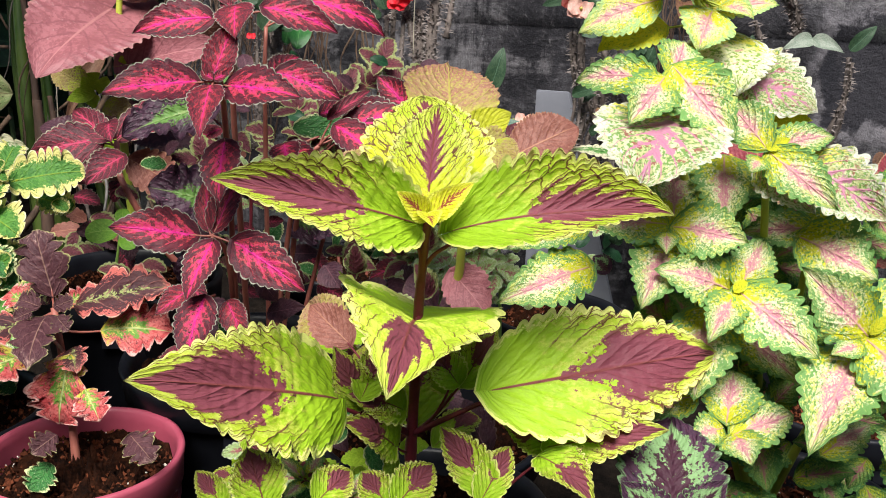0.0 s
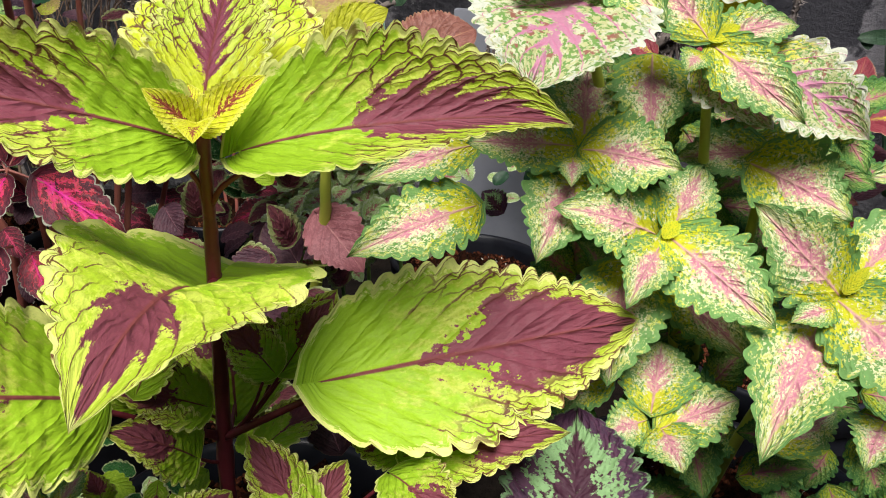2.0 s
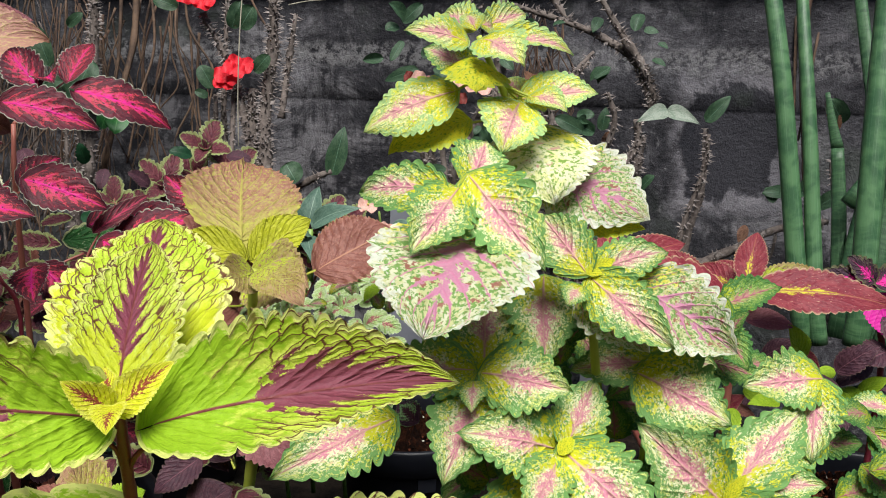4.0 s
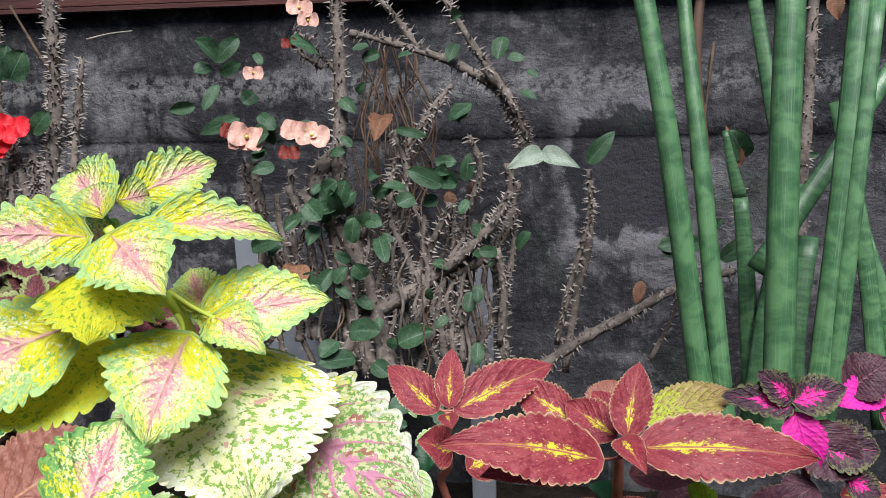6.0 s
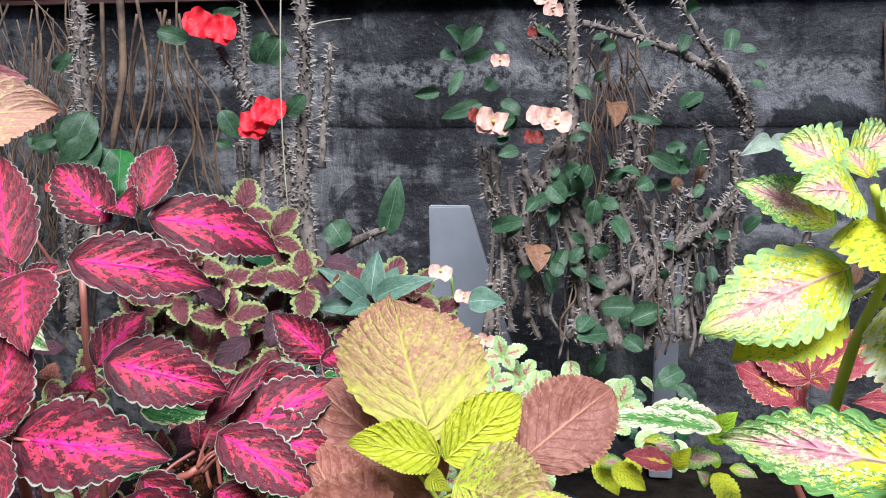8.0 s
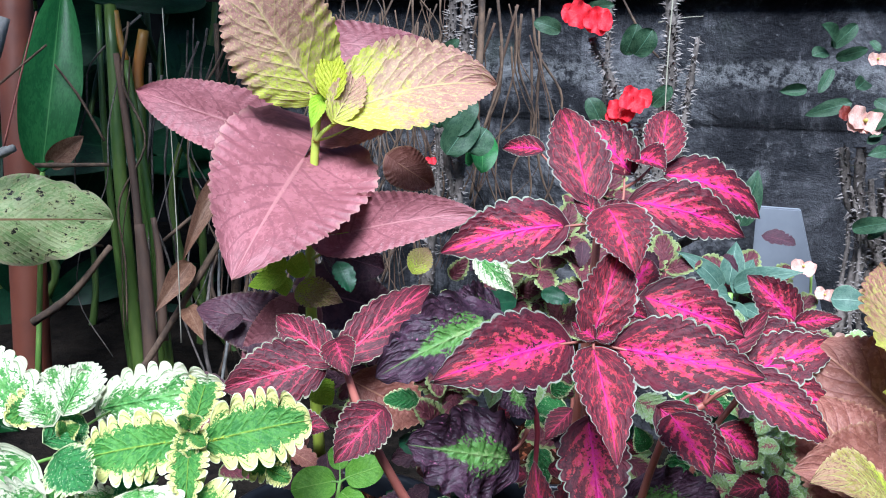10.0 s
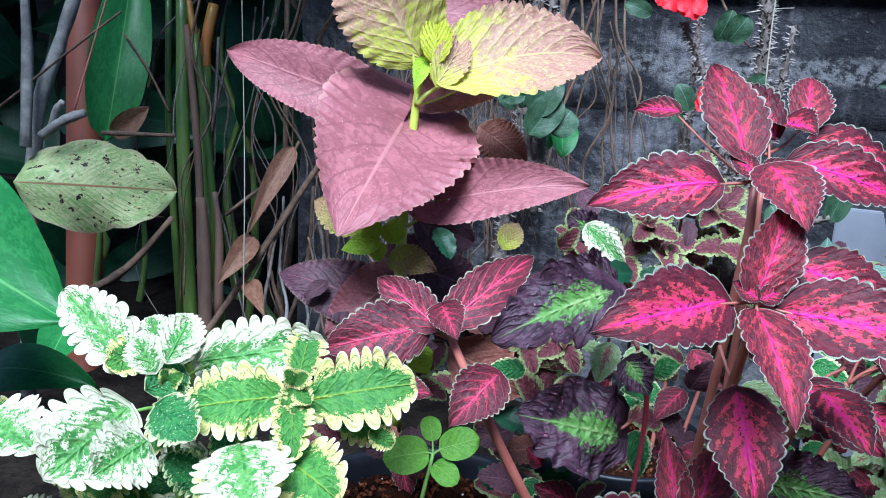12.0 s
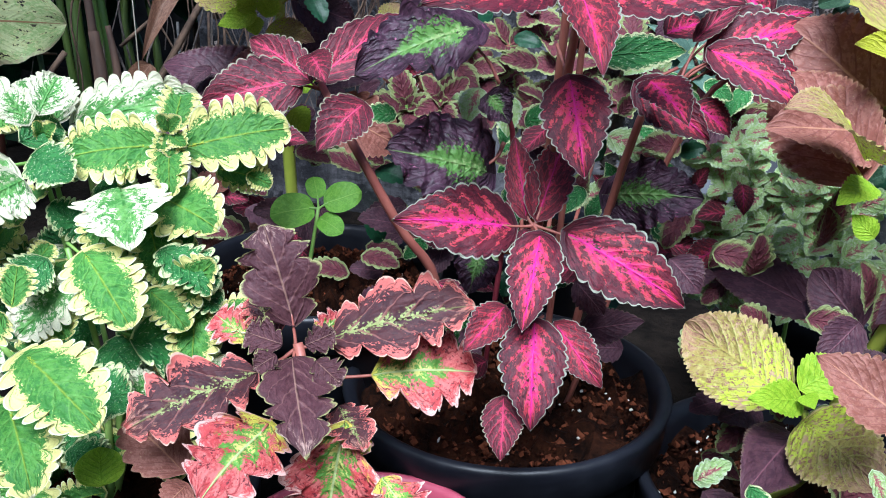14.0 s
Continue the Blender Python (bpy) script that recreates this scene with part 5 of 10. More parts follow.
leaf(p, "pink_young", (0.014, 0.949, 0.662), (0.065, 0.96, 0.667), 0.0360, -48, 0.06, 0.1, "coleus", node=(0, 0.95, 0.673), stalk=STEM_LIME)
leaf(p, "pink_young", (0.02, 0.945, 0.664), (0.048, 0.927, 0.657), 0.0239, -31, 0.1, 0.1, "coleus", node=(0, 0.95, 0.673), stalk=STEM_LIME)
leaf(p, "pink_young", (0.015, 0.933, 0.66), (0.006, 0.898, 0.633), 0.0496, 26, 0.08, 0.05, "coleus", node=(0.001, 0.952, 0.663), stalk=STEM_LIME)
leaf(p, "pink_young", (0.012, 0.958, 0.659), (-0.002, 0.976, 0.676), 0.0235, 23, 0.06, 0.1, "coleus", node=(0, 0.95, 0.673), stalk=STEM_LIME)
leaf(p, "cream_plain", (0.017, 0.96, 0.643), (0.042, 0.911, 0.599), 0.0861, -11, 0.1, -0.1, "broad", node=(0.001, 0.967, 0.637), stalk=STEM_LIME)
leaf(p, "pink_green", (-0.015, 0.849, 0.611), (-0.082, 0.887, 0.604), 0.0367, 59, 0.07, 0.1, "saw")
leaf(p, "pink_green", (-0.008, 0.854, 0.612), (-0.023, 0.807, 0.581), 0.0440, 33, 0.07, 0.1, "saw")
leaf(p, "pink_green", (-0.003, 0.863, 0.619), (0.048, 0.829, 0.572), 0.0537, -48, 0.07, 0.1, "saw")
leaf(p, "cream_speckled", (0.0, 0.862, 0.588), (-0.006, 0.775, 0.545), 0.1, 8, 0.08, 0.05, "oval")
leaf(p, "pink_green", (0.07, 0.861, 0.565), (0.039, 0.889, 0.595), 0.0373, 49, 0.07, 0.1, "saw")
leaf(p, "pink_green", (0.072, 0.867, 0.563), (0.116, 0.903, 0.576), 0.0302, -48, 0.07, 0.1, "saw")
leaf(p, "pink_green", (0.072, 0.863, 0.562), (0.122, 0.839, 0.528), 0.0393, -57, 0.07, 0.1, "saw")
leaf(p, "pink_green", (0.067, 0.856, 0.558), (0.061, 0.841, 0.55), 0.0190, 23, 0.07, 0.1, "saw")
leaf(p, "yellow_speckled", (0.071, 0.86, 0.565), (0.086, 0.872, 0.572), 0.0101, -52, 0.07, 0.1, "saw")
leaf(p, "cream_speckled", (0.096, 0.893, 0.552), (0.164, 0.881, 0.521), 0.0573, -62, 0.07, 0.1, "saw")
leaf(p, "cream_speckled", (0.068, 0.88, 0.55), (0.109, 0.85, 0.523), 0.0415, -47, 0.07, 0.1, "saw")
leaf(p, "pink_green", (0.01, 0.86, 0.501), (0.001, 0.904, 0.541), 0.0537, 3, 0.07, 0.1, "saw")
leaf(p, "pink_green", (0.006, 0.847, 0.502), (-0.054, 0.836, 0.5), 0.0402, 58, 0.07, 0.1, "saw")
leaf(p, "pink_green", (0.011, 0.846, 0.501), (0.067, 0.841, 0.498), 0.0491, -56, 0.07, 0.1, "saw")
leaf(p, "pink_green", (0.007, 0.841, 0.497), (0.012, 0.817, 0.487), 0.0190, -3, 0.07, 0.1, "saw")
leaf(p, "yellow_speckled", (0.009, 0.848, 0.5), (0.019, 0.854, 0.511), 0.0103, -59, 0.07, 0.1, "saw")
leaf(p, "pink_green", (0.01, 0.855, 0.487), (-0.004, 0.799, 0.449), 0.0506, 21, 0.07, 0.1, "saw")
leaf(p, "pink_green", (0.039, 0.91, 0.548), (0.045, 0.864, 0.502), 0.0532, -2, 0.07, 0.1, "saw")
leaf(p, "pink_green", (0.058, 0.845, 0.458), (0.005, 0.812, 0.48), 0.0481, 63, 0.07, 0.1, "saw")
leaf(p, "pink_green", (0.065, 0.841, 0.462), (0.079, 0.875, 0.493), 0.0372, -25, 0.07, 0.1, "saw")
leaf(p, "pink_green", (0.062, 0.836, 0.458), (0.049, 0.792, 0.434), 0.0335, 18, 0.07, 0.1, "saw")
leaf(p, "pink_green", (0.063, 0.838, 0.461), (0.123, 0.804, 0.428), 0.0542, -47, 0.07, 0.1, "saw")
leaf(p, "yellow_speckled", (0.062, 0.832, 0.461), (0.069, 0.842, 0.469), 0.0099, -34, 0.07, 0.1, "saw")
leaf(p, "pink_green", (0.114, 0.907, 0.498), (0.059, 0.897, 0.492), 0.0349, 57, 0.07, 0.1, "saw")
leaf(p, "pink_green", (0.103, 0.897, 0.493), (0.164, 0.881, 0.474), 0.0585, -60, 0.07, 0.1, "saw")
leaf(p, "pink_green", (0.106, 0.908, 0.503), (0.155, 0.918, 0.495), 0.0341, -56, 0.07, 0.1, "saw")
leaf(p, "pink_green", (0.158, 0.842, 0.437), (0.104, 0.825, 0.486), 0.0538, 79, 0.07, 0.1, "saw")
leaf(p, "pink_green", (0.167, 0.852, 0.446), (0.215, 0.853, 0.45), 0.0287, -49, 0.07, 0.1, "saw")
leaf(p, "pink_green", (0.159, 0.842, 0.441), (0.202, 0.894, 0.484), 0.0446, -28, 0.07, 0.1, "saw")
leaf(p, "pink_green", (0.154, 0.84, 0.438), (0.21, 0.795, 0.405), 0.0604, -46, 0.1, 0.1, "saw")
leaf(p, "pink_green", (0.153, 0.831, 0.435), (0.132, 0.813, 0.43), 0.0208, 33, 0.07, 0.1, "saw")
leaf(p, "yellow_speckled", (0.158, 0.836, 0.443), (0.169, 0.843, 0.457), 0.0092, -39, 0.07, 0.1, "saw")
leaf(p, "pink_green", (0.153, 0.853, 0.42), (0.12, 0.761, 0.379), 0.0645, 12, 0.1, 0.1, "saw")
leaf(p, "pink_green", (0.068, 0.868, 0.419), (0.12, 0.841, 0.394), 0.0376, -46, 0.07, 0.1, "saw")
leaf(p, "pink_green", (0.043, 0.852, 0.435), (0.043, 0.79, 0.387), 0.0576, 4, 0.07, 0.1, "saw")
leaf(p, "pink_green", (0.069, 0.808, 0.366), (0.069, 0.844, 0.395), 0.0473, -2, 0.07, 0.1, "saw")
leaf(p, "pink_green", (0.074, 0.803, 0.359), (0.117, 0.832, 0.372), 0.0380, -39, 0.07, 0.1, "saw")
leaf(p, "pink_green", (0.067, 0.806, 0.362), (0.046, 0.787, 0.359), 0.0309, 36, 0.07, 0.1, "saw")
leaf(p, "pink_green", (0.075, 0.805, 0.36), (0.09, 0.775, 0.353), 0.0355, -18, 0.07, 0.1, "saw")
leaf(p, "pink_green", (-0.054, 0.874, 0.452), (-0.115, 0.811, 0.43), 0.0523, 50, 0.07, 0.1, "saw")
leaf(p, "pink_green", (-0.061, 0.887, 0.487), (-0.121, 0.845, 0.468), 0.0348, 54, 0.07, 0.1, "saw")
leaf(p, "pink_green", (0.044, 0.821, 0.377), (-0.002, 0.798, 0.366), 0.0359, 43, 0.07, 0.1, "saw")
leaf(p, "pink_green", (0.217, 0.915, 0.494), (0.167, 0.888, 0.494), 0.0429, 52, 0.07, 0.1, "saw")
leaf(p, "pink_green", (0.213, 0.916, 0.493), (0.212, 0.876, 0.454), 0.0382, -10, 0.07, 0.1, "saw")
leaf(p, "pink_green", (0.218, 0.904, 0.461), (0.177, 0.875, 0.449), 0.0365, 40, 0.07, 0.1, "saw")
leaf(p, "pink_green", (0.14, 0.837, 0.341), (0.174, 0.866, 0.36), 0.0332, -32, 0.07, 0.1, "saw")
leaf(p, "pink_green", (0.189, 0.826, 0.376), (0.174, 0.782, 0.372), 0.0350, 6, 0.07, 0.1, "saw")
leaf(p, "black_green", (-0.041, 0.891, 0.444), (-0.056, 0.891, 0.456), 0.0204, 57, 0.07, 0.1, "saw")
leaf(p, "pink_green", (-0.005, 0.874, 0.611), (-0.001, 0.909, 0.637), 0.0406, -28, 0.05, 0.1, "saw")
leaf(p, "cream_speckled", (0.032, 0.969, 0.611), (0.102, 0.934, 0.583), 0.0716, -44, 0.05, 0.05, "saw")
leaf(p, "yellow_speckled", (0.066, 0.948, 0.576), (0.102, 0.946, 0.579), 0.0237, -50, 0.06, 0.12, "saw")
leaf(p, "pink_green", (-0.022, 0.964, 0.68), (-0.066, 0.982, 0.695), 0.0276, 53, 0.06, 0.12, "saw")
leaf(p, "white_green", (-0.047, 1.101, 0.503), (-0.127, 1.091, 0.511), 0.0200, 38, 0.06, 0.1, "scallop")
leaf(p, "white_green", (-0.082, 1.137, 0.5), (-0.036, 1.142, 0.493), 0.0196, -39, 0.06, 0.1, "scallop")
scatter(p, ['pink_green', 'yellow_speckled', 'pink_green', 'lime'], (-0.207, 1.079, 0.511), (0.184, 0.026, -0.005), (0.001, -0.011, -0.041), (-0.006, 0.069, -0.039), 24, 0.0155, 0.0311, ['saw'], 61, 0.68)
leaf(p, "red_yellow", (0.027, 1.158, 0.519), (-0.015, 1.177, 0.535), 0.0278, 55, 0.06, 0.12, "saw")
leaf(p, "red_yellow", (0.018, 1.153, 0.506), (-0.023, 1.172, 0.52), 0.0360, 51, 0.06, 0.12, "saw")
leaf(p, "red_yellow", (-0.077, 1.081, 0.485), (-0.109, 1.078, 0.492), 0.0179, 44, 0.06, 0.12, "saw")
# filler leaves whose darker paint stands in for shade in the gaps
scatter(p, ['pink_old_shade'], (-0.054, 0.877, 0.533), (0.222, 0.064, 0.01), (0.036, -0.083, -0.266), (-0.003, 0.083, -0.035), 150, 0.0289, 0.0481, ['saw'], 5, 0.76, (0, 0.25, 0, 0.35))
scatter(p, ['pink_old_shade'], (0.163, 0.922, 0.467), (0.112, 0.032, 0.005), (0.025, -0.058, -0.188), (0.018, 0.071, -0.032), 70, 0.0291, 0.0466, ['saw'], 6, 0.76)
stem(p, [(0.105, 0.943, 0.2), (0.052, 0.913, 0.364), (0.009, 0.852, 0.497)], 0.0045, 0.0028, STEM_LIME)
stem(p, [(0.105, 0.943, 0.2), (0.081, 0.907, 0.342), (0.062, 0.842, 0.457)], 0.0045, 0.0028, STEM_LIME)
stem(p, [(0.105, 0.943, 0.2), (0.135, 0.906, 0.332), (0.159, 0.84, 0.439)], 0.0045, 0.0028, STEM_LIME)
stem(p, [(0.105, 0.943, 0.2), (0.086, 0.922, 0.398), (0.071, 0.869, 0.56)], 0.0045, 0.0028, STEM_LIME)
stem(p, [(0.105, 0.943, 0.2), (0.042, 0.917, 0.426), (-0.01, 0.859, 0.611)], 0.0045, 0.0028, STEM_LIME)
stem(p, [(0.105, 0.943, 0.2), (0.088, 0.89, 0.288), (0.075, 0.811, 0.359)], 0.0045, 0.0028, STEM_LIME)
stem(p, [(0.105, 0.943, 0.2), (0.11, 0.943, 0.363), (0.114, 0.907, 0.496)], 0.0045, 0.0028, STEM_LIME)
rosette(p, ["pink_green"], (0.304, 1.045, 0.428), 0.0441, (-0.145, -0.513, 0.846), 10, 4, "saw", stalk=STEM_LIME, ratio=0.6, seed=21, lift=0.35)

# ---- magenta coleus ----

p = thing("coleus", (-0.497, 1.035, 0.186), "coleus with dark maroon leaves splashed magenta along the veins", "coleus", group="coleus plants in the bed")
leaf(p, "dusky_magenta", (-0.458, 0.964, 0.648), (-0.49, 1.012, 0.704), 0.0429, 12, 0.04, 0.12, "coleus", node=(-0.451, 0.963, 0.635), stalk=STEM_RED)
leaf(p, "magenta", (-0.471, 0.951, 0.633), (-0.543, 0.916, 0.621), 0.0449, 60, 0.06, 0.1, "coleus", node=(-0.451, 0.963, 0.635), stalk=STEM_RED)
leaf(p, "dusky_magenta", (-0.443, 0.952, 0.646), (-0.416, 0.91, 0.618), 0.0413, -13, 0.06, 0.12, "coleus", node=(-0.451, 0.963, 0.635), stalk=STEM_RED)
leaf(p, "magenta", (-0.433, 0.987, 0.645), (-0.363, 1.023, 0.625), 0.0419, -59, 0.08, 0.12, "coleus", node=(-0.451, 0.963, 0.635), stalk=STEM_RED)
leaf(p, "magenta", (-0.424, 1.072, 0.652), (-0.357, 1.127, 0.614), 0.048, -55, 0.12, 0.05, "coleus", node=(-0.45, 1.019, 0.624), stalk=STEM_RED)
leaf(p, "magenta", (-0.447, 1.052, 0.655), (-0.489, 1.062, 0.688), 0.04, 44, 0.05, 0.2, "coleus", node=(-0.45, 1.019, 0.624), stalk=STEM_RED)
leaf(p, "magenta", (-0.514, 1.055, 0.667), (-0.55, 1.066, 0.666), 0.0197, 53, 0.05, 0.2, "coleus", node=(-0.466, 1.017, 0.632), stalk=STEM_RED)
leaf(p, "dusky_magenta", (-0.43, 1.071, 0.66), (-0.431, 1.117, 0.696), 0.034, -12, 0.05, 0.2, "coleus", node=(-0.452, 1.045, 0.643), stalk=STEM_RED)
leaf(p, "magenta", (-0.445, 1.063, 0.665), (-0.421, 1.038, 0.661), 0.0294, -26, 0.05, 0.2, "coleus")
leaf(p, "magenta", (-0.451, 0.958, 0.638), (-0.469, 0.967, 0.652), 0.0160, 39, 0.06, 0.12, "coleus")
leaf(p, "magenta", (-0.448, 0.959, 0.638), (-0.433, 0.971, 0.647), 0.0161, -59, 0.06, 0.12, "coleus")
leaf(p, "dusky_magenta", (-0.439, 0.903, 0.578), (-0.427, 0.926, 0.632), 0.0357, -47, 0.04, 0.15, "coleus", node=(-0.438, 0.903, 0.576), stalk=STEM_RED)
leaf(p, "magenta", (-0.454, 0.898, 0.575), (-0.51, 0.829, 0.566), 0.0506, 49, 0.05, 0.1, "coleus", node=(-0.438, 0.903, 0.576), stalk=STEM_RED)
leaf(p, "dusky_magenta", (-0.437, 0.897, 0.572), (-0.408, 0.834, 0.535), 0.0355, -2, 0.06, 0.12, "coleus", node=(-0.438, 0.903, 0.576), stalk=STEM_RED)
leaf(p, "magenta", (-0.425, 0.906, 0.572), (-0.341, 0.901, 0.567), 0.0488, -50, 0.06, 0.1, "coleus", node=(-0.438, 0.903, 0.576), stalk=STEM_RED)
leaf(p, "magenta", (-0.437, 0.9, 0.578), (-0.452, 0.902, 0.586), 0.0128, 48, 0.06, 0.12, "coleus")
leaf(p, "magenta", (-0.436, 0.901, 0.578), (-0.424, 0.909, 0.584), 0.0132, -55, 0.06, 0.12, "coleus")
leaf(p, "magenta", (-0.423, 0.994, 0.579), (-0.356, 1.014, 0.555), 0.0463, -57, 0.06, 0.1, "coleus", node=(-0.443, 0.98, 0.549), stalk=STEM_RED)
leaf(p, "crimson", (-0.373, 1.018, 0.532), (-0.342, 1.061, 0.559), 0.0177, -44, 0.04, 0.3, "coleus", node=(-0.38, 1.008, 0.503), stalk=STEM_RED)
leaf(p, "magenta", (-0.363, 1.028, 0.517), (-0.294, 1.065, 0.542), 0.0447, -48, 0.05, 0.1, "coleus", node=(-0.38, 1.008, 0.503), stalk=STEM_RED)
leaf(p, "magenta", (-0.361, 1.009, 0.526), (-0.295, 0.999, 0.495), 0.0386, -48, 0.06, 0.1, "coleus", node=(-0.38, 1.008, 0.503), stalk=STEM_RED)
leaf(p, "magenta", (-0.325, 1.119, 0.537), (-0.361, 1.118, 0.573), 0.0361, 69, 0.05, 0.1, "coleus", node=(-0.321, 1.094, 0.517), stalk=STEM_RED)
leaf(p, "magenta", (-0.324, 1.109, 0.539), (-0.292, 1.109, 0.545), 0.0183, -53, 0.05, 0.1, "coleus")
leaf(p, "magenta", (-0.44, 1.009, 0.571), (-0.427, 1.05, 0.593), 0.0323, -33, 0.06, 0.12, "coleus")
leaf(p, "magenta", (-0.441, 0.987, 0.57), (-0.417, 0.962, 0.573), 0.0245, -30, 0.06, 0.12, "coleus")
leaf(p, "magenta", (-0.396, 0.962, 0.51), (-0.368, 0.923, 0.492), 0.0351, -18, 0.06, 0.12, "coleus")
leaf(p, "magenta", (-0.368, 1.008, 0.487), (-0.341, 1.011, 0.468), 0.0293, -43, 0.06, 0.12, "coleus")
leaf(p, "magenta", (-0.474, 0.914, 0.414), (-0.539, 0.858, 0.427), 0.0528, 59, 0.05, 0.08, "coleus", node=(-0.461, 0.923, 0.413), stalk=STEM_RED)
leaf(p, "magenta", (-0.438, 0.929, 0.408), (-0.353, 0.929, 0.368), 0.0547, -57, 0.05, 0.08, "coleus", node=(-0.461, 0.923, 0.413), stalk=STEM_RED)
leaf(p, "magenta", (-0.454, 0.913, 0.41), (-0.45, 0.861, 0.362), 0.0388, 7, 0.05, 0.1, "coleus", node=(-0.461, 0.923, 0.413), stalk=STEM_RED)
leaf(p, "dusky_magenta", (-0.467, 0.924, 0.419), (-0.483, 0.95, 0.468), 0.0250, 17, 0.04, 0.2, "coleus", node=(-0.461, 0.923, 0.413), stalk=STEM_RED)
leaf(p, "dusky_magenta", (-0.459, 0.926, 0.418), (-0.45, 0.962, 0.471), 0.0344, -25, 0.04, 0.2, "coleus", node=(-0.461, 0.923, 0.413), stalk=STEM_RED)
leaf(p, "magenta", (-0.443, 0.925, 0.514), (-0.42, 0.88, 0.464), 0.0468, -19, 0.05, 0.05, "coleus", node=(-0.458, 0.95, 0.532), stalk=STEM_RED)
leaf(p, "magenta", (-0.407, 0.989, 0.503), (-0.353, 0.978, 0.471), 0.0370, -64, 0.06, 0.1, "coleus", node=(-0.383, 1.013, 0.512), stalk=STEM_RED)
leaf(p, "magenta", (-0.364, 1.031, 0.514), (-0.294, 1.037, 0.5), 0.0441, -41, 0.1, 0.2, "coleus", node=(-0.385, 1.025, 0.49), stalk=STEM_RED)
leaf(p, "magenta", (-0.364, 1.064, 0.539), (-0.295, 1.068, 0.521), 0.0395, -53, 0.08, 0.1, "coleus", node=(-0.387, 1.038, 0.496), stalk=STEM_RED)
leaf(p, "magenta", (-0.395, 1.039, 0.532), (-0.37, 1.073, 0.538), 0.0306, -37, 0.06, 0.12, "coleus")
leaf(p, "magenta", (-0.449, 0.888, 0.357), (-0.438, 0.837, 0.306), 0.0469, -1, 0.05, 0.08, "coleus", node=(-0.447, 0.904, 0.355), stalk=STEM_RED)
leaf(p, "dusky_magenta", (-0.473, 0.898, 0.36), (-0.49, 0.862, 0.34), 0.0285, 34, 0.05, 0.1, "coleus")
leaf(p, "dusky_magenta", (-0.439, 0.915, 0.345), (-0.403, 0.891, 0.313), 0.0319, -37, 0.05, 0.1, "coleus")
leaf(p, "crimson", (-0.461, 0.86, 0.312), (-0.453, 0.829, 0.285), 0.0294, -2, 0.05, 0.1, "coleus", node=(-0.455, 0.901, 0.297), stalk=STEM_RED)
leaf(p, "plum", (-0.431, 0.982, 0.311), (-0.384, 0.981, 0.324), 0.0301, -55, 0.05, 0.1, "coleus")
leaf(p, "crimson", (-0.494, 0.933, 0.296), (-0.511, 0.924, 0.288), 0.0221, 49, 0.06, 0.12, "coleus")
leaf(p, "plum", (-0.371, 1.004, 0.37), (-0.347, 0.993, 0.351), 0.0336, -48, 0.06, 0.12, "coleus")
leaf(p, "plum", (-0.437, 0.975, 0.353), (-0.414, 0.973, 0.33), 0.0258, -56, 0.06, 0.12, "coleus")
stem(p, [(-0.497, 1.045, 0.176), (-0.454, 0.958, 0.556), (-0.451, 0.963, 0.635)], 0.0039, 0.0025, STEM_RED)
stem(p, [(-0.507, 1.035, 0.176), (-0.442, 0.925, 0.541), (-0.438, 0.903, 0.576)], 0.0037, 0.0023, STEM_RED)
stem(p, [(-0.497, 1.015, 0.176), (-0.461, 0.952, 0.372), (-0.461, 0.923, 0.413)], 0.0032, 0.0024, STEM_RED)
stem(p, [(-0.477, 1.055, 0.176), (-0.452, 1.017, 0.534), (-0.45, 1.019, 0.624)], 0.0032, 0.0020, STEM_RED)
stem(p, [(-0.467, 1.055, 0.176), (-0.411, 1.025, 0.454), (-0.384, 1.027, 0.494)], 0.0034, 0.0023, STEM_RED)
stem(p, [(-0.467, 1.035, 0.176), (-0.41, 1.01, 0.459), (-0.38, 1.008, 0.503)], 0.0032, 0.0022, STEM_RED)
stem(p, [(-0.457, 1.055, 0.176), (-0.379, 1.06, 0.452), (-0.321, 1.094, 0.517)], 0.0030, 0.0019, STEM_RED)

# ---- crimson-veined coleus on a long stalk ----

p = thing("coleus", (-0.711, 1.082, 0.257), "coleus with crimson-veined leaves on a long bare brown stem", "coleus", group="coleus plants in the bed")
stem(p, [(-0.587, 1.055, 0.186), (-0.566, 1.023, 0.311), (-0.588, 0.995, 0.371), (-0.625, 0.982, 0.445), (-0.677, 1.039, 0.474)], 0.0049, 0.0033, STEM_RED)
leaf(p, "crimson", (-0.697, 1.036, 0.476), (-0.768, 0.988, 0.458), 0.0600, 57, 0.06, 0.06, "coleus", node=(-0.678, 1.038, 0.47), stalk=STEM_RED)
leaf(p, "crimson", (-0.687, 1.036, 0.478), (-0.75, 1.051, 0.51), 0.0404, 50, 0.06, 0.1, "coleus", node=(-0.678, 1.038, 0.47), stalk=STEM_RED)
leaf(p, "crimson", (-0.684, 1.048, 0.478), (-0.641, 1.146, 0.526), 0.0469, -46, 0.05, 0.1, "coleus", node=(-0.678, 1.038, 0.47), stalk=STEM_RED)
leaf(p, "crimson", (-0.682, 1.033, 0.499), (-0.656, 1.005, 0.482), 0.0317, -21, 0.06, 0.2, "coleus")
leaf(p, "crimson", (-0.608, 0.969, 0.476), (-0.626, 0.926, 0.448), 0.0416, 37, 0.06, 0.2, "coleus", node=(-0.626, 0.978, 0.453), stalk=STEM_RED)
leaf(p, "brown", (-0.687, 1.073, 0.447), (-0.629, 1.109, 0.404), 0.0600, -72, 0.05, 0.1, "coleus")
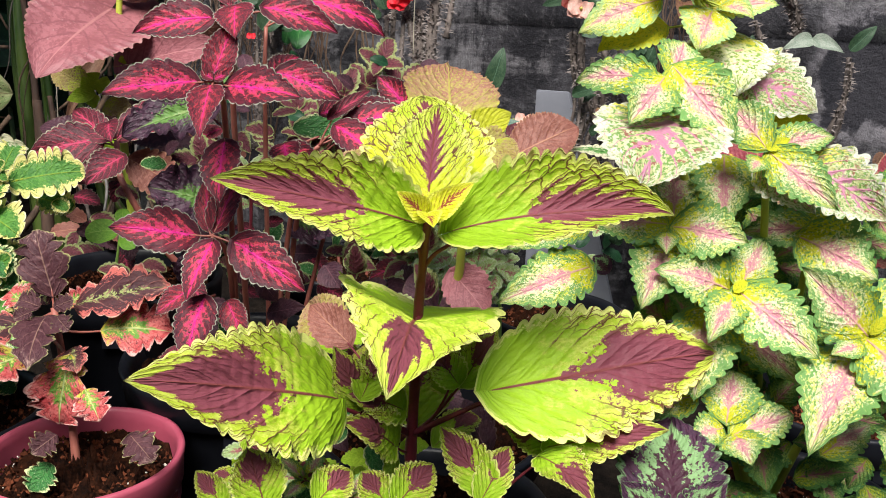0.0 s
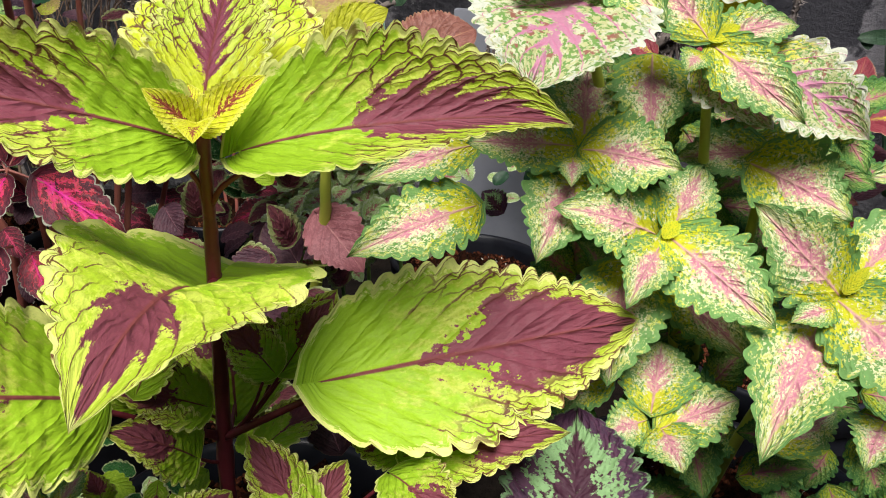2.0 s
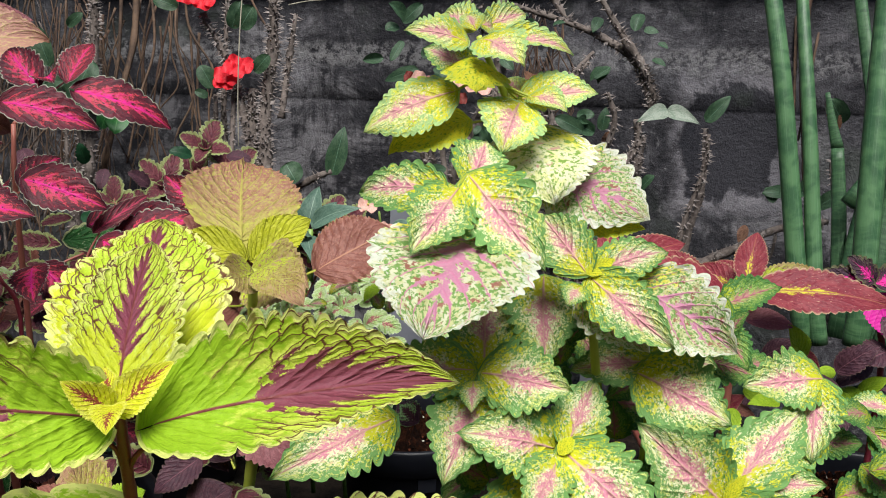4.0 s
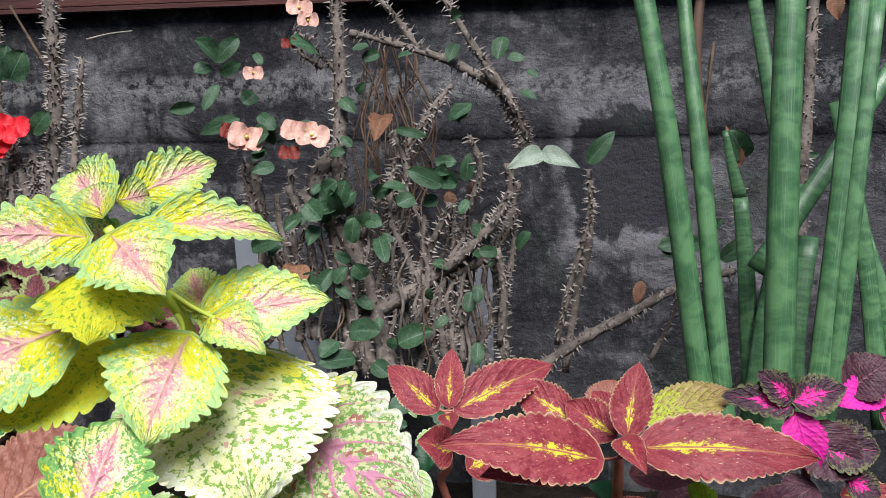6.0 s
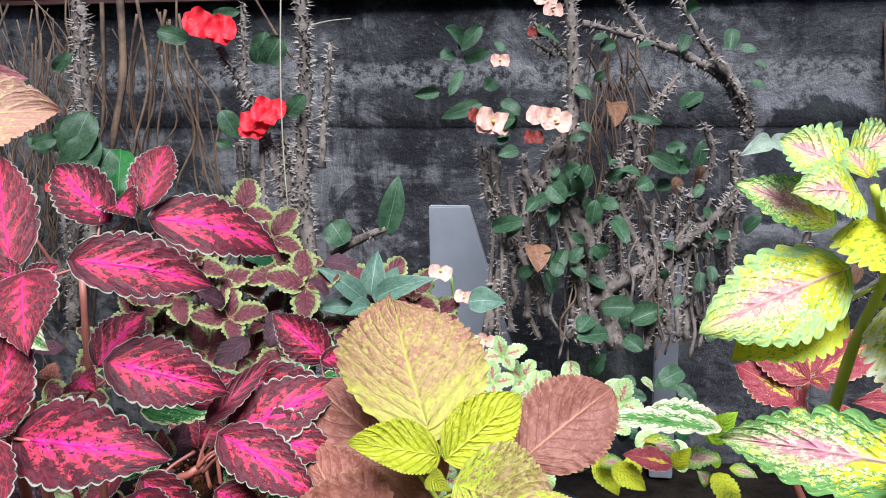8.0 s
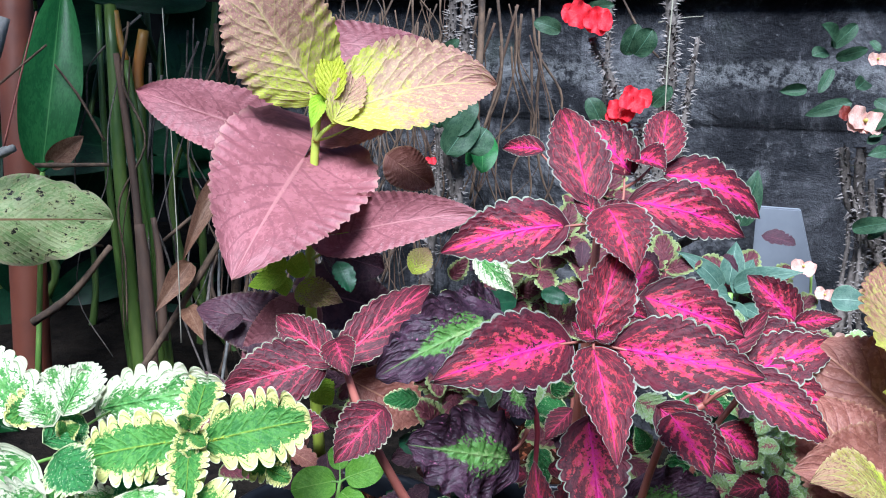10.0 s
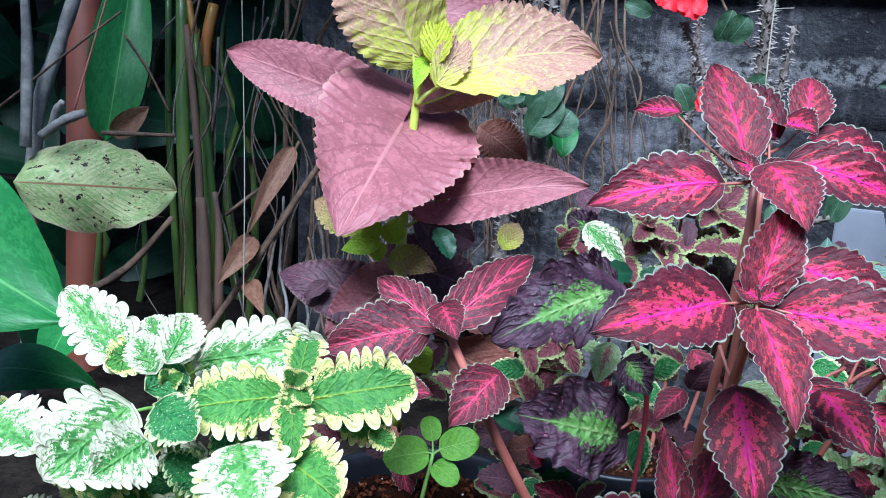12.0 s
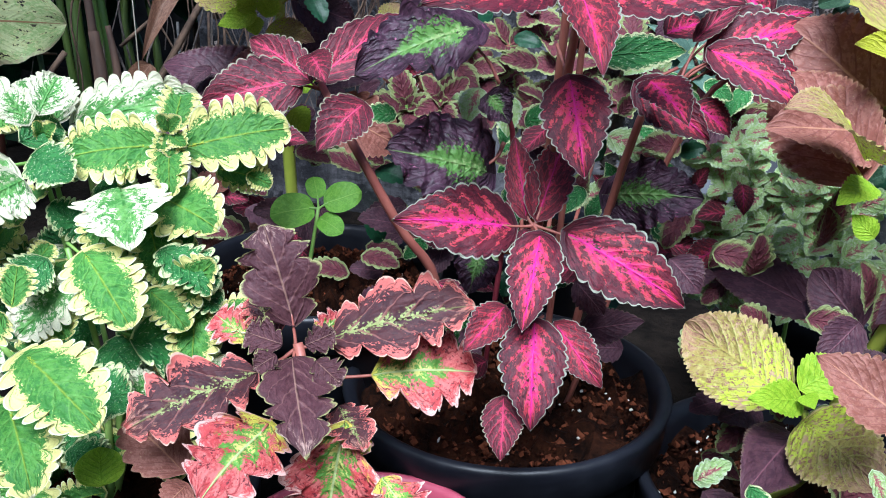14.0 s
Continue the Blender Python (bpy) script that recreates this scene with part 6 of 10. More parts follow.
leaf(p, "lime", (-0.707, 1.068, 0.46), (-0.727, 1.085, 0.475), 0.0322, 26, 0.06, 0.12, "coleus")
leaf(p, "lime", (-0.722, 1.067, 0.442), (-0.702, 1.061, 0.427), 0.0272, -43, 0.06, 0.12, "coleus")
leaf(p, "crimson", (-0.707, 0.994, 0.434), (-0.675, 1.007, 0.431), 0.0271, -34, 0.06, 0.12, "coleus")

p = thing("seedling", (-0.704, 1.045, 0.301), "small bright green seedling with round leaves", "seedling")
leaf(p, "seedling_green", (-0.694, 1.05, 0.359), (-0.726, 1.025, 0.354), 0.0336, 51, 0.05, 0.05, "spoon", node=(-0.69, 1.05, 0.357), stalk=STEM_GREEN)
leaf(p, "seedling_green", (-0.686, 1.053, 0.362), (-0.654, 1.068, 0.372), 0.0285, -54, 0.05, 0.05, "spoon", node=(-0.69, 1.05, 0.357), stalk=STEM_GREEN)
leaf(p, "seedling_green", (-0.696, 1.062, 0.363), (-0.707, 1.076, 0.38), 0.0188, 8, 0.05, 0.05, "spoon", node=(-0.69, 1.05, 0.357), stalk=STEM_GREEN)
leaf(p, "seedling_green", (-0.688, 1.048, 0.35), (-0.662, 1.041, 0.341), 0.0215, -38, 0.05, 0.05, "spoon", node=(-0.692, 1.049, 0.341), stalk=STEM_GREEN)
stem(p, [(-0.7, 1.045, 0.297), (-0.69, 1.05, 0.358)], 0.0021, 0.0016, STEM_GREEN)

# ---- ruffled black-purple coleus ----

p = thing("coleus", (-0.547, 1.085, 0.186), "coleus with ruffled black-purple leaves and green hearts", "coleus", group="coleus plants in the bed")
leaf(p, "ruffled", (-0.55, 1.062, 0.526), (-0.619, 0.98, 0.497), 0.0656, 47, 0.06, 0.15, "ruffle", node=(-0.526, 1.061, 0.482), stalk=STEM_RED)
leaf(p, "ruffled", (-0.553, 1.073, 0.529), (-0.589, 1.059, 0.536), 0.0409, 64, 0.06, 0.15, "ruffle")
leaf(p, "ruffled", (-0.534, 1.061, 0.406), (-0.599, 0.995, 0.434), 0.0804, 65, 0.06, 0.1, "ruffle", node=(-0.523, 1.072, 0.431), stalk=STEM_RED)
leaf(p, "ruffled", (-0.428, 1.043, 0.404), (-0.354, 1.028, 0.415), 0.0557, -65, 0.06, 0.1, "ruffle")
leaf(p, "ruffled", (-0.533, 1.056, 0.473), (-0.51, 1.039, 0.456), 0.0302, -41, 0.06, 0.3, "ruffle")
leaf(p, "ruffled", (-0.509, 0.959, 0.372), (-0.508, 0.928, 0.352), 0.0336, 14, 0.06, 0.2, "ruffle")
leaf(p, "green_fleck", (-0.449, 1.078, 0.507), (-0.383, 1.124, 0.509), 0.0326, -65, 0.06, 0.1, "coleus")
leaf(p, "white_green", (-0.594, 1.141, 0.558), (-0.554, 1.129, 0.531), 0.0289, -58, 0.06, 0.1, "coleus")
leaf(p, "ruffled", (-0.586, 1.153, 0.547), (-0.614, 1.145, 0.565), 0.0298, 76, 0.06, 0.1, "ruffle")
stem(p, [(-0.537, 1.075, 0.176), (-0.519, 1.089, 0.405), (-0.526, 1.069, 0.47)], 0.0027, 0.0021, STEM_MAROON)

# ---- tall bronze coleus ----

p = thing("coleus", (-0.811, 1.223, 0.12), "tall coleus with dusky mauve lower leaves and bronze and lime top", "coleus", group="coleus plants in the bed")
stem(p, [(-0.811, 1.223, 0.282), (-0.802, 1.201, 0.398), (-0.797, 1.19, 0.523), (-0.791, 1.197, 0.646), (-0.79, 1.206, 0.682)], 0.0076, 0.0032, STEM_LIME)
leaf(p, "mauve", (-0.802, 1.193, 0.629), (-0.764, 1.011, 0.555), 0.1631, 25, 0.04, 0.08, "heart")
leaf(p, "bronze", (-0.771, 1.206, 0.672), (-0.641, 1.325, 0.707), 0.112, -50, 0.07, 0.22, "oval", node=(-0.788, 1.192, 0.646), stalk=STEM_LIME)
leaf(p, "bronze", (-0.797, 1.212, 0.692), (-0.866, 1.156, 0.81), 0.118, 84, 0.06, 0.1, "oval", node=(-0.788, 1.192, 0.646), stalk=STEM_LIME)
leaf(p, "mauve", (-0.906, 1.254, 0.647), (-1.06, 1.242, 0.682), 0.0811, 66, 0.05, 0.1, "heart", node=(-0.809, 1.222, 0.623), stalk=STEM_LIME)
leaf(p, "mauve", (-0.779, 1.243, 0.655), (-0.7, 1.32, 0.691), 0.0581, -49, 0.05, 0.1, "heart", node=(-0.788, 1.192, 0.646), stalk=STEM_LIME)
leaf(p, "mauve", (-0.736, 1.171, 0.561), (-0.607, 1.188, 0.588), 0.0641, -65, 0.08, 0.2, "heart", node=(-0.79, 1.183, 0.525), stalk=STEM_LIME)
leaf(p, "mauve", (-0.853, 1.361, 0.741), (-0.718, 1.396, 0.723), 0.0555, -63, 0.05, 0.1, "heart")
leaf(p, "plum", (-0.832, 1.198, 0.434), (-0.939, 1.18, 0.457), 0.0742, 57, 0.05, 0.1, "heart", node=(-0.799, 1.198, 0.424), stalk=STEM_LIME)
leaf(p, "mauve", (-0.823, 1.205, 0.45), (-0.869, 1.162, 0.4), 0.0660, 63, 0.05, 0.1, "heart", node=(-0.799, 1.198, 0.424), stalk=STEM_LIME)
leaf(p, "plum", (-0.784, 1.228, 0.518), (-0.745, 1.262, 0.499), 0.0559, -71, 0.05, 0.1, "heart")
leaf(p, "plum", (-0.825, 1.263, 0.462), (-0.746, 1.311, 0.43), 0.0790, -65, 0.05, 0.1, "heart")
leaf(p, "olive", (-0.818, 1.148, 0.525), (-0.878, 1.151, 0.548), 0.0452, 60, 0.05, 0.1, "coleus", node=(-0.79, 1.18, 0.514), stalk=STEM_LIME)
leaf(p, "olive", (-0.791, 1.153, 0.499), (-0.739, 1.152, 0.494), 0.0355, -51, 0.05, 0.1, "coleus", node=(-0.79, 1.18, 0.514), stalk=STEM_LIME)
leaf(p, "lime", (-0.799, 1.143, 0.517), (-0.828, 1.122, 0.505), 0.0233, 66, 0.06, 0.12, "coleus")
leaf(p, "lime", (-0.801, 1.143, 0.519), (-0.813, 1.137, 0.538), 0.0220, 76, 0.06, 0.12, "coleus")
leaf(p, "lime", (-0.789, 1.147, 0.515), (-0.783, 1.151, 0.54), 0.0247, -81, 0.06, 0.12, "coleus")
leaf(p, "lime", (-0.802, 1.142, 0.514), (-0.794, 1.135, 0.497), 0.0211, -18, 0.06, 0.12, "coleus")
leaf(p, "lime", (-0.755, 1.174, 0.562), (-0.741, 1.179, 0.582), 0.0248, -80, 0.06, 0.12, "coleus")
leaf(p, "lime", (-0.763, 1.17, 0.562), (-0.77, 1.161, 0.56), 0.0129, 64, 0.06, 0.12, "coleus")
leaf(p, "lime", (-0.754, 1.173, 0.557), (-0.741, 1.17, 0.548), 0.0173, -54, 0.06, 0.12, "coleus")
leaf(p, "lime", (-0.787, 1.204, 0.69), (-0.783, 1.176, 0.661), 0.0187, 21, 0.04, 0.2, "coleus")
leaf(p, "lemon", (-0.773, 1.198, 0.688), (-0.786, 1.228, 0.737), 0.0334, -1, 0.04, 0.2, "coleus")
leaf(p, "bronze", (-0.768, 1.195, 0.667), (-0.755, 1.236, 0.717), 0.0388, -45, 0.04, 0.2, "coleus")
leaf(p, "olive", (-0.72, 1.283, 0.493), (-0.71, 1.305, 0.518), 0.0309, -42, 0.06, 0.12, "coleus")
leaf(p, "lime", (-0.837, 1.157, 0.516), (-0.812, 1.171, 0.542), 0.0270, -81, 0.06, 0.12, "coleus")
leaf(p, "brown", (-0.759, 1.329, 0.608), (-0.719, 1.339, 0.58), 0.0504, -76, 0.05, 0.1, "heart")

# ---- peach and lemon coleus ----

p = thing("coleus", (-0.264, 1.038, 0.168), "coleus with peach crown, lemon young leaves and brown lower ones", "coleus", group="coleus plants in the bed")
leaf(p, "peach", (-0.232, 1.018, 0.535), (-0.278, 1.104, 0.594), 0.106, -8, 0.04, 0.08, "peaked", node=(-0.223, 1.016, 0.518), stalk=STEM_LIME)
leaf(p, "lemon", (-0.225, 1.008, 0.521), (-0.273, 0.982, 0.538), 0.0337, 49, 0.06, 0.2, "oval", node=(-0.223, 1.016, 0.518), stalk=STEM_LIME)
leaf(p, "lemon", (-0.217, 1.009, 0.52), (-0.174, 1.03, 0.553), 0.0416, -57, 0.05, 0.15, "oval", node=(-0.223, 1.016, 0.518), stalk=STEM_LIME)
leaf(p, "brown", (-0.172, 1.041, 0.506), (-0.117, 1.084, 0.54), 0.0631, -48, 0.05, 0.06, "oval", node=(-0.21, 1.032, 0.494), stalk=STEM_LIME)
leaf(p, "brown", (-0.232, 1.036, 0.483), (-0.314, 1.06, 0.544), 0.0843, 57, 0.05, 0.06, "oval", node=(-0.224, 1.007, 0.49), stalk=STEM_LIME)
leaf(p, "brown", (-0.241, 1.02, 0.473), (-0.318, 0.968, 0.485), 0.0610, 49, 0.06, 0.1, "oval", node=(-0.224, 1.006, 0.482), stalk=STEM_LIME)
leaf(p, "olive", (-0.208, 0.986, 0.514), (-0.15, 0.96, 0.513), 0.0639, -52, 0.06, 0.1, "oval", node=(-0.223, 0.998, 0.494), stalk=STEM_LIME)
leaf(p, "olive", (-0.174, 0.936, 0.532), (-0.128, 0.902, 0.519), 0.0403, -27, 0.08, 0.1, "oval")
leaf(p, "olive", (-0.18, 0.933, 0.528), (-0.192, 0.899, 0.528), 0.0350, 51, 0.08, 0.1, "oval")
leaf(p, "lemon", (-0.226, 0.987, 0.518), (-0.21, 0.967, 0.523), 0.0140, -48, 0.06, 0.12, "coleus")
stem(p, [(-0.264, 1.038, 0.158), (-0.214, 0.993, 0.36), (-0.2, 0.969, 0.424), (-0.194, 0.957, 0.484), (-0.186, 0.943, 0.528)], 0.0055, 0.0038, STEM_LIME)
leaf(p, "olive", (-0.29, 0.882, 0.337), (-0.354, 0.935, 0.353), 0.0608, 48, 0.04, 0.06, "oval", node=(-0.271, 0.904, 0.32), stalk=STEM_LIME)
leaf(p, "lime", (-0.28, 0.878, 0.346), (-0.256, 0.892, 0.362), 0.0310, -42, 0.04, 0.1, "coleus", node=(-0.275, 0.895, 0.327), stalk=STEM_LIME)
leaf(p, "lime", (-0.28, 0.875, 0.339), (-0.311, 0.847, 0.351), 0.0241, 49, 0.04, 0.1, "coleus", node=(-0.275, 0.895, 0.327), stalk=STEM_LIME)
leaf(p, "lime", (-0.278, 0.872, 0.345), (-0.274, 0.857, 0.345), 0.0131, -24, 0.06, 0.12, "coleus")
leaf(p, "olive", (-0.275, 0.871, 0.326), (-0.237, 0.817, 0.328), 0.0554, -43, 0.05, 0.1, "oval", node=(-0.274, 0.893, 0.322), stalk=STEM_LIME)
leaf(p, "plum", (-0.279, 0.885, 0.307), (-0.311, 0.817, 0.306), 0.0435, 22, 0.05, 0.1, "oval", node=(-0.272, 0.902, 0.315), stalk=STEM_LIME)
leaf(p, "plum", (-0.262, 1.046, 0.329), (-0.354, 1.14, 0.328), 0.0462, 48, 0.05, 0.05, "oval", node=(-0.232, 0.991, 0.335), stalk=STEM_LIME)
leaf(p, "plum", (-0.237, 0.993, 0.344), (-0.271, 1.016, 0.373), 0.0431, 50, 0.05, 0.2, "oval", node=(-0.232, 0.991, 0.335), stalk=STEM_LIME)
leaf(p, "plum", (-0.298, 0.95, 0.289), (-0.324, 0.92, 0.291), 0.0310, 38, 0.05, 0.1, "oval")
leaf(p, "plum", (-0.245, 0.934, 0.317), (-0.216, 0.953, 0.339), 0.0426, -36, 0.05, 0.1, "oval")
leaf(p, "brown", (-0.255, 0.986, 0.454), (-0.314, 1.035, 0.51), 0.0720, 54, 0.05, 0.05, "oval", node=(-0.251, 0.985, 0.447), stalk=STEM_LIME)
leaf(p, "olive", (-0.258, 0.959, 0.472), (-0.31, 0.901, 0.512), 0.0560, 26, 0.1, 0.1, "oval")
leaf(p, "plum", (-0.242, 1.085, 0.464), (-0.287, 1.111, 0.508), 0.0595, 63, 0.05, 0.05, "oval")
stem(p, [(-0.284, 1.018, 0.158), (-0.258, 0.946, 0.244), (-0.273, 0.902, 0.317)], 0.0031, 0.0023, STEM_LIME)
leaf(p, "lime", (-0.25, 0.975, 0.45), (-0.272, 0.943, 0.445), 0.0229, 29, 0.06, 0.12, "coleus")
leaf(p, "lime", (-0.244, 0.965, 0.419), (-0.259, 0.965, 0.433), 0.0174, 76, 0.06, 0.12, "coleus")

# ---- brick-red coleus ----

p = thing("coleus", (0.199, 1.308, 0.17), "low coleus with brick-red leaves and yellow midrib streaks", "coleus", group="coleus plants in the bed")
leaf(p, "red_yellow", (0.178, 1.227, 0.462), (0.07, 1.182, 0.494), 0.0542, 47, 0.08, 0.08, "broad", node=(0.197, 1.239, 0.458), stalk=STEM_RED)
leaf(p, "red_yellow", (0.217, 1.235, 0.469), (0.341, 1.236, 0.46), 0.0548, -42, 0.08, 0.08, "broad", node=(0.197, 1.239, 0.458), stalk=STEM_RED)
leaf(p, "red_yellow", (0.203, 1.24, 0.477), (0.21, 1.273, 0.522), 0.0334, -9, 0.04, 0.15, "broad", node=(0.197, 1.239, 0.458), stalk=STEM_RED)
leaf(p, "red_yellow", (0.198, 1.229, 0.477), (0.212, 1.188, 0.473), 0.0231, -16, 0.06, 0.2, "broad", node=(0.197, 1.239, 0.458), stalk=STEM_RED)
leaf(p, "red_yellow", (0.194, 1.266, 0.463), (0.156, 1.295, 0.475), 0.0360, 48, 0.05, 0.1, "broad")
leaf(p, "brown", (0.189, 1.324, 0.447), (0.197, 1.353, 0.474), 0.0421, -12, 0.05, 0.1, "broad")
leaf(p, "olive", (0.225, 1.311, 0.455), (0.304, 1.366, 0.461), 0.0412, -41, 0.05, 0.1, "broad")
leaf(p, "red_yellow", (0.161, 1.228, 0.453), (0.097, 1.199, 0.461), 0.0351, 37, 0.06, 0.1, "broad")
leaf(p, "mauve", (0.209, 1.261, 0.432), (0.257, 1.267, 0.427), 0.0286, -38, 0.06, 0.1, "broad")
leaf(p, "red_yellow", (0.197, 1.289, 0.467), (0.179, 1.31, 0.481), 0.0230, 38, 0.06, 0.12, "coleus")
stem(p, [(0.199, 1.308, 0.15), (0.198, 1.271, 0.396), (0.197, 1.248, 0.429), (0.197, 1.239, 0.457)], 0.0052, 0.0035, STEM_RED)
leaf(p, "red_yellow", (0.063, 1.281, 0.477), (0.061, 1.311, 0.515), 0.0261, -4, 0.04, 0.15, "broad", node=(0.062, 1.28, 0.472), stalk=STEM_RED)
leaf(p, "red_yellow", (0.072, 1.282, 0.474), (0.145, 1.34, 0.494), 0.0420, -46, 0.06, 0.1, "broad", node=(0.062, 1.28, 0.472), stalk=STEM_RED)
leaf(p, "red_yellow", (0.052, 1.279, 0.474), (0.009, 1.3, 0.502), 0.0347, 43, 0.06, 0.1, "broad", node=(0.062, 1.28, 0.472), stalk=STEM_RED)
leaf(p, "red_yellow", (0.062, 1.27, 0.473), (0.07, 1.249, 0.471), 0.0181, -8, 0.06, 0.12, "coleus")
leaf(p, "red_yellow", (0.161, 1.292, 0.461), (0.111, 1.321, 0.481), 0.0376, 48, 0.06, 0.1, "broad")
leaf(p, "red_yellow", (0.064, 1.281, 0.435), (0.04, 1.261, 0.454), 0.0384, 56, 0.05, 0.1, "broad")
leaf(p, "red_yellow", (0.078, 1.28, 0.421), (0.11, 1.288, 0.434), 0.0373, -45, 0.05, 0.1, "broad")
stem(p, [(0.169, 1.328, 0.15), (0.059, 1.305, 0.369), (0.059, 1.297, 0.416), (0.062, 1.28, 0.472)], 0.0043, 0.0029, STEM_RED)

# ---- purple and pink coleus ----

p = thing("coleus", (0.371, 1.392, 0.17), "dark purple crinkled coleus with hot pink hearts", "coleus", group="coleus plants in the bed")
stem(p, [(0.371, 1.392, 0.15), (0.374, 1.39, 0.347), (0.358, 1.362, 0.412), (0.345, 1.35, 0.453)], 0.0040, 0.0030, STEM_MAROON)
leaf(p, "purple_pink", (0.344, 1.35, 0.455), (0.286, 1.334, 0.469), 0.0319, 57, 0.05, 0.15, "small")
leaf(p, "purple_pink", (0.348, 1.351, 0.458), (0.39, 1.351, 0.471), 0.0377, -53, 0.05, 0.15, "coleus")
leaf(p, "purple_pink", (0.345, 1.352, 0.461), (0.315, 1.343, 0.487), 0.0291, 76, 0.05, 0.15, "small")
leaf(p, "hot_pink", (0.35, 1.349, 0.447), (0.362, 1.329, 0.403), 0.0383, -37, 0.05, 0.15, "coleus")
leaf(p, "hot_pink", (0.421, 1.365, 0.466), (0.379, 1.346, 0.458), 0.0345, 44, 0.05, 0.15, "coleus")
leaf(p, "plum", (0.355, 1.347, 0.435), (0.399, 1.334, 0.397), 0.0528, -60, 0.05, 0.15, "coleus")
leaf(p, "plum", (0.393, 1.36, 0.466), (0.427, 1.362, 0.492), 0.0450, -52, 0.05, 0.15, "coleus")
leaf(p, "purple_pink", (0.369, 1.345, 0.421), (0.418, 1.342, 0.419), 0.0480, -53, 0.05, 0.15, "coleus")
leaf(p, "purple_pink", (0.393, 1.342, 0.392), (0.418, 1.333, 0.383), 0.0296, -53, 0.05, 0.15, "coleus")
leaf(p, "plum", (0.365, 1.336, 0.388), (0.334, 1.318, 0.376), 0.0390, 35, 0.05, 0.15, "coleus")
leaf(p, "purple_pink", (0.421, 1.36, 0.447), (0.446, 1.351, 0.437), 0.0296, -57, 0.05, 0.15, "coleus")

# ---- white-edged coleus ----

p = thing("coleus", (-0.761, 0.818, 0.181), "coleus with frilled green leaves edged white and yellow", "coleus", group="coleus plants in the bed")
leaf(p, "white_green", (-0.88, 0.902, 0.451), (-0.945, 0.887, 0.502), 0.0521, 51, 0.06, 0.1, "scallop", node=(-0.849, 0.9, 0.437), stalk=STEM_GREEN)
leaf(p, "white_green", (-0.857, 0.923, 0.451), (-0.873, 0.947, 0.483), 0.0379, -7, 0.06, 0.1, "scallop", node=(-0.849, 0.9, 0.437), stalk=STEM_GREEN)
leaf(p, "white_green", (-0.873, 0.919, 0.463), (-0.892, 0.927, 0.481), 0.0265, 26, 0.06, 0.1, "scallop")
leaf(p, "white_green", (-0.848, 0.937, 0.448), (-0.752, 0.972, 0.469), 0.0598, -63, 0.06, 0.1, "scallop", node=(-0.849, 0.9, 0.437), stalk=STEM_GREEN)
leaf(p, "yellow_green", (-0.767, 0.93, 0.438), (-0.82, 0.884, 0.435), 0.0607, 58, 0.06, 0.1, "frill", node=(-0.758, 0.935, 0.444), stalk=STEM_GREEN)
leaf(p, "yellow_green", (-0.76, 0.942, 0.45), (-0.77, 0.977, 0.476), 0.0363, -18, 0.06, 0.1, "frill", node=(-0.758, 0.935, 0.444), stalk=STEM_GREEN)
leaf(p, "yellow_green", (-0.748, 0.94, 0.436), (-0.68, 0.986, 0.45), 0.0658, -57, 0.06, 0.1, "frill", node=(-0.758, 0.935, 0.444), stalk=STEM_GREEN)
leaf(p, "yellow_green", (-0.756, 0.93, 0.442), (-0.731, 0.889, 0.412), 0.0338, 2, 0.06, 0.1, "frill", node=(-0.758, 0.935, 0.444), stalk=STEM_GREEN)
leaf(p, "yellow_green", (-0.741, 0.973, 0.41), (-0.702, 0.987, 0.399), 0.0409, -46, 0.06, 0.1, "frill")
leaf(p, "white_green", (-0.863, 0.87, 0.43), (-0.873, 0.803, 0.4), 0.0786, 47, 0.06, 0.1, "scallop", node=(-0.851, 0.896, 0.424), stalk=STEM_GREEN)
leaf(p, "white_green", (-0.776, 0.891, 0.411), (-0.722, 0.832, 0.394), 0.0713, -7, 0.06, 0.1, "scallop", node=(-0.797, 0.916, 0.41), stalk=STEM_GREEN)
leaf(p, "yellow_green", (-0.756, 0.909, 0.404), (-0.691, 0.889, 0.392), 0.0624, -35, 0.06, 0.1, "frill", node=(-0.773, 0.925, 0.407), stalk=STEM_GREEN)
leaf(p, "green_fleck", (-0.842, 0.912, 0.429), (-0.841, 0.885, 0.408), 0.0368, 31, 0.06, 0.1, "scallop")
leaf(p, "green_fleck", (-0.815, 0.918, 0.405), (-0.78, 0.907, 0.392), 0.0403, -30, 0.06, 0.1, "scallop")
leaf(p, "yellow_green", (-0.886, 0.912, 0.458), (-0.887, 0.877, 0.455), 0.0367, 46, 0.06, 0.1, "frill")
leaf(p, "green_fleck", (-0.834, 0.922, 0.411), (-0.854, 0.906, 0.422), 0.0292, 63, 0.06, 0.1, "scallop")
leaf(p, "white_green", (-0.964, 0.834, 0.413), (-0.898, 0.816, 0.409), 0.0628, -28, 0.06, 0.1, "scallop")
leaf(p, "yellow_green", (-0.966, 0.856, 0.414), (-0.978, 0.825, 0.404), 0.0359, 53, 0.06, 0.1, "frill")
leaf(p, "yellow_green", (-0.764, 0.832, 0.382), (-0.706, 0.803, 0.348), 0.0560, -21, 0.06, 0.1, "frill", node=(-0.791, 0.846, 0.382), stalk=STEM_GREEN)
leaf(p, "green_fleck", (-0.722, 0.823, 0.326), (-0.703, 0.903, 0.284), 0.0678, -67, 0.06, 0.1, "scallop", node=(-0.773, 0.85, 0.324), stalk=STEM_GREEN)
leaf(p, "yellow_green", (-0.75, 0.753, 0.343), (-0.674, 0.724, 0.322), 0.0610, -24, 0.06, 0.1, "frill", node=(-0.783, 0.765, 0.344), stalk=STEM_GREEN)
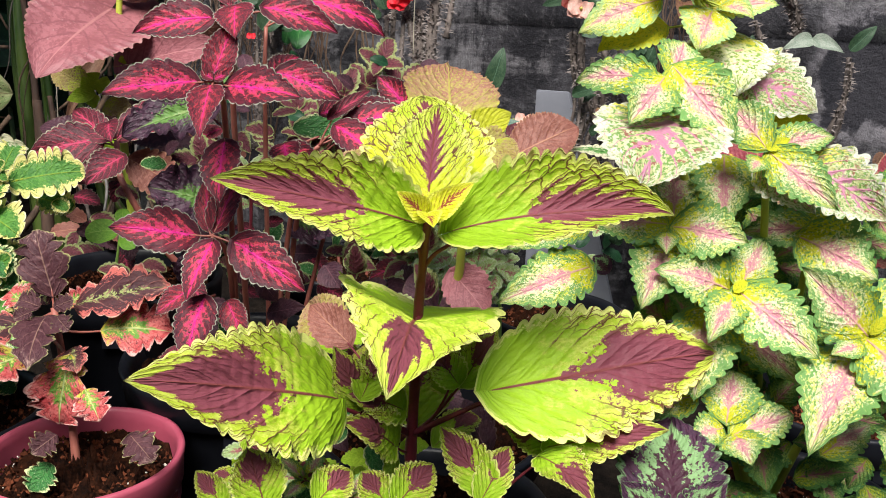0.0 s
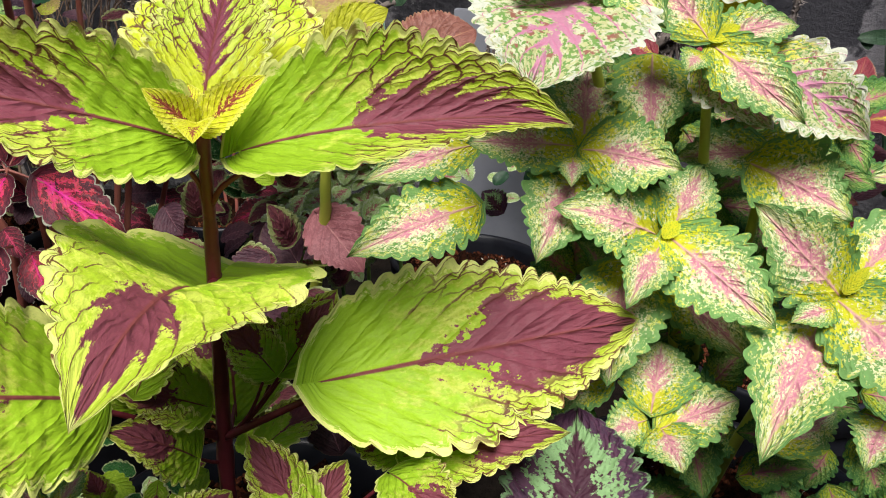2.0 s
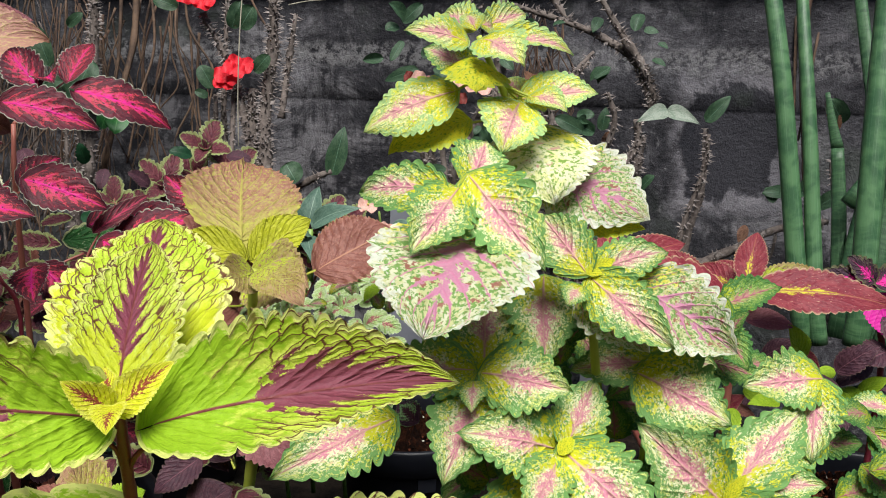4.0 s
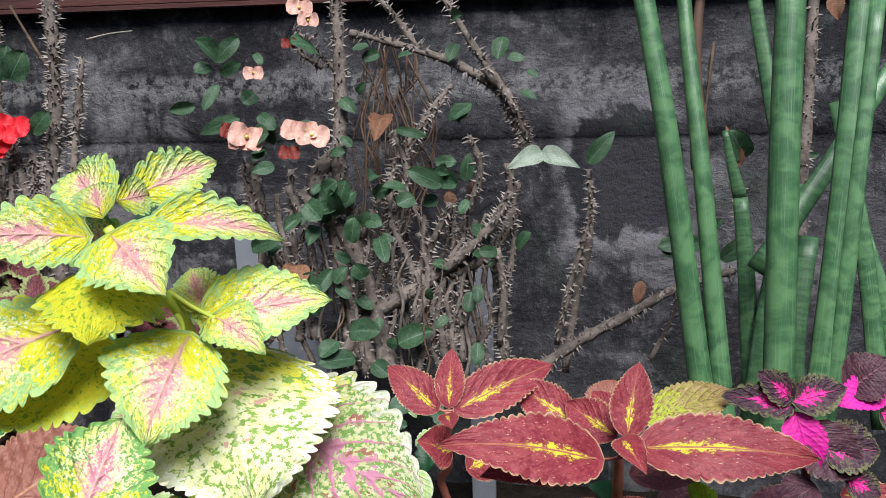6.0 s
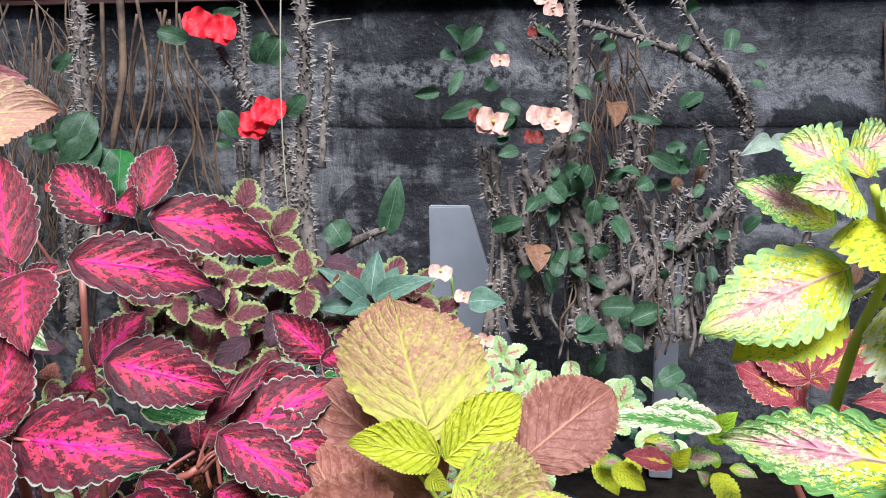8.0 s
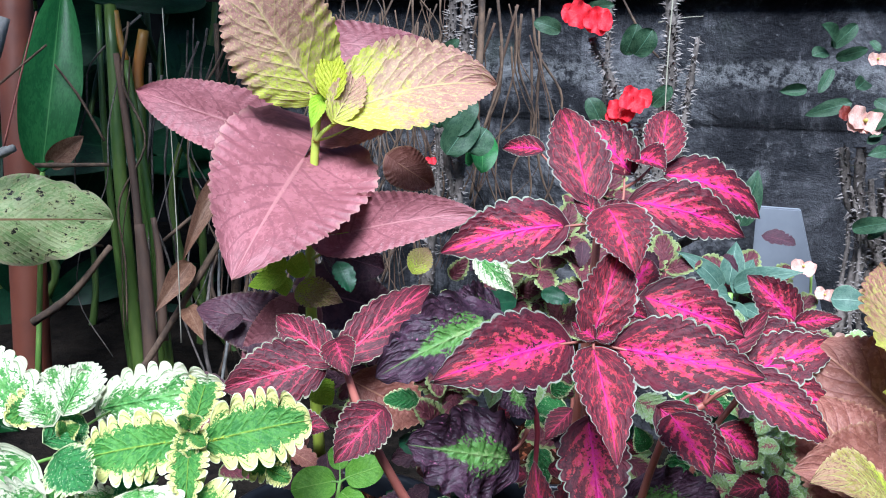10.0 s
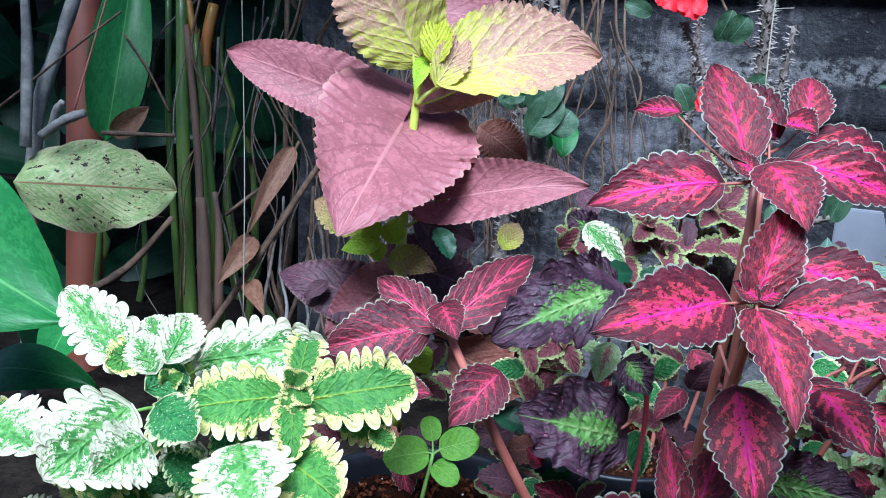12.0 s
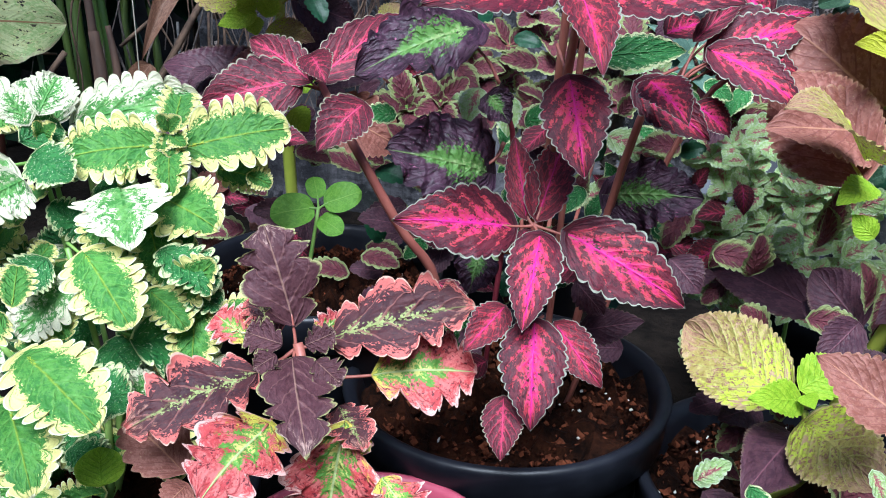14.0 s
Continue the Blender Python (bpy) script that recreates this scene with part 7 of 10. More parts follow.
leaf(p, "yellow_green", (-0.757, 0.739, 0.314), (-0.698, 0.693, 0.292), 0.0521, -4, 0.06, 0.1, "frill", node=(-0.786, 0.752, 0.316), stalk=STEM_GREEN)
leaf(p, "green_fleck", (-0.752, 0.8, 0.293), (-0.706, 0.793, 0.292), 0.0489, -40, 0.06, 0.1, "scallop")
leaf(p, "yellow_green", (-0.763, 0.761, 0.373), (-0.778, 0.785, 0.39), 0.0289, -16, 0.06, 0.1, "frill")
leaf(p, "yellow_green", (-0.768, 0.757, 0.367), (-0.768, 0.729, 0.356), 0.0308, 40, 0.06, 0.1, "frill")
leaf(p, "yellow_green", (-0.797, 0.818, 0.374), (-0.795, 0.834, 0.386), 0.0214, -42, 0.06, 0.1, "frill")
leaf(p, "green_fleck", (-0.79, 0.822, 0.378), (-0.795, 0.792, 0.364), 0.0353, 44, 0.06, 0.1, "scallop")
leaf(p, "yellow_green", (-0.795, 0.824, 0.332), (-0.768, 0.808, 0.326), 0.0335, -17, 0.06, 0.1, "frill")
leaf(p, "green_fleck", (-0.766, 0.845, 0.304), (-0.731, 0.83, 0.294), 0.0413, -24, 0.06, 0.1, "scallop")
leaf(p, "white_green", (-0.813, 0.835, 0.43), (-0.815, 0.787, 0.424), 0.0516, 51, 0.06, 0.1, "scallop")
leaf(p, "green_fleck", (-0.837, 0.874, 0.435), (-0.793, 0.862, 0.425), 0.0430, -38, 0.06, 0.1, "scallop")
leaf(p, "white_green", (-0.838, 0.887, 0.467), (-0.844, 0.917, 0.491), 0.0340, -34, 0.06, 0.1, "scallop")
leaf(p, "white_green", (-0.845, 0.881, 0.459), (-0.864, 0.884, 0.482), 0.0323, 36, 0.06, 0.1, "scallop")
leaf(p, "green_fleck", (-0.847, 0.875, 0.447), (-0.835, 0.905, 0.454), 0.0347, -58, 0.06, 0.1, "scallop")
leaf(p, "yellow_green", (-0.703, 0.956, 0.414), (-0.684, 0.959, 0.406), 0.0213, -48, 0.06, 0.1, "frill")
scatter(p, ['yellow_green', 'green_fleck', 'white_green', 'yellow_green'], (-0.886, 0.82, 0.426), (0.206, 0.07, 0.003), (0.033, -0.085, -0.237), (-0.089, 0.091, -0.059), 120, 0.0317, 0.0521, ['frill'], 9, 0.85)
leaf(p, "yellow_green", (-0.754, 0.928, 0.452), (-0.756, 0.919, 0.466), 0.0155, 101, 0.06, 0.1, "frill")
leaf(p, "yellow_green", (-0.754, 0.928, 0.452), (-0.741, 0.926, 0.464), 0.0164, -89, 0.06, 0.1, "frill")
leaf(p, "yellow_green", (-0.754, 0.927, 0.448), (-0.754, 0.913, 0.439), 0.0170, 30, 0.06, 0.1, "frill")
leaf(p, "yellow_green", (-0.752, 0.928, 0.448), (-0.736, 0.922, 0.442), 0.0177, -34, 0.06, 0.1, "frill")
leaf(p, "yellow_green", (-0.754, 0.927, 0.448), (-0.745, 0.916, 0.434), 0.0177, -4, 0.06, 0.1, "frill")
leaf(p, "yellow_green", (-0.84, 0.89, 0.447), (-0.84, 0.882, 0.461), 0.0150, 110, 0.06, 0.1, "frill")
leaf(p, "yellow_green", (-0.84, 0.89, 0.447), (-0.825, 0.888, 0.459), 0.0166, -84, 0.06, 0.1, "frill")
leaf(p, "yellow_green", (-0.839, 0.889, 0.443), (-0.827, 0.881, 0.433), 0.0180, -13, 0.06, 0.1, "frill")
leaf(p, "yellow_green", (-0.788, 0.904, 0.415), (-0.791, 0.895, 0.427), 0.0164, 88, 0.06, 0.1, "frill")
leaf(p, "yellow_green", (-0.788, 0.904, 0.415), (-0.774, 0.902, 0.426), 0.0188, -77, 0.06, 0.1, "frill")
stem(p, [(-0.761, 0.818, 0.171), (-0.805, 0.874, 0.304), (-0.849, 0.9, 0.437)], 0.0035, 0.002, STEM_GREEN)
stem(p, [(-0.761, 0.818, 0.171), (-0.759, 0.892, 0.307), (-0.758, 0.935, 0.444)], 0.0035, 0.002, STEM_GREEN)
stem(p, [(-0.761, 0.818, 0.171), (-0.778, 0.881, 0.288), (-0.796, 0.915, 0.406)], 0.0035, 0.002, STEM_GREEN)
stem(p, [(-0.761, 0.818, 0.171), (-0.775, 0.846, 0.275), (-0.79, 0.844, 0.379)], 0.0035, 0.002, STEM_GREEN)
stem(p, [(-0.761, 0.818, 0.171), (-0.779, 0.813, 0.251), (-0.797, 0.777, 0.331)], 0.0035, 0.002, STEM_GREEN)
stem(p, [(-0.761, 0.818, 0.171), (-0.804, 0.867, 0.308), (-0.846, 0.886, 0.444)], 0.0035, 0.002, STEM_GREEN)
stem(p, [(-0.761, 0.818, 0.171), (-0.77, 0.852, 0.243), (-0.779, 0.856, 0.315)], 0.0035, 0.002, STEM_GREEN)

# ---- chocolate and coral coleus ----

p = thing("coleus", (-0.555, 0.805, 0.175), "coleus with deeply cut chocolate leaves tipped coral and pink", "coleus", group="coleus plants in the bed")
leaf(p, "chocolate", (-0.608, 0.848, 0.346), (-0.631, 0.857, 0.414), 0.058, 35, 0.06, 0.08, "lobed", node=(-0.606, 0.844, 0.33), stalk=STEM_RED)
leaf(p, "brown_coral", (-0.584, 0.852, 0.338), (-0.491, 0.888, 0.364), 0.064, -43, 0.06, 0.08, "lobed", node=(-0.606, 0.844, 0.33), stalk=STEM_RED)
leaf(p, "chocolate", (-0.6, 0.828, 0.332), (-0.555, 0.75, 0.316), 0.05, 2, 0.06, 0.08, "lobed", node=(-0.606, 0.844, 0.33), stalk=STEM_RED)
leaf(p, "brown_coral", (-0.618, 0.812, 0.326), (-0.672, 0.742, 0.312), 0.06, 38, 0.06, 0.08, "lobed", node=(-0.606, 0.844, 0.33), stalk=STEM_RED)
leaf(p, "coral_green", (-0.597, 0.789, 0.305), (-0.6, 0.714, 0.298), 0.064, 25, 0.06, 0.08, "lobed", node=(-0.606, 0.831, 0.305), stalk=STEM_RED)
leaf(p, "coral_green", (-0.552, 0.852, 0.316), (-0.486, 0.882, 0.316), 0.066, -41, 0.06, 0.08, "lobed", node=(-0.6, 0.846, 0.31), stalk=STEM_RED)
leaf(p, "coral_green", (-0.552, 0.806, 0.306), (-0.56, 0.792, 0.234), 0.07, 15, 0.06, 0.08, "lobed", node=(-0.595, 0.83, 0.305), stalk=STEM_RED)
leaf(p, "brown_coral", (-0.59, 0.862, 0.33), (-0.557, 0.893, 0.352), 0.034, -41, 0.06, 0.08, "lobed")
leaf(p, "brown_coral", (-0.628, 0.858, 0.33), (-0.655, 0.873, 0.352), 0.036, 18, 0.06, 0.08, "lobed")
leaf(p, "coral_green", (-0.646, 0.849, 0.328), (-0.677, 0.856, 0.339), 0.0346, 41, 0.06, 0.08, "lobed")
leaf(p, "coral_green", (-0.592, 0.849, 0.338), (-0.583, 0.869, 0.349), 0.0260, -44, 0.06, 0.08, "lobed")
leaf(p, "chocolate", (-0.59, 0.829, 0.343), (-0.572, 0.838, 0.351), 0.0229, -60, 0.06, 0.08, "lobed")
leaf(p, "chocolate", (-0.607, 0.828, 0.341), (-0.634, 0.827, 0.346), 0.0288, 51, 0.06, 0.08, "lobed")
leaf(p, "chocolate", (-0.578, 0.82, 0.338), (-0.556, 0.811, 0.329), 0.0260, -36, 0.06, 0.08, "lobed")
leaf(p, "chocolate", (-0.603, 0.813, 0.341), (-0.611, 0.797, 0.338), 0.0195, 50, 0.06, 0.08, "lobed")
leaf(p, "brown_coral", (-0.564, 0.823, 0.305), (-0.533, 0.793, 0.298), 0.0362, -18, 0.06, 0.08, "lobed")
leaf(p, "brown", (-0.658, 0.775, 0.265), (-0.708, 0.789, 0.285), 0.0462, 26, 0.06, 0.1, "small")
leaf(p, "brown", (-0.653, 0.772, 0.255), (-0.654, 0.749, 0.253), 0.0248, 32, 0.06, 0.1, "small")
leaf(p, "lime", (-0.719, 0.767, 0.241), (-0.737, 0.79, 0.255), 0.0334, -3, 0.05, 0.05, "smooth")
leaf(p, "chocolate", (-0.539, 0.767, 0.24), (-0.543, 0.739, 0.233), 0.0300, 45, 0.06, 0.08, "lobed")
leaf(p, "green_fleck", (-0.541, 0.758, 0.213), (-0.538, 0.73, 0.198), 0.0337, 33, 0.06, 0.08, "lobed")
leaf(p, "chocolate", (-0.472, 0.792, 0.243), (-0.436, 0.777, 0.229), 0.0380, -24, 0.06, 0.08, "lobed")
leaf(p, "coral_green", (-0.519, 0.788, 0.283), (-0.487, 0.77, 0.266), 0.0376, -17, 0.06, 0.08, "lobed")
stem(p, [(-0.555, 0.805, 0.17), (-0.572, 0.82, 0.25), (-0.603, 0.842, 0.336)], 0.005, 0.0035, STEM_RED)

# ---- small-leaved coleus ----

p = thing("coleus", (-0.601, 1.531, 0.15), "bushy coleus with small maroon leaves rimmed green", "coleus", group="coleus plants in the bed")
rosette(p, ['small_dark'], (-0.562, 1.567, 0.544), 0.0421, (0.33, -0.669, 0.666), 33.29596498932713, 4, "small", stalk=STEM_RED, ratio=0.8, seed=40, lift=0.35)
rosette(p, ['small_dark'], (-0.532, 1.593, 0.509), 0.0444, (0.302, -0.669, 0.679), 5.89759733158318, 4, "small", stalk=STEM_RED, ratio=0.8, seed=41, lift=0.35, inner=False)
rosette(p, ['small_dark'], (-0.61, 1.527, 0.49), 0.0454, (0.357, -0.63, 0.689), 23.341861289520686, 4, "small", stalk=STEM_RED, ratio=0.8, seed=42, lift=0.35)
rosette(p, ['small_dark'], (-0.595, 1.539, 0.458), 0.0484, (0.34, -0.626, 0.702), 42.32371567702032, 4, "small", stalk=STEM_RED, ratio=0.8, seed=43, lift=0.35, inner=False)
rosette(p, ['small_dark'], (-0.561, 1.592, 0.449), 0.0430, (0.308, -0.642, 0.702), 57.516132648974576, 4, "small", stalk=STEM_RED, ratio=0.8, seed=44, lift=0.35)
rosette(p, ['small_dark'], (-0.639, 1.522, 0.448), 0.0431, (0.364, -0.608, 0.705), 78.12407764289671, 4, "small", stalk=STEM_RED, ratio=0.8, seed=45, lift=0.35, inner=False)
rosette(p, ['small_dark'], (-0.508, 1.579, 0.469), 0.0458, (0.285, -0.657, 0.698), 60.42703278326333, 4, "small", stalk=STEM_RED, ratio=0.8, seed=46, lift=0.35)
rosette(p, ['small_dark'], (-0.567, 1.519, 0.422), 0.0445, (0.323, -0.615, 0.72), 53.19896246381858, 4, "small", stalk=STEM_RED, ratio=0.8, seed=47, lift=0.35, inner=False)
rosette(p, ['small_dark'], (-0.693, 1.519, 0.418), 0.0352, (0.386, -0.585, 0.713), 77.8974513281051, 4, "small", stalk=STEM_RED, ratio=0.8, seed=48, lift=0.35)
rosette(p, ['small_dark'], (-0.61, 1.533, 0.371), 0.0453, (0.332, -0.592, 0.734), 79.09315202299335, 4, "small", stalk=STEM_RED, ratio=0.8, seed=49, lift=0.35, inner=False)
rosette(p, ['small_dark'], (-0.669, 1.539, 0.351), 0.0490, (0.356, -0.575, 0.737), 35.546706360066956, 4, "small", stalk=STEM_RED, ratio=0.8, seed=50, lift=0.35)
rosette(p, ['small_dark'], (-0.565, 1.564, 0.36), 0.0425, (0.301, -0.605, 0.737), 84.2028049534069, 4, "small", stalk=STEM_RED, ratio=0.8, seed=51, lift=0.35, inner=False)
rosette(p, ['small_dark'], (-0.547, 1.584, 0.399), 0.0377, (0.295, -0.626, 0.722), 12.2371974180602, 4, "small", stalk=STEM_RED, ratio=0.8, seed=52, lift=0.35)
rosette(p, ['small_dark'], (-0.478, 1.554, 0.455), 0.0479, (0.27, -0.653, 0.707), 39.25456799646864, 4, "small", stalk=STEM_RED, ratio=0.8, seed=53, lift=0.35, inner=False)
rosette(p, ['small_dark'], (-0.475, 1.571, 0.39), 0.0399, (0.256, -0.633, 0.73), 45.651868544615354, 4, "small", stalk=STEM_RED, ratio=0.8, seed=54, lift=0.35)
rosette(p, ['small_dark'], (-0.704, 1.535, 0.457), 0.0399, (0.395, -0.599, 0.697), 52.65666966648271, 4, "small", stalk=STEM_RED, ratio=0.8, seed=55, lift=0.35, inner=False)
rosette(p, ['small_dark'], (-0.678, 1.539, 0.396), 0.0483, (0.369, -0.587, 0.72), 61.378392297147, 4, "small", stalk=STEM_RED, ratio=0.8, seed=56, lift=0.35)
rosette(p, ['small_dark'], (-0.398, 1.619, 0.429), 0.0488, (0.208, -0.669, 0.714), 89.18906803819337, 4, "small", stalk=STEM_RED, ratio=0.8, seed=57, lift=0.35, inner=False)
rosette(p, ['small_dark'], (-0.35, 1.604, 0.427), 0.0380, (0.18, -0.673, 0.718), 77.45737798046414, 4, "small", stalk=STEM_RED, ratio=0.8, seed=58, lift=0.35)
rosette(p, ['small_dark'], (-0.37, 1.612, 0.378), 0.0497, (0.186, -0.653, 0.734), 51.21967531268911, 4, "small", stalk=STEM_RED, ratio=0.8, seed=59, lift=0.35, inner=False)
rosette(p, ['small_dark'], (-0.329, 1.603, 0.398), 0.0388, (0.165, -0.664, 0.73), 74.84471372460187, 4, "small", stalk=STEM_RED, ratio=0.8, seed=60, lift=0.35)
rosette(p, ['small_dark'], (-0.594, 1.58, 0.504), 0.0395, (0.338, -0.651, 0.68), 5.711451943070641, 4, "small", stalk=STEM_RED, ratio=0.8, seed=61, lift=0.35, inner=False)
rosette(p, ['small_dark'], (-0.754, 1.541, 0.363), 0.0505, (0.397, -0.561, 0.727), 7.966628379875552, 4, "small", stalk=STEM_RED, ratio=0.8, seed=62, lift=0.35)
rosette(p, ['small_dark'], (-0.651, 1.559, 0.39), 0.0420, (0.351, -0.596, 0.722), 13.568883700752862, 4, "small", stalk=STEM_RED, ratio=0.8, seed=63, lift=0.35, inner=False)
rosette(p, ['small_dark'], (-0.506, 1.534, 0.374), 0.0454, (0.277, -0.613, 0.739), 78.54903221653812, 4, "small", stalk=STEM_RED, ratio=0.8, seed=64, lift=0.35)
rosette(p, ['small_dark'], (-0.31, 1.547, 0.39), 0.0425, (0.158, -0.653, 0.741), 4.044621914643258, 4, "small", stalk=STEM_RED, ratio=0.8, seed=65, lift=0.35, inner=False)
rosette(p, ['small_dark'], (-0.421, 1.586, 0.386), 0.0406, (0.221, -0.644, 0.733), 79.28147765226223, 4, "small", stalk=STEM_RED, ratio=0.8, seed=66, lift=0.35)
stem(p, [(-0.591, 1.551, 0.12), (-0.583, 1.572, 0.325), (-0.576, 1.594, 0.53)], 0.003, 0.002, STEM_RED)
stem(p, [(-0.613, 1.551, 0.12), (-0.622, 1.559, 0.291), (-0.631, 1.567, 0.463)], 0.003, 0.002, STEM_RED)
stem(p, [(-0.582, 1.551, 0.12), (-0.568, 1.563, 0.284), (-0.553, 1.575, 0.447)], 0.003, 0.002, STEM_RED)
stem(p, [(-0.624, 1.551, 0.12), (-0.641, 1.548, 0.257), (-0.658, 1.545, 0.395)], 0.003, 0.002, STEM_RED)
stem(p, [(-0.556, 1.551, 0.12), (-0.523, 1.566, 0.276), (-0.49, 1.58, 0.432)], 0.003, 0.002, STEM_RED)
stem(p, [(-0.506, 1.551, 0.12), (-0.434, 1.573, 0.267), (-0.363, 1.595, 0.415)], 0.003, 0.002, STEM_RED)
stem(p, [(-0.596, 1.551, 0.12), (-0.592, 1.551, 0.25), (-0.588, 1.551, 0.379)], 0.003, 0.002, STEM_RED)

p = thing("coleus", (-0.201, 1.443, 0.15), "low coleus with small green leaves and pink hearts", "coleus", group="coleus plants in the bed")
rosette(p, ['small_pink'], (-0.26, 1.439, 0.408), 0.0274, (0.138, -0.644, 0.752), 89.86580508381988, 4, "small", stalk=STEM_GREEN, ratio=0.85, seed=80, lift=0.3, inner=False)
rosette(p, ['small_pink'], (-0.215, 1.397, 0.433), 0.0224, (0.111, -0.652, 0.75), 53.97865279169407, 4, "small", stalk=STEM_GREEN, ratio=0.85, seed=81, lift=0.3, inner=False)
rosette(p, ['small_pink'], (-0.223, 1.367, 0.415), 0.0228, (0.119, -0.635, 0.763), 36.71425220552918, 4, "small", stalk=STEM_GREEN, ratio=0.85, seed=82, lift=0.3, inner=False)
rosette(p, ['small_pink'], (-0.196, 1.416, 0.401), 0.0236, (0.092, -0.642, 0.761), 3.8192242249083797, 4, "small", stalk=STEM_GREEN, ratio=0.85, seed=83, lift=0.3, inner=False)
rosette(p, ['small_pink'], (-0.264, 1.424, 0.388), 0.0255, (0.141, -0.631, 0.763), 86.27934837676095, 4, "small", stalk=STEM_GREEN, ratio=0.85, seed=84, lift=0.3, inner=False)
rosette(p, ['small_pink'], (-0.288, 1.423, 0.388), 0.0261, (0.158, -0.628, 0.762), 41.436866956131425, 4, "small", stalk=STEM_GREEN, ratio=0.85, seed=85, lift=0.3, inner=False)
rosette(p, ['small_pink'], (-0.119, 1.413, 0.374), 0.0274, (0.033, -0.632, 0.774), 53.60852145617734, 4, "small", stalk=STEM_GREEN, ratio=0.85, seed=86, lift=0.3, inner=False)
rosette(p, ['small_pink'], (-0.091, 1.421, 0.374), 0.0273, (0.011, -0.635, 0.773), 84.65591298815669, 4, "small", stalk=STEM_GREEN, ratio=0.85, seed=87, lift=0.3, inner=False)
rosette(p, ['small_pink'], (-0.102, 1.41, 0.357), 0.0257, (0.019, -0.624, 0.781), 64.82801269297245, 4, "small", stalk=STEM_GREEN, ratio=0.85, seed=88, lift=0.3, inner=False)
rosette(p, ['small_pink'], (-0.152, 1.387, 0.384), 0.0240, (0.059, -0.63, 0.774), 88.00175848037718, 4, "small", stalk=STEM_GREEN, ratio=0.85, seed=89, lift=0.3, inner=False)
rosette(p, ['small_pink'], (-0.136, 1.404, 0.351), 0.0267, (0.045, -0.619, 0.784), 1.0311737727797154, 4, "small", stalk=STEM_GREEN, ratio=0.85, seed=90, lift=0.3, inner=False)
rosette(p, ['small_pink'], (-0.182, 1.398, 0.384), 0.0267, (0.082, -0.631, 0.772), 1.8047601274139402, 4, "small", stalk=STEM_GREEN, ratio=0.85, seed=91, lift=0.3, inner=False)
rosette(p, ['small_pink'], (-0.289, 1.396, 0.374), 0.0276, (0.161, -0.615, 0.772), 5.407245956495071, 4, "small", stalk=STEM_GREEN, ratio=0.85, seed=92, lift=0.3, inner=False)
rosette(p, ['small_pink'], (-0.336, 1.305, 0.39), 0.0250, (-0.003, -0.735, 0.678), 61.135325823429774, 4, "small", stalk=STEM_GREEN, ratio=0.85, seed=120, lift=0.3, inner=False)
rosette(p, ['small_pink'], (-0.311, 1.287, 0.408), 0.0261, (-0.023, -0.741, 0.671), 66.42308603268309, 4, "small", stalk=STEM_GREEN, ratio=0.85, seed=121, lift=0.3, inner=False)
rosette(p, ['small_pink'], (-0.284, 1.252, 0.402), 0.0201, (-0.046, -0.734, 0.678), 60.84182785386391, 4, "small", stalk=STEM_GREEN, ratio=0.85, seed=122, lift=0.3, inner=False)
rosette(p, ['small_pink'], (-0.315, 1.339, 0.353), 0.0242, (-0.019, -0.722, 0.691), 41.06809166727413, 4, "small", stalk=STEM_GREEN, ratio=0.85, seed=123, lift=0.3, inner=False)
rosette(p, ['small_pink'], (-0.281, 1.304, 0.353), 0.0237, (-0.045, -0.717, 0.695), 32.75595804059612, 4, "small", stalk=STEM_GREEN, ratio=0.85, seed=124, lift=0.3, inner=False)
rosette(p, ['small_pink'], (-0.258, 1.287, 0.378), 0.0233, (-0.064, -0.726, 0.685), 53.60593552717828, 4, "small", stalk=STEM_GREEN, ratio=0.85, seed=125, lift=0.3, inner=False)
rosette(p, ['small_pink'], (-0.326, 1.241, 0.325), 0.0233, (-0.011, -0.696, 0.718), 69.50460711997088, 4, "small", stalk=STEM_GREEN, ratio=0.85, seed=126, lift=0.3, inner=False)
rosette(p, ['small_pink'], (-0.302, 1.224, 0.345), 0.0240, (-0.031, -0.703, 0.71), 66.16558635106585, 4, "small", stalk=STEM_GREEN, ratio=0.85, seed=127, lift=0.3, inner=False)
rosette(p, ['small_pink'], (-0.263, 1.268, 0.336), 0.0221, (-0.06, -0.704, 0.708), 72.3426903355422, 4, "small", stalk=STEM_GREEN, ratio=0.85, seed=128, lift=0.3, inner=False)
rosette(p, ['small_pink'], (-0.329, 1.227, 0.311), 0.0217, (-0.008, -0.688, 0.726), 39.17108884795389, 4, "small", stalk=STEM_GREEN, ratio=0.85, seed=129, lift=0.3, inner=False)
rosette(p, ['small_pink'], (-0.277, 1.293, 0.289), 0.0222, (-0.046, -0.687, 0.725), 28.976938615913802, 4, "small", stalk=STEM_GREEN, ratio=0.85, seed=130, lift=0.3, inner=False)
rosette(p, ['small_pink'], (-0.249, 1.267, 0.314), 0.0270, (-0.07, -0.693, 0.718), 39.45876593052483, 4, "small", stalk=STEM_GREEN, ratio=0.85, seed=131, lift=0.3, inner=False)
rosette(p, ['small_pink'], (-0.344, 1.269, 0.237), 0.0232, (0.003, -0.66, 0.751), 30.303921154039266, 4, "small", stalk=STEM_GREEN, ratio=0.85, seed=132, lift=0.3, inner=False)
rosette(p, ['small_pink'], (-0.319, 1.262, 0.263), 0.0285, (-0.016, -0.671, 0.742), 40.59919658567003, 4, "small", stalk=STEM_GREEN, ratio=0.85, seed=133, lift=0.3, inner=False)
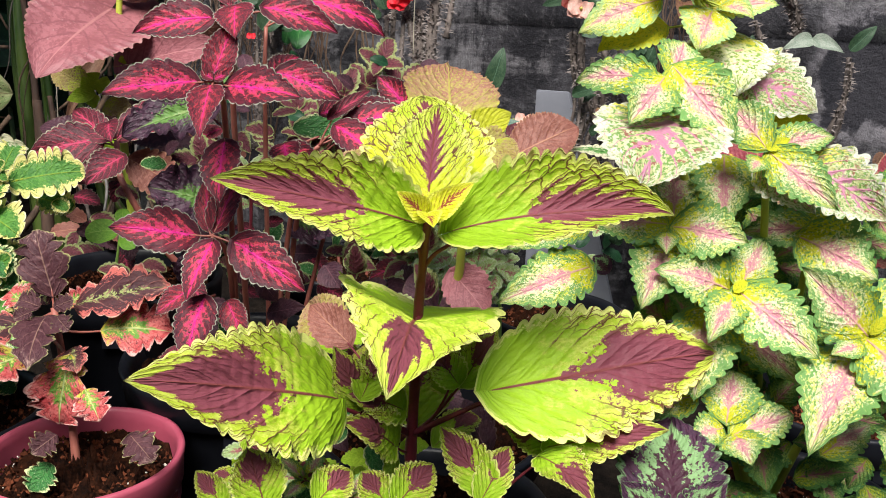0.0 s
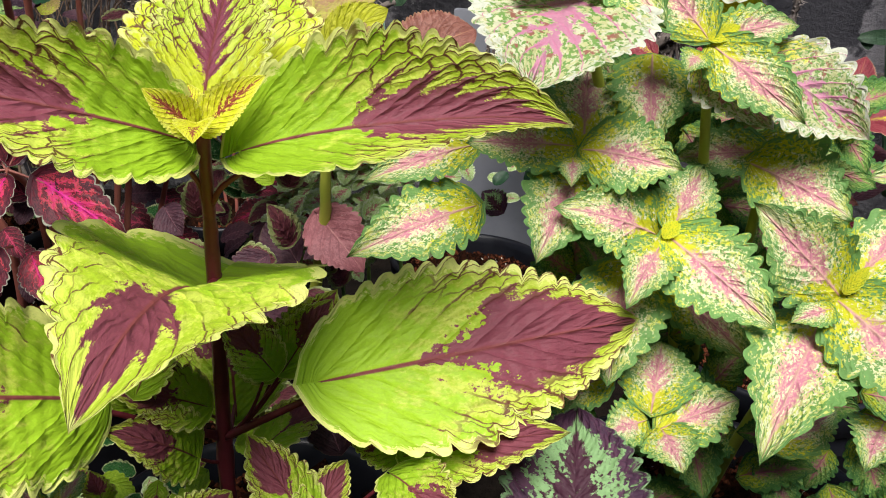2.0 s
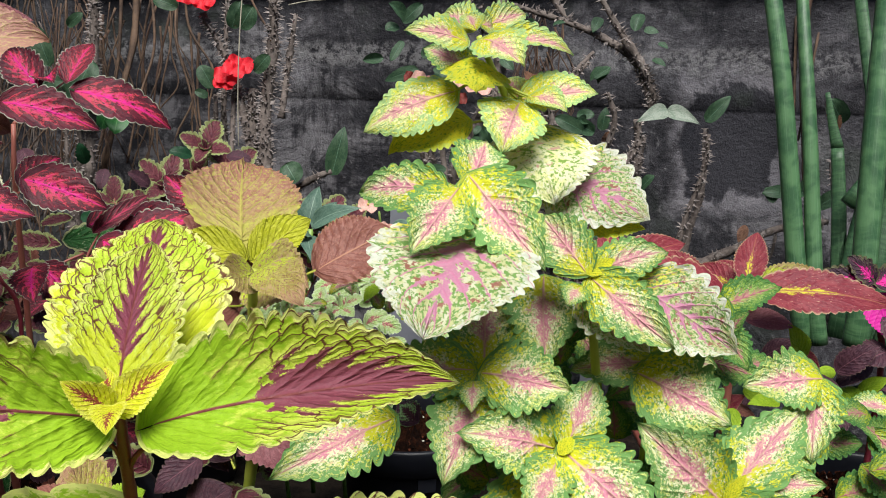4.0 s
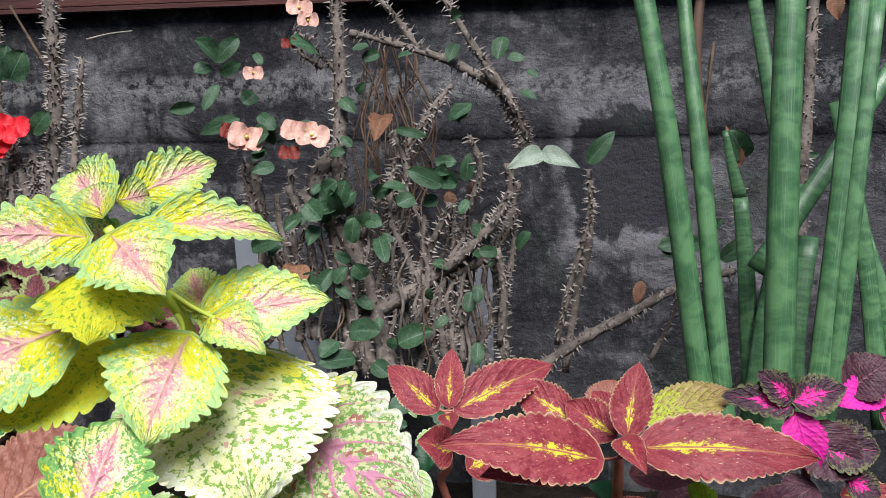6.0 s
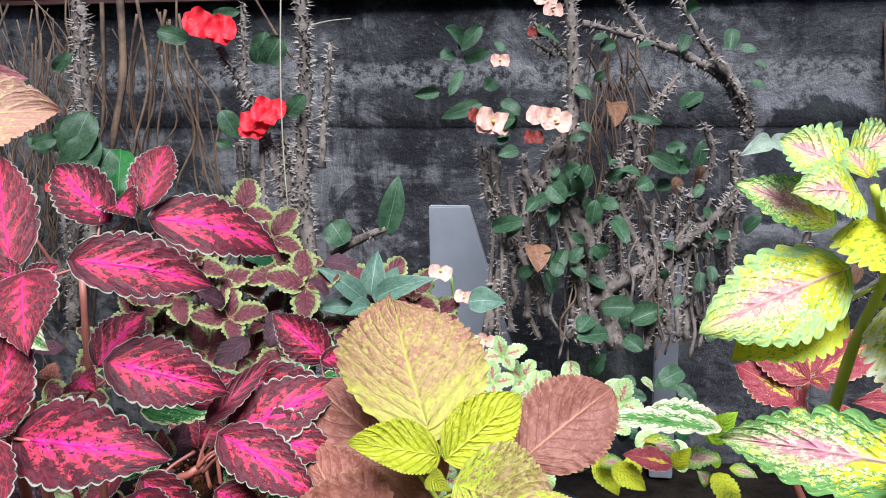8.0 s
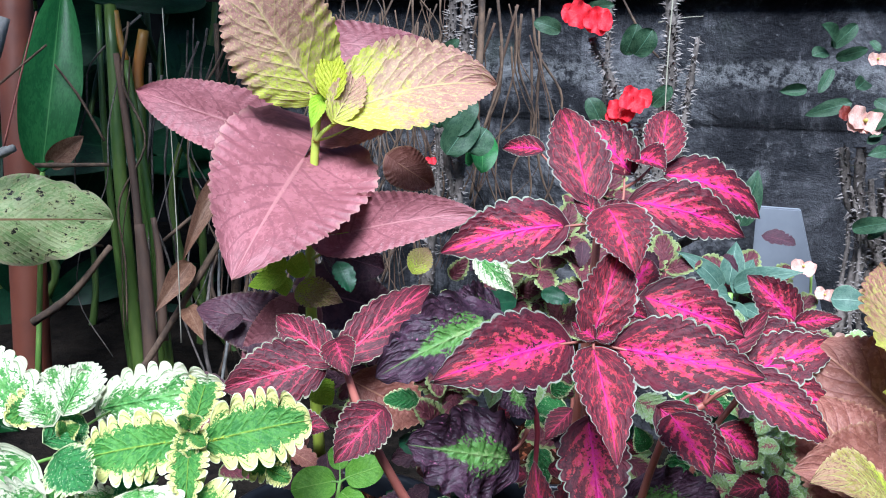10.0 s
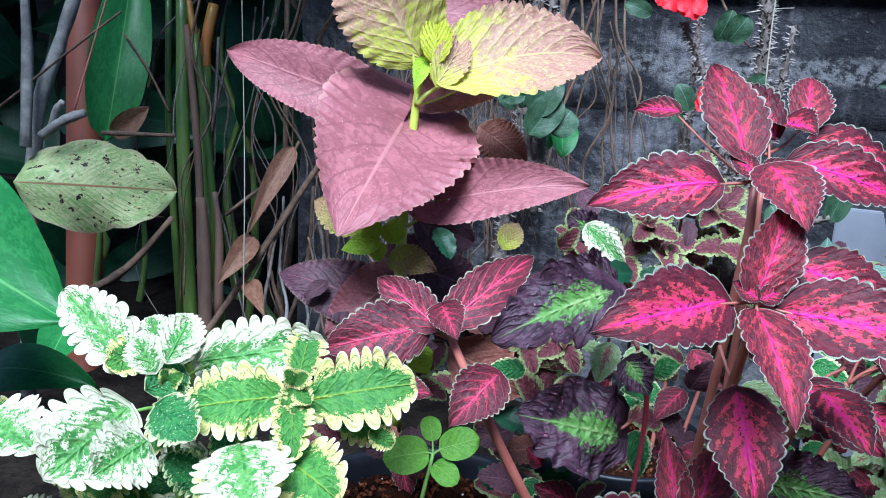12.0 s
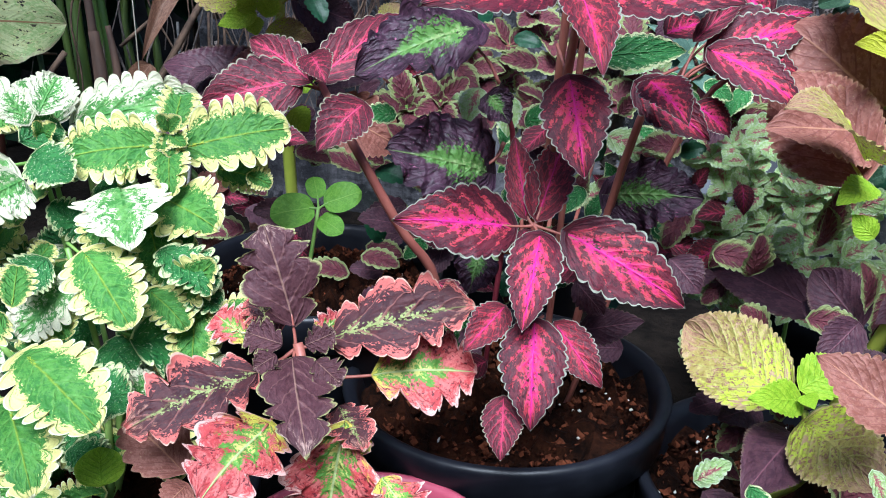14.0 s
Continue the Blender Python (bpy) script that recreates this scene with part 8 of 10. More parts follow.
rosette(p, ['small_pink'], (-0.24, 1.273, 0.355), 0.0211, (-0.079, -0.712, 0.698), 47.6664865477554, 4, "small", stalk=STEM_GREEN, ratio=0.85, seed=134, lift=0.3, inner=False)
rosette(p, ['small_pink'], (-0.29, 1.227, 0.293), 0.0264, (-0.04, -0.678, 0.734), 75.4628741125403, 4, "small", stalk=STEM_GREEN, ratio=0.85, seed=135, lift=0.3, inner=False)
rosette(p, ['small_pink'], (-0.241, 1.285, 0.398), 0.0222, (-0.079, -0.733, 0.675), 72.65037763502582, 4, "small", stalk=STEM_GREEN, ratio=0.85, seed=136, lift=0.3, inner=False)
rosette(p, ['small_pink'], (-0.299, 1.259, 0.241), 0.0279, (-0.03, -0.66, 0.751), 31.07545243988385, 4, "small", stalk=STEM_GREEN, ratio=0.85, seed=137, lift=0.3, inner=False)
rosette(p, ['small_pink'], (-0.258, 1.229, 0.291), 0.0222, (-0.064, -0.676, 0.734), 71.44757320357483, 4, "small", stalk=STEM_GREEN, ratio=0.85, seed=138, lift=0.3, inner=False)
rosette(p, ['small_pink'], (-0.351, 1.242, 0.392), 0.0334, (0.01, -0.822, 0.57), 37.52151262861406, 4, "small", stalk=STEM_GREEN, ratio=0.75, seed=150, lift=0.3)
rosette(p, ['small_pink'], (-0.354, 1.228, 0.337), 0.0342, (0.013, -0.793, 0.609), 82.85511446888675, 4, "small", stalk=STEM_GREEN, ratio=0.75, seed=151, lift=0.3)
rosette(p, ['small_dark'], (-0.613, 1.166, 0.441), 0.0303, (0.272, -0.797, 0.539), 84.8941052327198, 4, "small", stalk=STEM_GREEN, ratio=0.75, seed=152, lift=0.3)
rosette(p, ['small_dark'], (-0.634, 1.193, 0.405), 0.0403, (0.277, -0.781, 0.56), 39.0917081408086, 4, "small", stalk=STEM_GREEN, ratio=0.75, seed=153, lift=0.3)
rosette(p, ['small_dark'], (-0.34, 1.302, 0.42), 0.0400, (0, -0.841, 0.541), 19.988166264508912, 4, "small", stalk=STEM_GREEN, ratio=0.75, seed=154, lift=0.3)
rosette(p, ['small_dark'], (-0.656, 1.186, 0.428), 0.0387, (0.302, -0.783, 0.544), 59.66884804756416, 4, "small", stalk=STEM_GREEN, ratio=0.75, seed=155, lift=0.3)
rosette(p, ['small_pink'], (-0.386, 1.223, 0.335), 0.0334, (0.043, -0.79, 0.612), 30.696184263179973, 4, "small", stalk=STEM_GREEN, ratio=0.75, seed=156, lift=0.3)
rng = np.random.default_rng(71)
for k in range(34):
    i, j = (k % 6 + rng.uniform(0.1, 0.9)) / 6, (k // 6 + rng.uniform(0.1, 0.9)) / 6
    c = np.array((-0.365, 1.235, 0.409)) + i * np.array((0.133, -0.005, 0.013)) + j * np.array((0.022, -0.056, -0.16))
    rosette(p, ["small_pink"], tuple(c), rng.uniform(0.018, 0.025), (-0.05, -0.6, 0.8), rng.uniform(0, 90), 4, "small", stalk=STEM_GREEN, ratio=0.85, seed=200 + k, lift=0.3, inner=False)
scatter(p, ['small_pink'], (-0.345, 1.139, 0.458), (0.162, 0.055, 0.003), (0.019, -0.049, -0.135), (0.012, 0.115, -0.032), 90, 0.0176, 0.0300, ['small'], 28, 0.85)
stem(p, [(-0.305, 1.348, 0.12), (-0.305, 1.318, 0.365)], 0.003, 0.002, STEM_GREEN)
stem(p, [(-0.256, 1.338, 0.12), (-0.256, 1.308, 0.299)], 0.003, 0.002, STEM_GREEN)
stem(p, [(-0.319, 1.303, 0.12), (-0.319, 1.273, 0.265)], 0.003, 0.002, STEM_GREEN)

# ---- shaded undergrowth ----

p = thing("undergrowth", (-0.491, 1.212, 0.1), "shaded undergrowth of small dark maroon and green leaves", "undergrowth")
scatter(p, ['small_dark', 'small_dark', 'small_pink', 'crimson', 'dusky_magenta', 'green_fleck'], (-0.626, 1.068, 0.516), (0.325, 0.111, 0.005), (0.035, -0.09, -0.251), (-0.03, 0.17, -0.049), 90, 0.0242, 0.0457, ['small', 'coleus'], 21, 0.7, (0.33, 1, 0.85, 1))
# plum and near-black paints here put the gaps' shade into leaf colour
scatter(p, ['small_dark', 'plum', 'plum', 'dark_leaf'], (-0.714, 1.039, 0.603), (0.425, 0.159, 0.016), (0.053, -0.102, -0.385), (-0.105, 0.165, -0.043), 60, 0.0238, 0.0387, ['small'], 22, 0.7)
scatter(p, ['small_dark', 'plum', 'small_dark'], (-0.332, 0.913, 0.431), (0.15, 0.056, 0.006), (0.025, -0.048, -0.183), (-0.044, 0.102, -0.044), 28, 0.0268, 0.0447, ['small', 'coleus'], 23, 0.7)
scatter(p, ['green_fleck', 'lime_maroon', 'small_pink', 'lime'], (-0.299, 0.691, 0.393), (0.15, 0.056, 0.006), (0.016, -0.03, -0.113), (-0.06, 0.108, -0.066), 60, 0.0165, 0.0283, ['small'], 24, 0.7)
scatter(p, ['small_dark', 'plum', 'crimson', 'brown'], (-0.896, 1.119, 0.477), (0.315, 0.091, -0.005), (0.01, -0.045, -0.184), (-0.137, 0.184, -0.1), 54, 0.0284, 0.0505, ['small'], 25, 0.7)
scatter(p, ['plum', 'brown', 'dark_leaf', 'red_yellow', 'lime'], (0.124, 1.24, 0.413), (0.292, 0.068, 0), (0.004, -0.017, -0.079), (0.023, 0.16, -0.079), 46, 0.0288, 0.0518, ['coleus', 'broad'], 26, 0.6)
scatter(p, ['green_fleck', 'small_dark', 'small_pink', 'crimson', 'green_fleck'], (-0.608, 1.11, 0.461), (0.288, 0.128, 0.016), (0.022, -0.031, -0.157), (-0.009, 0.129, -0.053), 46, 0.0242, 0.0430, ['small', 'coleus'], 27, 0.7)

p = thing("blue_grey_plant", (-0.397, 1.575, 0.2), "blue-grey long-leaved plant with tiny pink buds", "plant")
leaf(p, "grey_leaf", (-0.406, 1.572, 0.433), (-0.465, 1.556, 0.484), 0.0299, 58, 0.12, 0.15, "long")
leaf(p, "grey_leaf", (-0.392, 1.575, 0.436), (-0.31, 1.565, 0.47), 0.0329, -59, 0.12, 0.15, "long")
leaf(p, "grey_leaf", (-0.399, 1.575, 0.439), (-0.399, 1.61, 0.491), 0.0321, -15, 0.12, 0.15, "long")
leaf(p, "grey_leaf", (-0.396, 1.571, 0.422), (-0.42, 1.508, 0.437), 0.0308, 46, 0.12, 0.15, "long")
leaf(p, "grey_leaf", (-0.385, 1.57, 0.412), (-0.31, 1.492, 0.391), 0.0277, -25, 0.12, 0.15, "long")
leaf(p, "grey_leaf", (-0.403, 1.57, 0.423), (-0.475, 1.56, 0.424), 0.0251, 51, 0.12, 0.15, "long")
leaf(p, "grey_leaf", (-0.275, 1.591, 0.43), (-0.226, 1.597, 0.426), 0.0357, -52, 0.12, 0.15, "long")
leaf(p, "grey_leaf", (-0.392, 1.573, 0.429), (-0.369, 1.628, 0.464), 0.0262, -32, 0.12, 0.15, "long")
leaf(p, "grey_leaf", (-0.399, 1.569, 0.416), (-0.367, 1.504, 0.391), 0.0269, -7, 0.12, 0.15, "long")
stem(p, [(-0.397, 1.571, 0.347), (-0.396, 1.573, 0.429)], 0.0056, 0.0042, STEM_GREEN)
flower(p, (-0.311, 1.596, 0.468), 0.0294, PINK_BRACT, (0.217, -0.934, 0.533), 1, 3)
flower(p, (-0.282, 1.601, 0.432), 0.0240, PINK_BRACT, (0.188, -0.931, 0.563), 1, 4)
flower(p, (-0.253, 1.6, 0.374), 0.0242, PINK_BRACT, (0.16, -0.919, 0.612), 1, 5)
stem(p, [(-0.287, 1.634, 0.324), (-0.296, 1.623, 0.407), (-0.3, 1.615, 0.455)], 0.0025, 0.0018, STEM_GREEN)

# ---- crown of thorns along the wall ----

p = thing("crown_of_thorns", (-0.541, 1.637, 0.281), "leggy crown of thorns with red flowers and thorny grey stems", "shrub", group="crown of thorns along the wall")
thorny(p, [(-0.5, 1.592, 0.287), (-0.5, 1.642, 0.474), (-0.512, 1.671, 0.589), (-0.509, 1.704, 0.711), (-0.52, 1.735, 0.834)], 0.0127, 0.0082, 1300, 0.0105, 1)
thorny(p, [(-0.53, 1.61, 0.293), (-0.526, 1.646, 0.503), (-0.546, 1.666, 0.59), (-0.578, 1.683, 0.67), (-0.615, 1.668, 0.751)], 0.0089, 0.0052, 1000, 0.01, 2)
thorny(p, [(-0.485, 1.675, 0.588), (-0.481, 1.699, 0.674), (-0.476, 1.721, 0.753)], 0.0060, 0.0037, 900, 0.009, 3)
thorny(p, [(-0.587, 1.63, 0.282), (-0.594, 1.685, 0.492), (-0.598, 1.699, 0.623), (-0.607, 1.747, 0.808)], 0.0062, 0.0039, 700, 0.009, 4)
thorny(p, [(-0.609, 1.608, 0.291), (-0.6, 1.661, 0.483), (-0.596, 1.667, 0.62)], 0.0053, 0.0034, 450, 0.006, 5)
thorny(p, [(-0.843, 1.613, 0.364), (-0.842, 1.684, 0.626), (-0.849, 1.737, 0.829)], 0.0093, 0.0070, 900, 0.01, 6)
thorny(p, [(-0.503, 1.588, 0.272), (-0.518, 1.638, 0.467), (-0.531, 1.661, 0.561), (-0.537, 1.679, 0.633)], 0.0112, 0.0074, 1100, 0.0105, 11)
thorny(p, [(-0.578, 1.639, 0.426), (-0.594, 1.656, 0.5), (-0.606, 1.686, 0.621)], 0.0053, 0.0038, 500, 0.007, 12)
thorny(p, [(-0.559, 1.622, 0.432), (-0.562, 1.652, 0.547), (-0.567, 1.677, 0.641)], 0.0048, 0.0037, 500, 0.007, 13)
leaf(p, "canna", (-0.782, 1.689, 0.611), (-0.762, 1.626, 0.559), 0.0444, 18, 0.05, 0.1, "spoon")
leaf(p, "canna", (-0.806, 1.679, 0.588), (-0.789, 1.633, 0.562), 0.0277, 18, 0.05, 0.1, "spoon")
flower(p, (-0.834, 1.689, 0.603), 0.0311, RED_BRACT, (0.561, -0.818, 0.377), 1, 24, eye=False)
flower(p, (-0.619, 1.653, 0.776), 0.0563, RED_BRACT, (0.452, -0.892, 0.249), 1, 10, eye=False)
flower(p, (-0.639, 1.662, 0.781), 0.0388, RED_BRACT, (0.463, -0.887, 0.245), 1, 11, eye=False)
flower(p, (-0.605, 1.654, 0.772), 0.0384, RED_BRACT, (0.443, -0.896, 0.252), 1, 12, eye=False)
flower(p, (-0.565, 1.649, 0.655), 0.0391, RED_BRACT, (0.414, -0.904, 0.352), 1, 13, eye=False)
flower(p, (-0.545, 1.657, 0.672), 0.0391, RED_BRACT, (0.399, -0.913, 0.337), 1, 14, eye=False)
flower(p, (-0.55, 1.643, 0.663), 0.0337, RED_BRACT, (0.406, -0.909, 0.346), 1, 15, eye=False)
flower(p, (-0.57, 1.645, 0.641), 0.0313, RED_BRACT, (0.419, -0.901, 0.363), 1, 16, eye=False)
leaf(p, "thorn_leaf", (-0.661, 1.674, 0.76), (-0.697, 1.662, 0.775), 0.0248, 80, 0.06, 0.1, "spoon")
leaf(p, "thorn_leaf", (-0.629, 1.687, 0.793), (-0.588, 1.684, 0.796), 0.0154, -86, 0.06, 0.1, "spoon")
leaf(p, "thorn_leaf", (-0.591, 1.65, 0.633), (-0.609, 1.647, 0.67), 0.0286, 70, 0.06, 0.1, "spoon")
leaf(p, "thorn_leaf", (-0.526, 1.667, 0.66), (-0.501, 1.668, 0.688), 0.0238, -97, 0.06, 0.1, "spoon")
leaf(p, "thorn_leaf", (-0.556, 1.681, 0.728), (-0.532, 1.683, 0.763), 0.0343, -100, 0.06, 0.1, "spoon")
leaf(p, "thorn_leaf", (-0.57, 1.679, 0.728), (-0.552, 1.682, 0.77), 0.0275, -99, 0.06, 0.1, "spoon")
leaf(p, "thorn_leaf", (-0.598, 1.646, 0.621), (-0.616, 1.635, 0.628), 0.0146, 79, 0.06, 0.1, "spoon")
flower(p, (-0.928, 1.52, 0.608), 0.0280, RED_BRACT, (0.535, -0.836, 0.371), 1, 22, eye=False)
leaf(p, "thorn_leaf", (-0.812, 1.58, 0.627), (-0.787, 1.587, 0.669), 0.0276, -92, 0.06, 0.1, "spoon")
leaf(p, "thorn_leaf", (-0.819, 1.577, 0.623), (-0.84, 1.565, 0.644), 0.0189, 82, 0.06, 0.1, "spoon")
leaf(p, "thorn_leaf", (-0.808, 1.58, 0.623), (-0.805, 1.577, 0.651), 0.0170, -26, 0.06, 0.1, "spoon")
leaf(p, "thorn_leaf", (-0.817, 1.604, 0.726), (-0.791, 1.606, 0.747), 0.0167, -97, 0.06, 0.1, "spoon")
leaf(p, "thorn_leaf", (-0.788, 1.584, 0.615), (-0.762, 1.583, 0.623), 0.0187, -85, 0.06, 0.1, "spoon")
thorny(p, [(-0.783, 1.582, 0.478), (-0.79, 1.625, 0.65), (-0.801, 1.662, 0.807)], 0.0089, 0.0065, 900, 0.01, 7)
thorny(p, [(-0.796, 1.548, 0.485), (-0.812, 1.579, 0.623)], 0.0039, 0.0028, 400, 0.006, 8)
leaf(p, "thorn_leaf", (-0.786, 1.565, 0.616), (-0.766, 1.589, 0.674), 0.0467, -57, 0.06, 0.1, "spoon")
leaf(p, "thorn_leaf", (-0.789, 1.557, 0.589), (-0.758, 1.585, 0.644), 0.0467, -64, 0.06, 0.1, "spoon")
leaf(p, "thorn_leaf", (-0.822, 1.562, 0.663), (-0.848, 1.566, 0.723), 0.0308, 61, 0.06, 0.1, "spoon")
leaf(p, "thorn_leaf", (-0.758, 1.571, 0.591), (-0.741, 1.587, 0.626), 0.0441, -60, 0.06, 0.1, "spoon")
leaf(p, "thorn_leaf", (-0.801, 1.566, 0.642), (-0.828, 1.552, 0.636), 0.0201, 80, 0.06, 0.1, "spoon")
thorny(p, [(-0.791, 1.593, 0.514), (-0.805, 1.582, 0.625)], 0.0064, 0.0048, 450, 0.007, 9)
flower(p, (-0.771, 1.57, 0.609), 0.0167, RED_BRACT, (0.291, -0.953, 0.33), 1, 31, eye=False)
flower(p, (-0.816, 1.565, 0.578), 0.0157, RED_BRACT, (0.325, -0.94, 0.354), 1, 32, eye=False)

p = thing("crown_of_thorns", (-0.125, 1.727, 0.3), "old thorny bush with pale pink flowers and bare twisted branches", "shrub", group="crown of thorns along the wall")
thorny(p, [(-0.106, 1.698, 0.331), (-0.141, 1.722, 0.449), (-0.16, 1.738, 0.523), (-0.201, 1.743, 0.568)], 0.0114, 0.0076, 600, 0.0105, 20)
thorny(p, [(-0.08, 1.702, 0.33), (-0.118, 1.731, 0.47), (-0.179, 1.748, 0.575), (-0.149, 1.768, 0.633), (-0.15, 1.799, 0.758), (-0.158, 1.816, 0.831)], 0.0129, 0.0076, 600, 0.0105, 21)
thorny(p, [(-0.147, 1.695, 0.347), (-0.103, 1.717, 0.404), (-0.028, 1.739, 0.446), (0.039, 1.756, 0.473), (0.08, 1.775, 0.523), (0.076, 1.793, 0.597)], 0.0098, 0.0068, 600, 0.0105, 22)
thorny(p, [(0.073, 1.728, 0.34), (0.065, 1.749, 0.428), (0.05, 1.761, 0.487)], 0.0076, 0.0053, 600, 0.0105, 23)
thorny(p, [(0.098, 1.802, 0.618), (0.064, 1.814, 0.689), (0, 1.815, 0.73), (-0.075, 1.81, 0.757), (-0.136, 1.805, 0.773)], 0.0076, 0.0045, 600, 0.0105, 24)
thorny(p, [(0.098, 1.8, 0.611), (0.068, 1.816, 0.692), (0.03, 1.824, 0.748), (-0.015, 1.835, 0.82)], 0.0068, 0.0042, 600, 0.0105, 25)
thorny(p, [(-0.045, 1.813, 0.751), (-0.083, 1.82, 0.8), (-0.113, 1.823, 0.83)], 0.0049, 0.0038, 600, 0.0105, 26)
thorny(p, [(0.017, 1.72, 0.341), (0.013, 1.745, 0.444), (0.02, 1.77, 0.54)], 0.0049, 0.0034, 600, 0.0105, 27)
thorny(p, [(-0.028, 1.717, 0.358), (-0.051, 1.739, 0.461), (-0.081, 1.753, 0.535), (-0.074, 1.773, 0.609)], 0.0057, 0.0038, 600, 0.0105, 28)
thorny(p, [(-0.26, 1.679, 0.35), (-0.238, 1.714, 0.474), (-0.261, 1.727, 0.541), (-0.272, 1.742, 0.607)], 0.0098, 0.0061, 600, 0.0105, 29)
thorny(p, [(-0.178, 1.698, 0.377), (-0.208, 1.726, 0.503), (-0.213, 1.749, 0.598)], 0.0061, 0.0038, 600, 0.0105, 30)
thorny(p, [(-0.059, 1.779, 0.623), (-0.029, 1.794, 0.666), (0, 1.808, 0.702)], 0.0053, 0.0034, 600, 0.0105, 31)
thorny(p, [(-0.118, 1.741, 0.507), (-0.074, 1.769, 0.594), (-0.007, 1.803, 0.687)], 0.0045, 0.0030, 600, 0.0105, 32)
thorny(p, [(-0.172, 1.788, 0.729), (-0.202, 1.79, 0.752), (-0.18, 1.798, 0.773)], 0.0038, 0.0026, 600, 0.0105, 33)
thorny(p, [(-0.142, 1.789, 0.713), (-0.18, 1.793, 0.751), (-0.21, 1.796, 0.782)], 0.0034, 0.0023, 600, 0.0105, 34)
flower(p, (-0.253, 1.703, 0.647), 0.0449, PINK_BRACT, (0.359, -0.927, 0.358), 1, 40)
flower(p, (-0.19, 1.714, 0.651), 0.0377, PINK_BRACT, (0.307, -0.946, 0.356), 1, 41)
flower(p, (-0.17, 1.716, 0.647), 0.0420, PINK_BRACT, (0.291, -0.95, 0.36), 1, 42)
flower(p, (-0.179, 1.716, 0.653), 0.0319, PINK_BRACT, (0.298, -0.949, 0.354), 1, 43)
flower(p, (-0.245, 1.724, 0.727), 0.0246, PINK_BRACT, (0.349, -0.936, 0.289), 1, 44)
flower(p, (-0.187, 1.753, 0.806), 0.0319, PINK_BRACT, (0.297, -0.955, 0.221), 1, 45)
flower(p, (-0.176, 1.751, 0.79), 0.0261, PINK_BRACT, (0.289, -0.957, 0.234), 1, 46)
flower(p, (-0.272, 1.702, 0.654), 0.0287, DARK_BRACT, (0.374, -0.922, 0.352), 1, 47, eye=False)
flower(p, (-0.199, 1.706, 0.625), 0.0261, DARK_BRACT, (0.316, -0.94, 0.378), 1, 48, eye=False)
flower(p, (-0.2, 1.74, 0.762), 0.0195, DARK_BRACT, (0.31, -0.951, 0.259), 1, 49, eye=False)
flower(p, (-0.261, 1.7, 0.641), 0.0290, PINK_BRACT, (0.366, -0.924, 0.363), 1, 50)
thorny(p, [(-0.123, 1.735, 0.397), (-0.059, 1.735, 0.431), (0.004, 1.735, 0.474), (0.057, 1.735, 0.524), (0.083, 1.735, 0.569)], 0.009, 0.006, 800, 0.01, 120)
thorny(p, [(-0.144, 1.750, 0.635), (-0.144, 1.750, 0.575), (-0.121, 1.750, 0.497), (-0.137, 1.750, 0.425), (-0.153, 1.750, 0.359)], 0.01, 0.008, 800, 0.01, 121)
thorny(p, [(0.064, 1.730, 0.495), (0.072, 1.730, 0.434), (0.066, 1.730, 0.363)], 0.006, 0.006, 700, 0.01, 122)
thorny(p, [(-0.252, 1.720, 0.611), (-0.244, 1.720, 0.527), (-0.210, 1.720, 0.449), (-0.176, 1.720, 0.369)], 0.007, 0.006, 700, 0.01, 123)
thorny(p, [(-0.032, 1.740, 0.349), (-0.018, 1.740, 0.414), (-0.027, 1.740, 0.484), (0.005, 1.740, 0.553)], 0.006, 0.004, 700, 0.01, 124)
thorny(p, [(-0.091, 1.760, 0.356), (-0.075, 1.760, 0.439), (-0.084, 1.760, 0.503), (-0.057, 1.760, 0.580), (-0.070, 1.760, 0.648)], 0.007, 0.005, 700, 0.01, 125)
thorny(p, [(0.047, 1.800, 0.723), (0.080, 1.800, 0.678), (0.102, 1.800, 0.626)], 0.007, 0.006, 800, 0.01, 126)
thorny(p, [(0.141, 1.740, 0.361), (0.159, 1.740, 0.447), (0.180, 1.740, 0.523), (0.183, 1.740, 0.582)], 0.005, 0.004, 500, 0.01, 127)
thorny(p, [(0.026, 1.750, 0.536), (0.042, 1.750, 0.596), (0.028, 1.750, 0.640)], 0.005, 0.004, 500, 0.01, 128)
thorny(p, [(-0.212, 1.730, 0.579), (-0.189, 1.730, 0.509), (-0.183, 1.730, 0.430)], 0.006, 0.005, 600, 0.01, 129)
strands(p, (-0.252, 1.656, 0.336), (0.353, 0.052, -0.011), (-0.001, 0.063, 0.251), (-0.011, 0.047, -0.014), 18, 0.00342, 0.00684, [], 90, "stem", 600)
strands(p, (-0.171, 1.668, 0.333), (0.18, 0.026, -0.006), (-0.001, 0.052, 0.206), (-0.009, 0.037, -0.012), 16, 0.00303, 0.00606, [BARK, TWIG, BARK], 91, "stem", 450)
strands(p, (-0.163, 1.635, 0.323), (0.223, 0.033, -0.007), (-0.001, 0.05, 0.197), (-0.015, 0.074, -0.025), 12, 0.00113, 0.00338, [BARK, TWIG, BARK], 92, "branch", 0)
scatter(p, ['thorn_leaf', 'small_pink', 'dark_leaf', 'thorn_leaf'], (-0.195, 1.51, 0.394), (0.206, 0.029, -0.005), (0.001, -0.028, -0.107), (-0.003, 0.127, -0.059), 34, 0.0235, 0.0415, ['spoon', 'small'], 93, 0.7)
leaf(p, "pale_leaf", (0.122, 1.773, 0.614), (0.074, 1.742, 0.6), 0.0270, 59, 0.1, 0.1, "long")
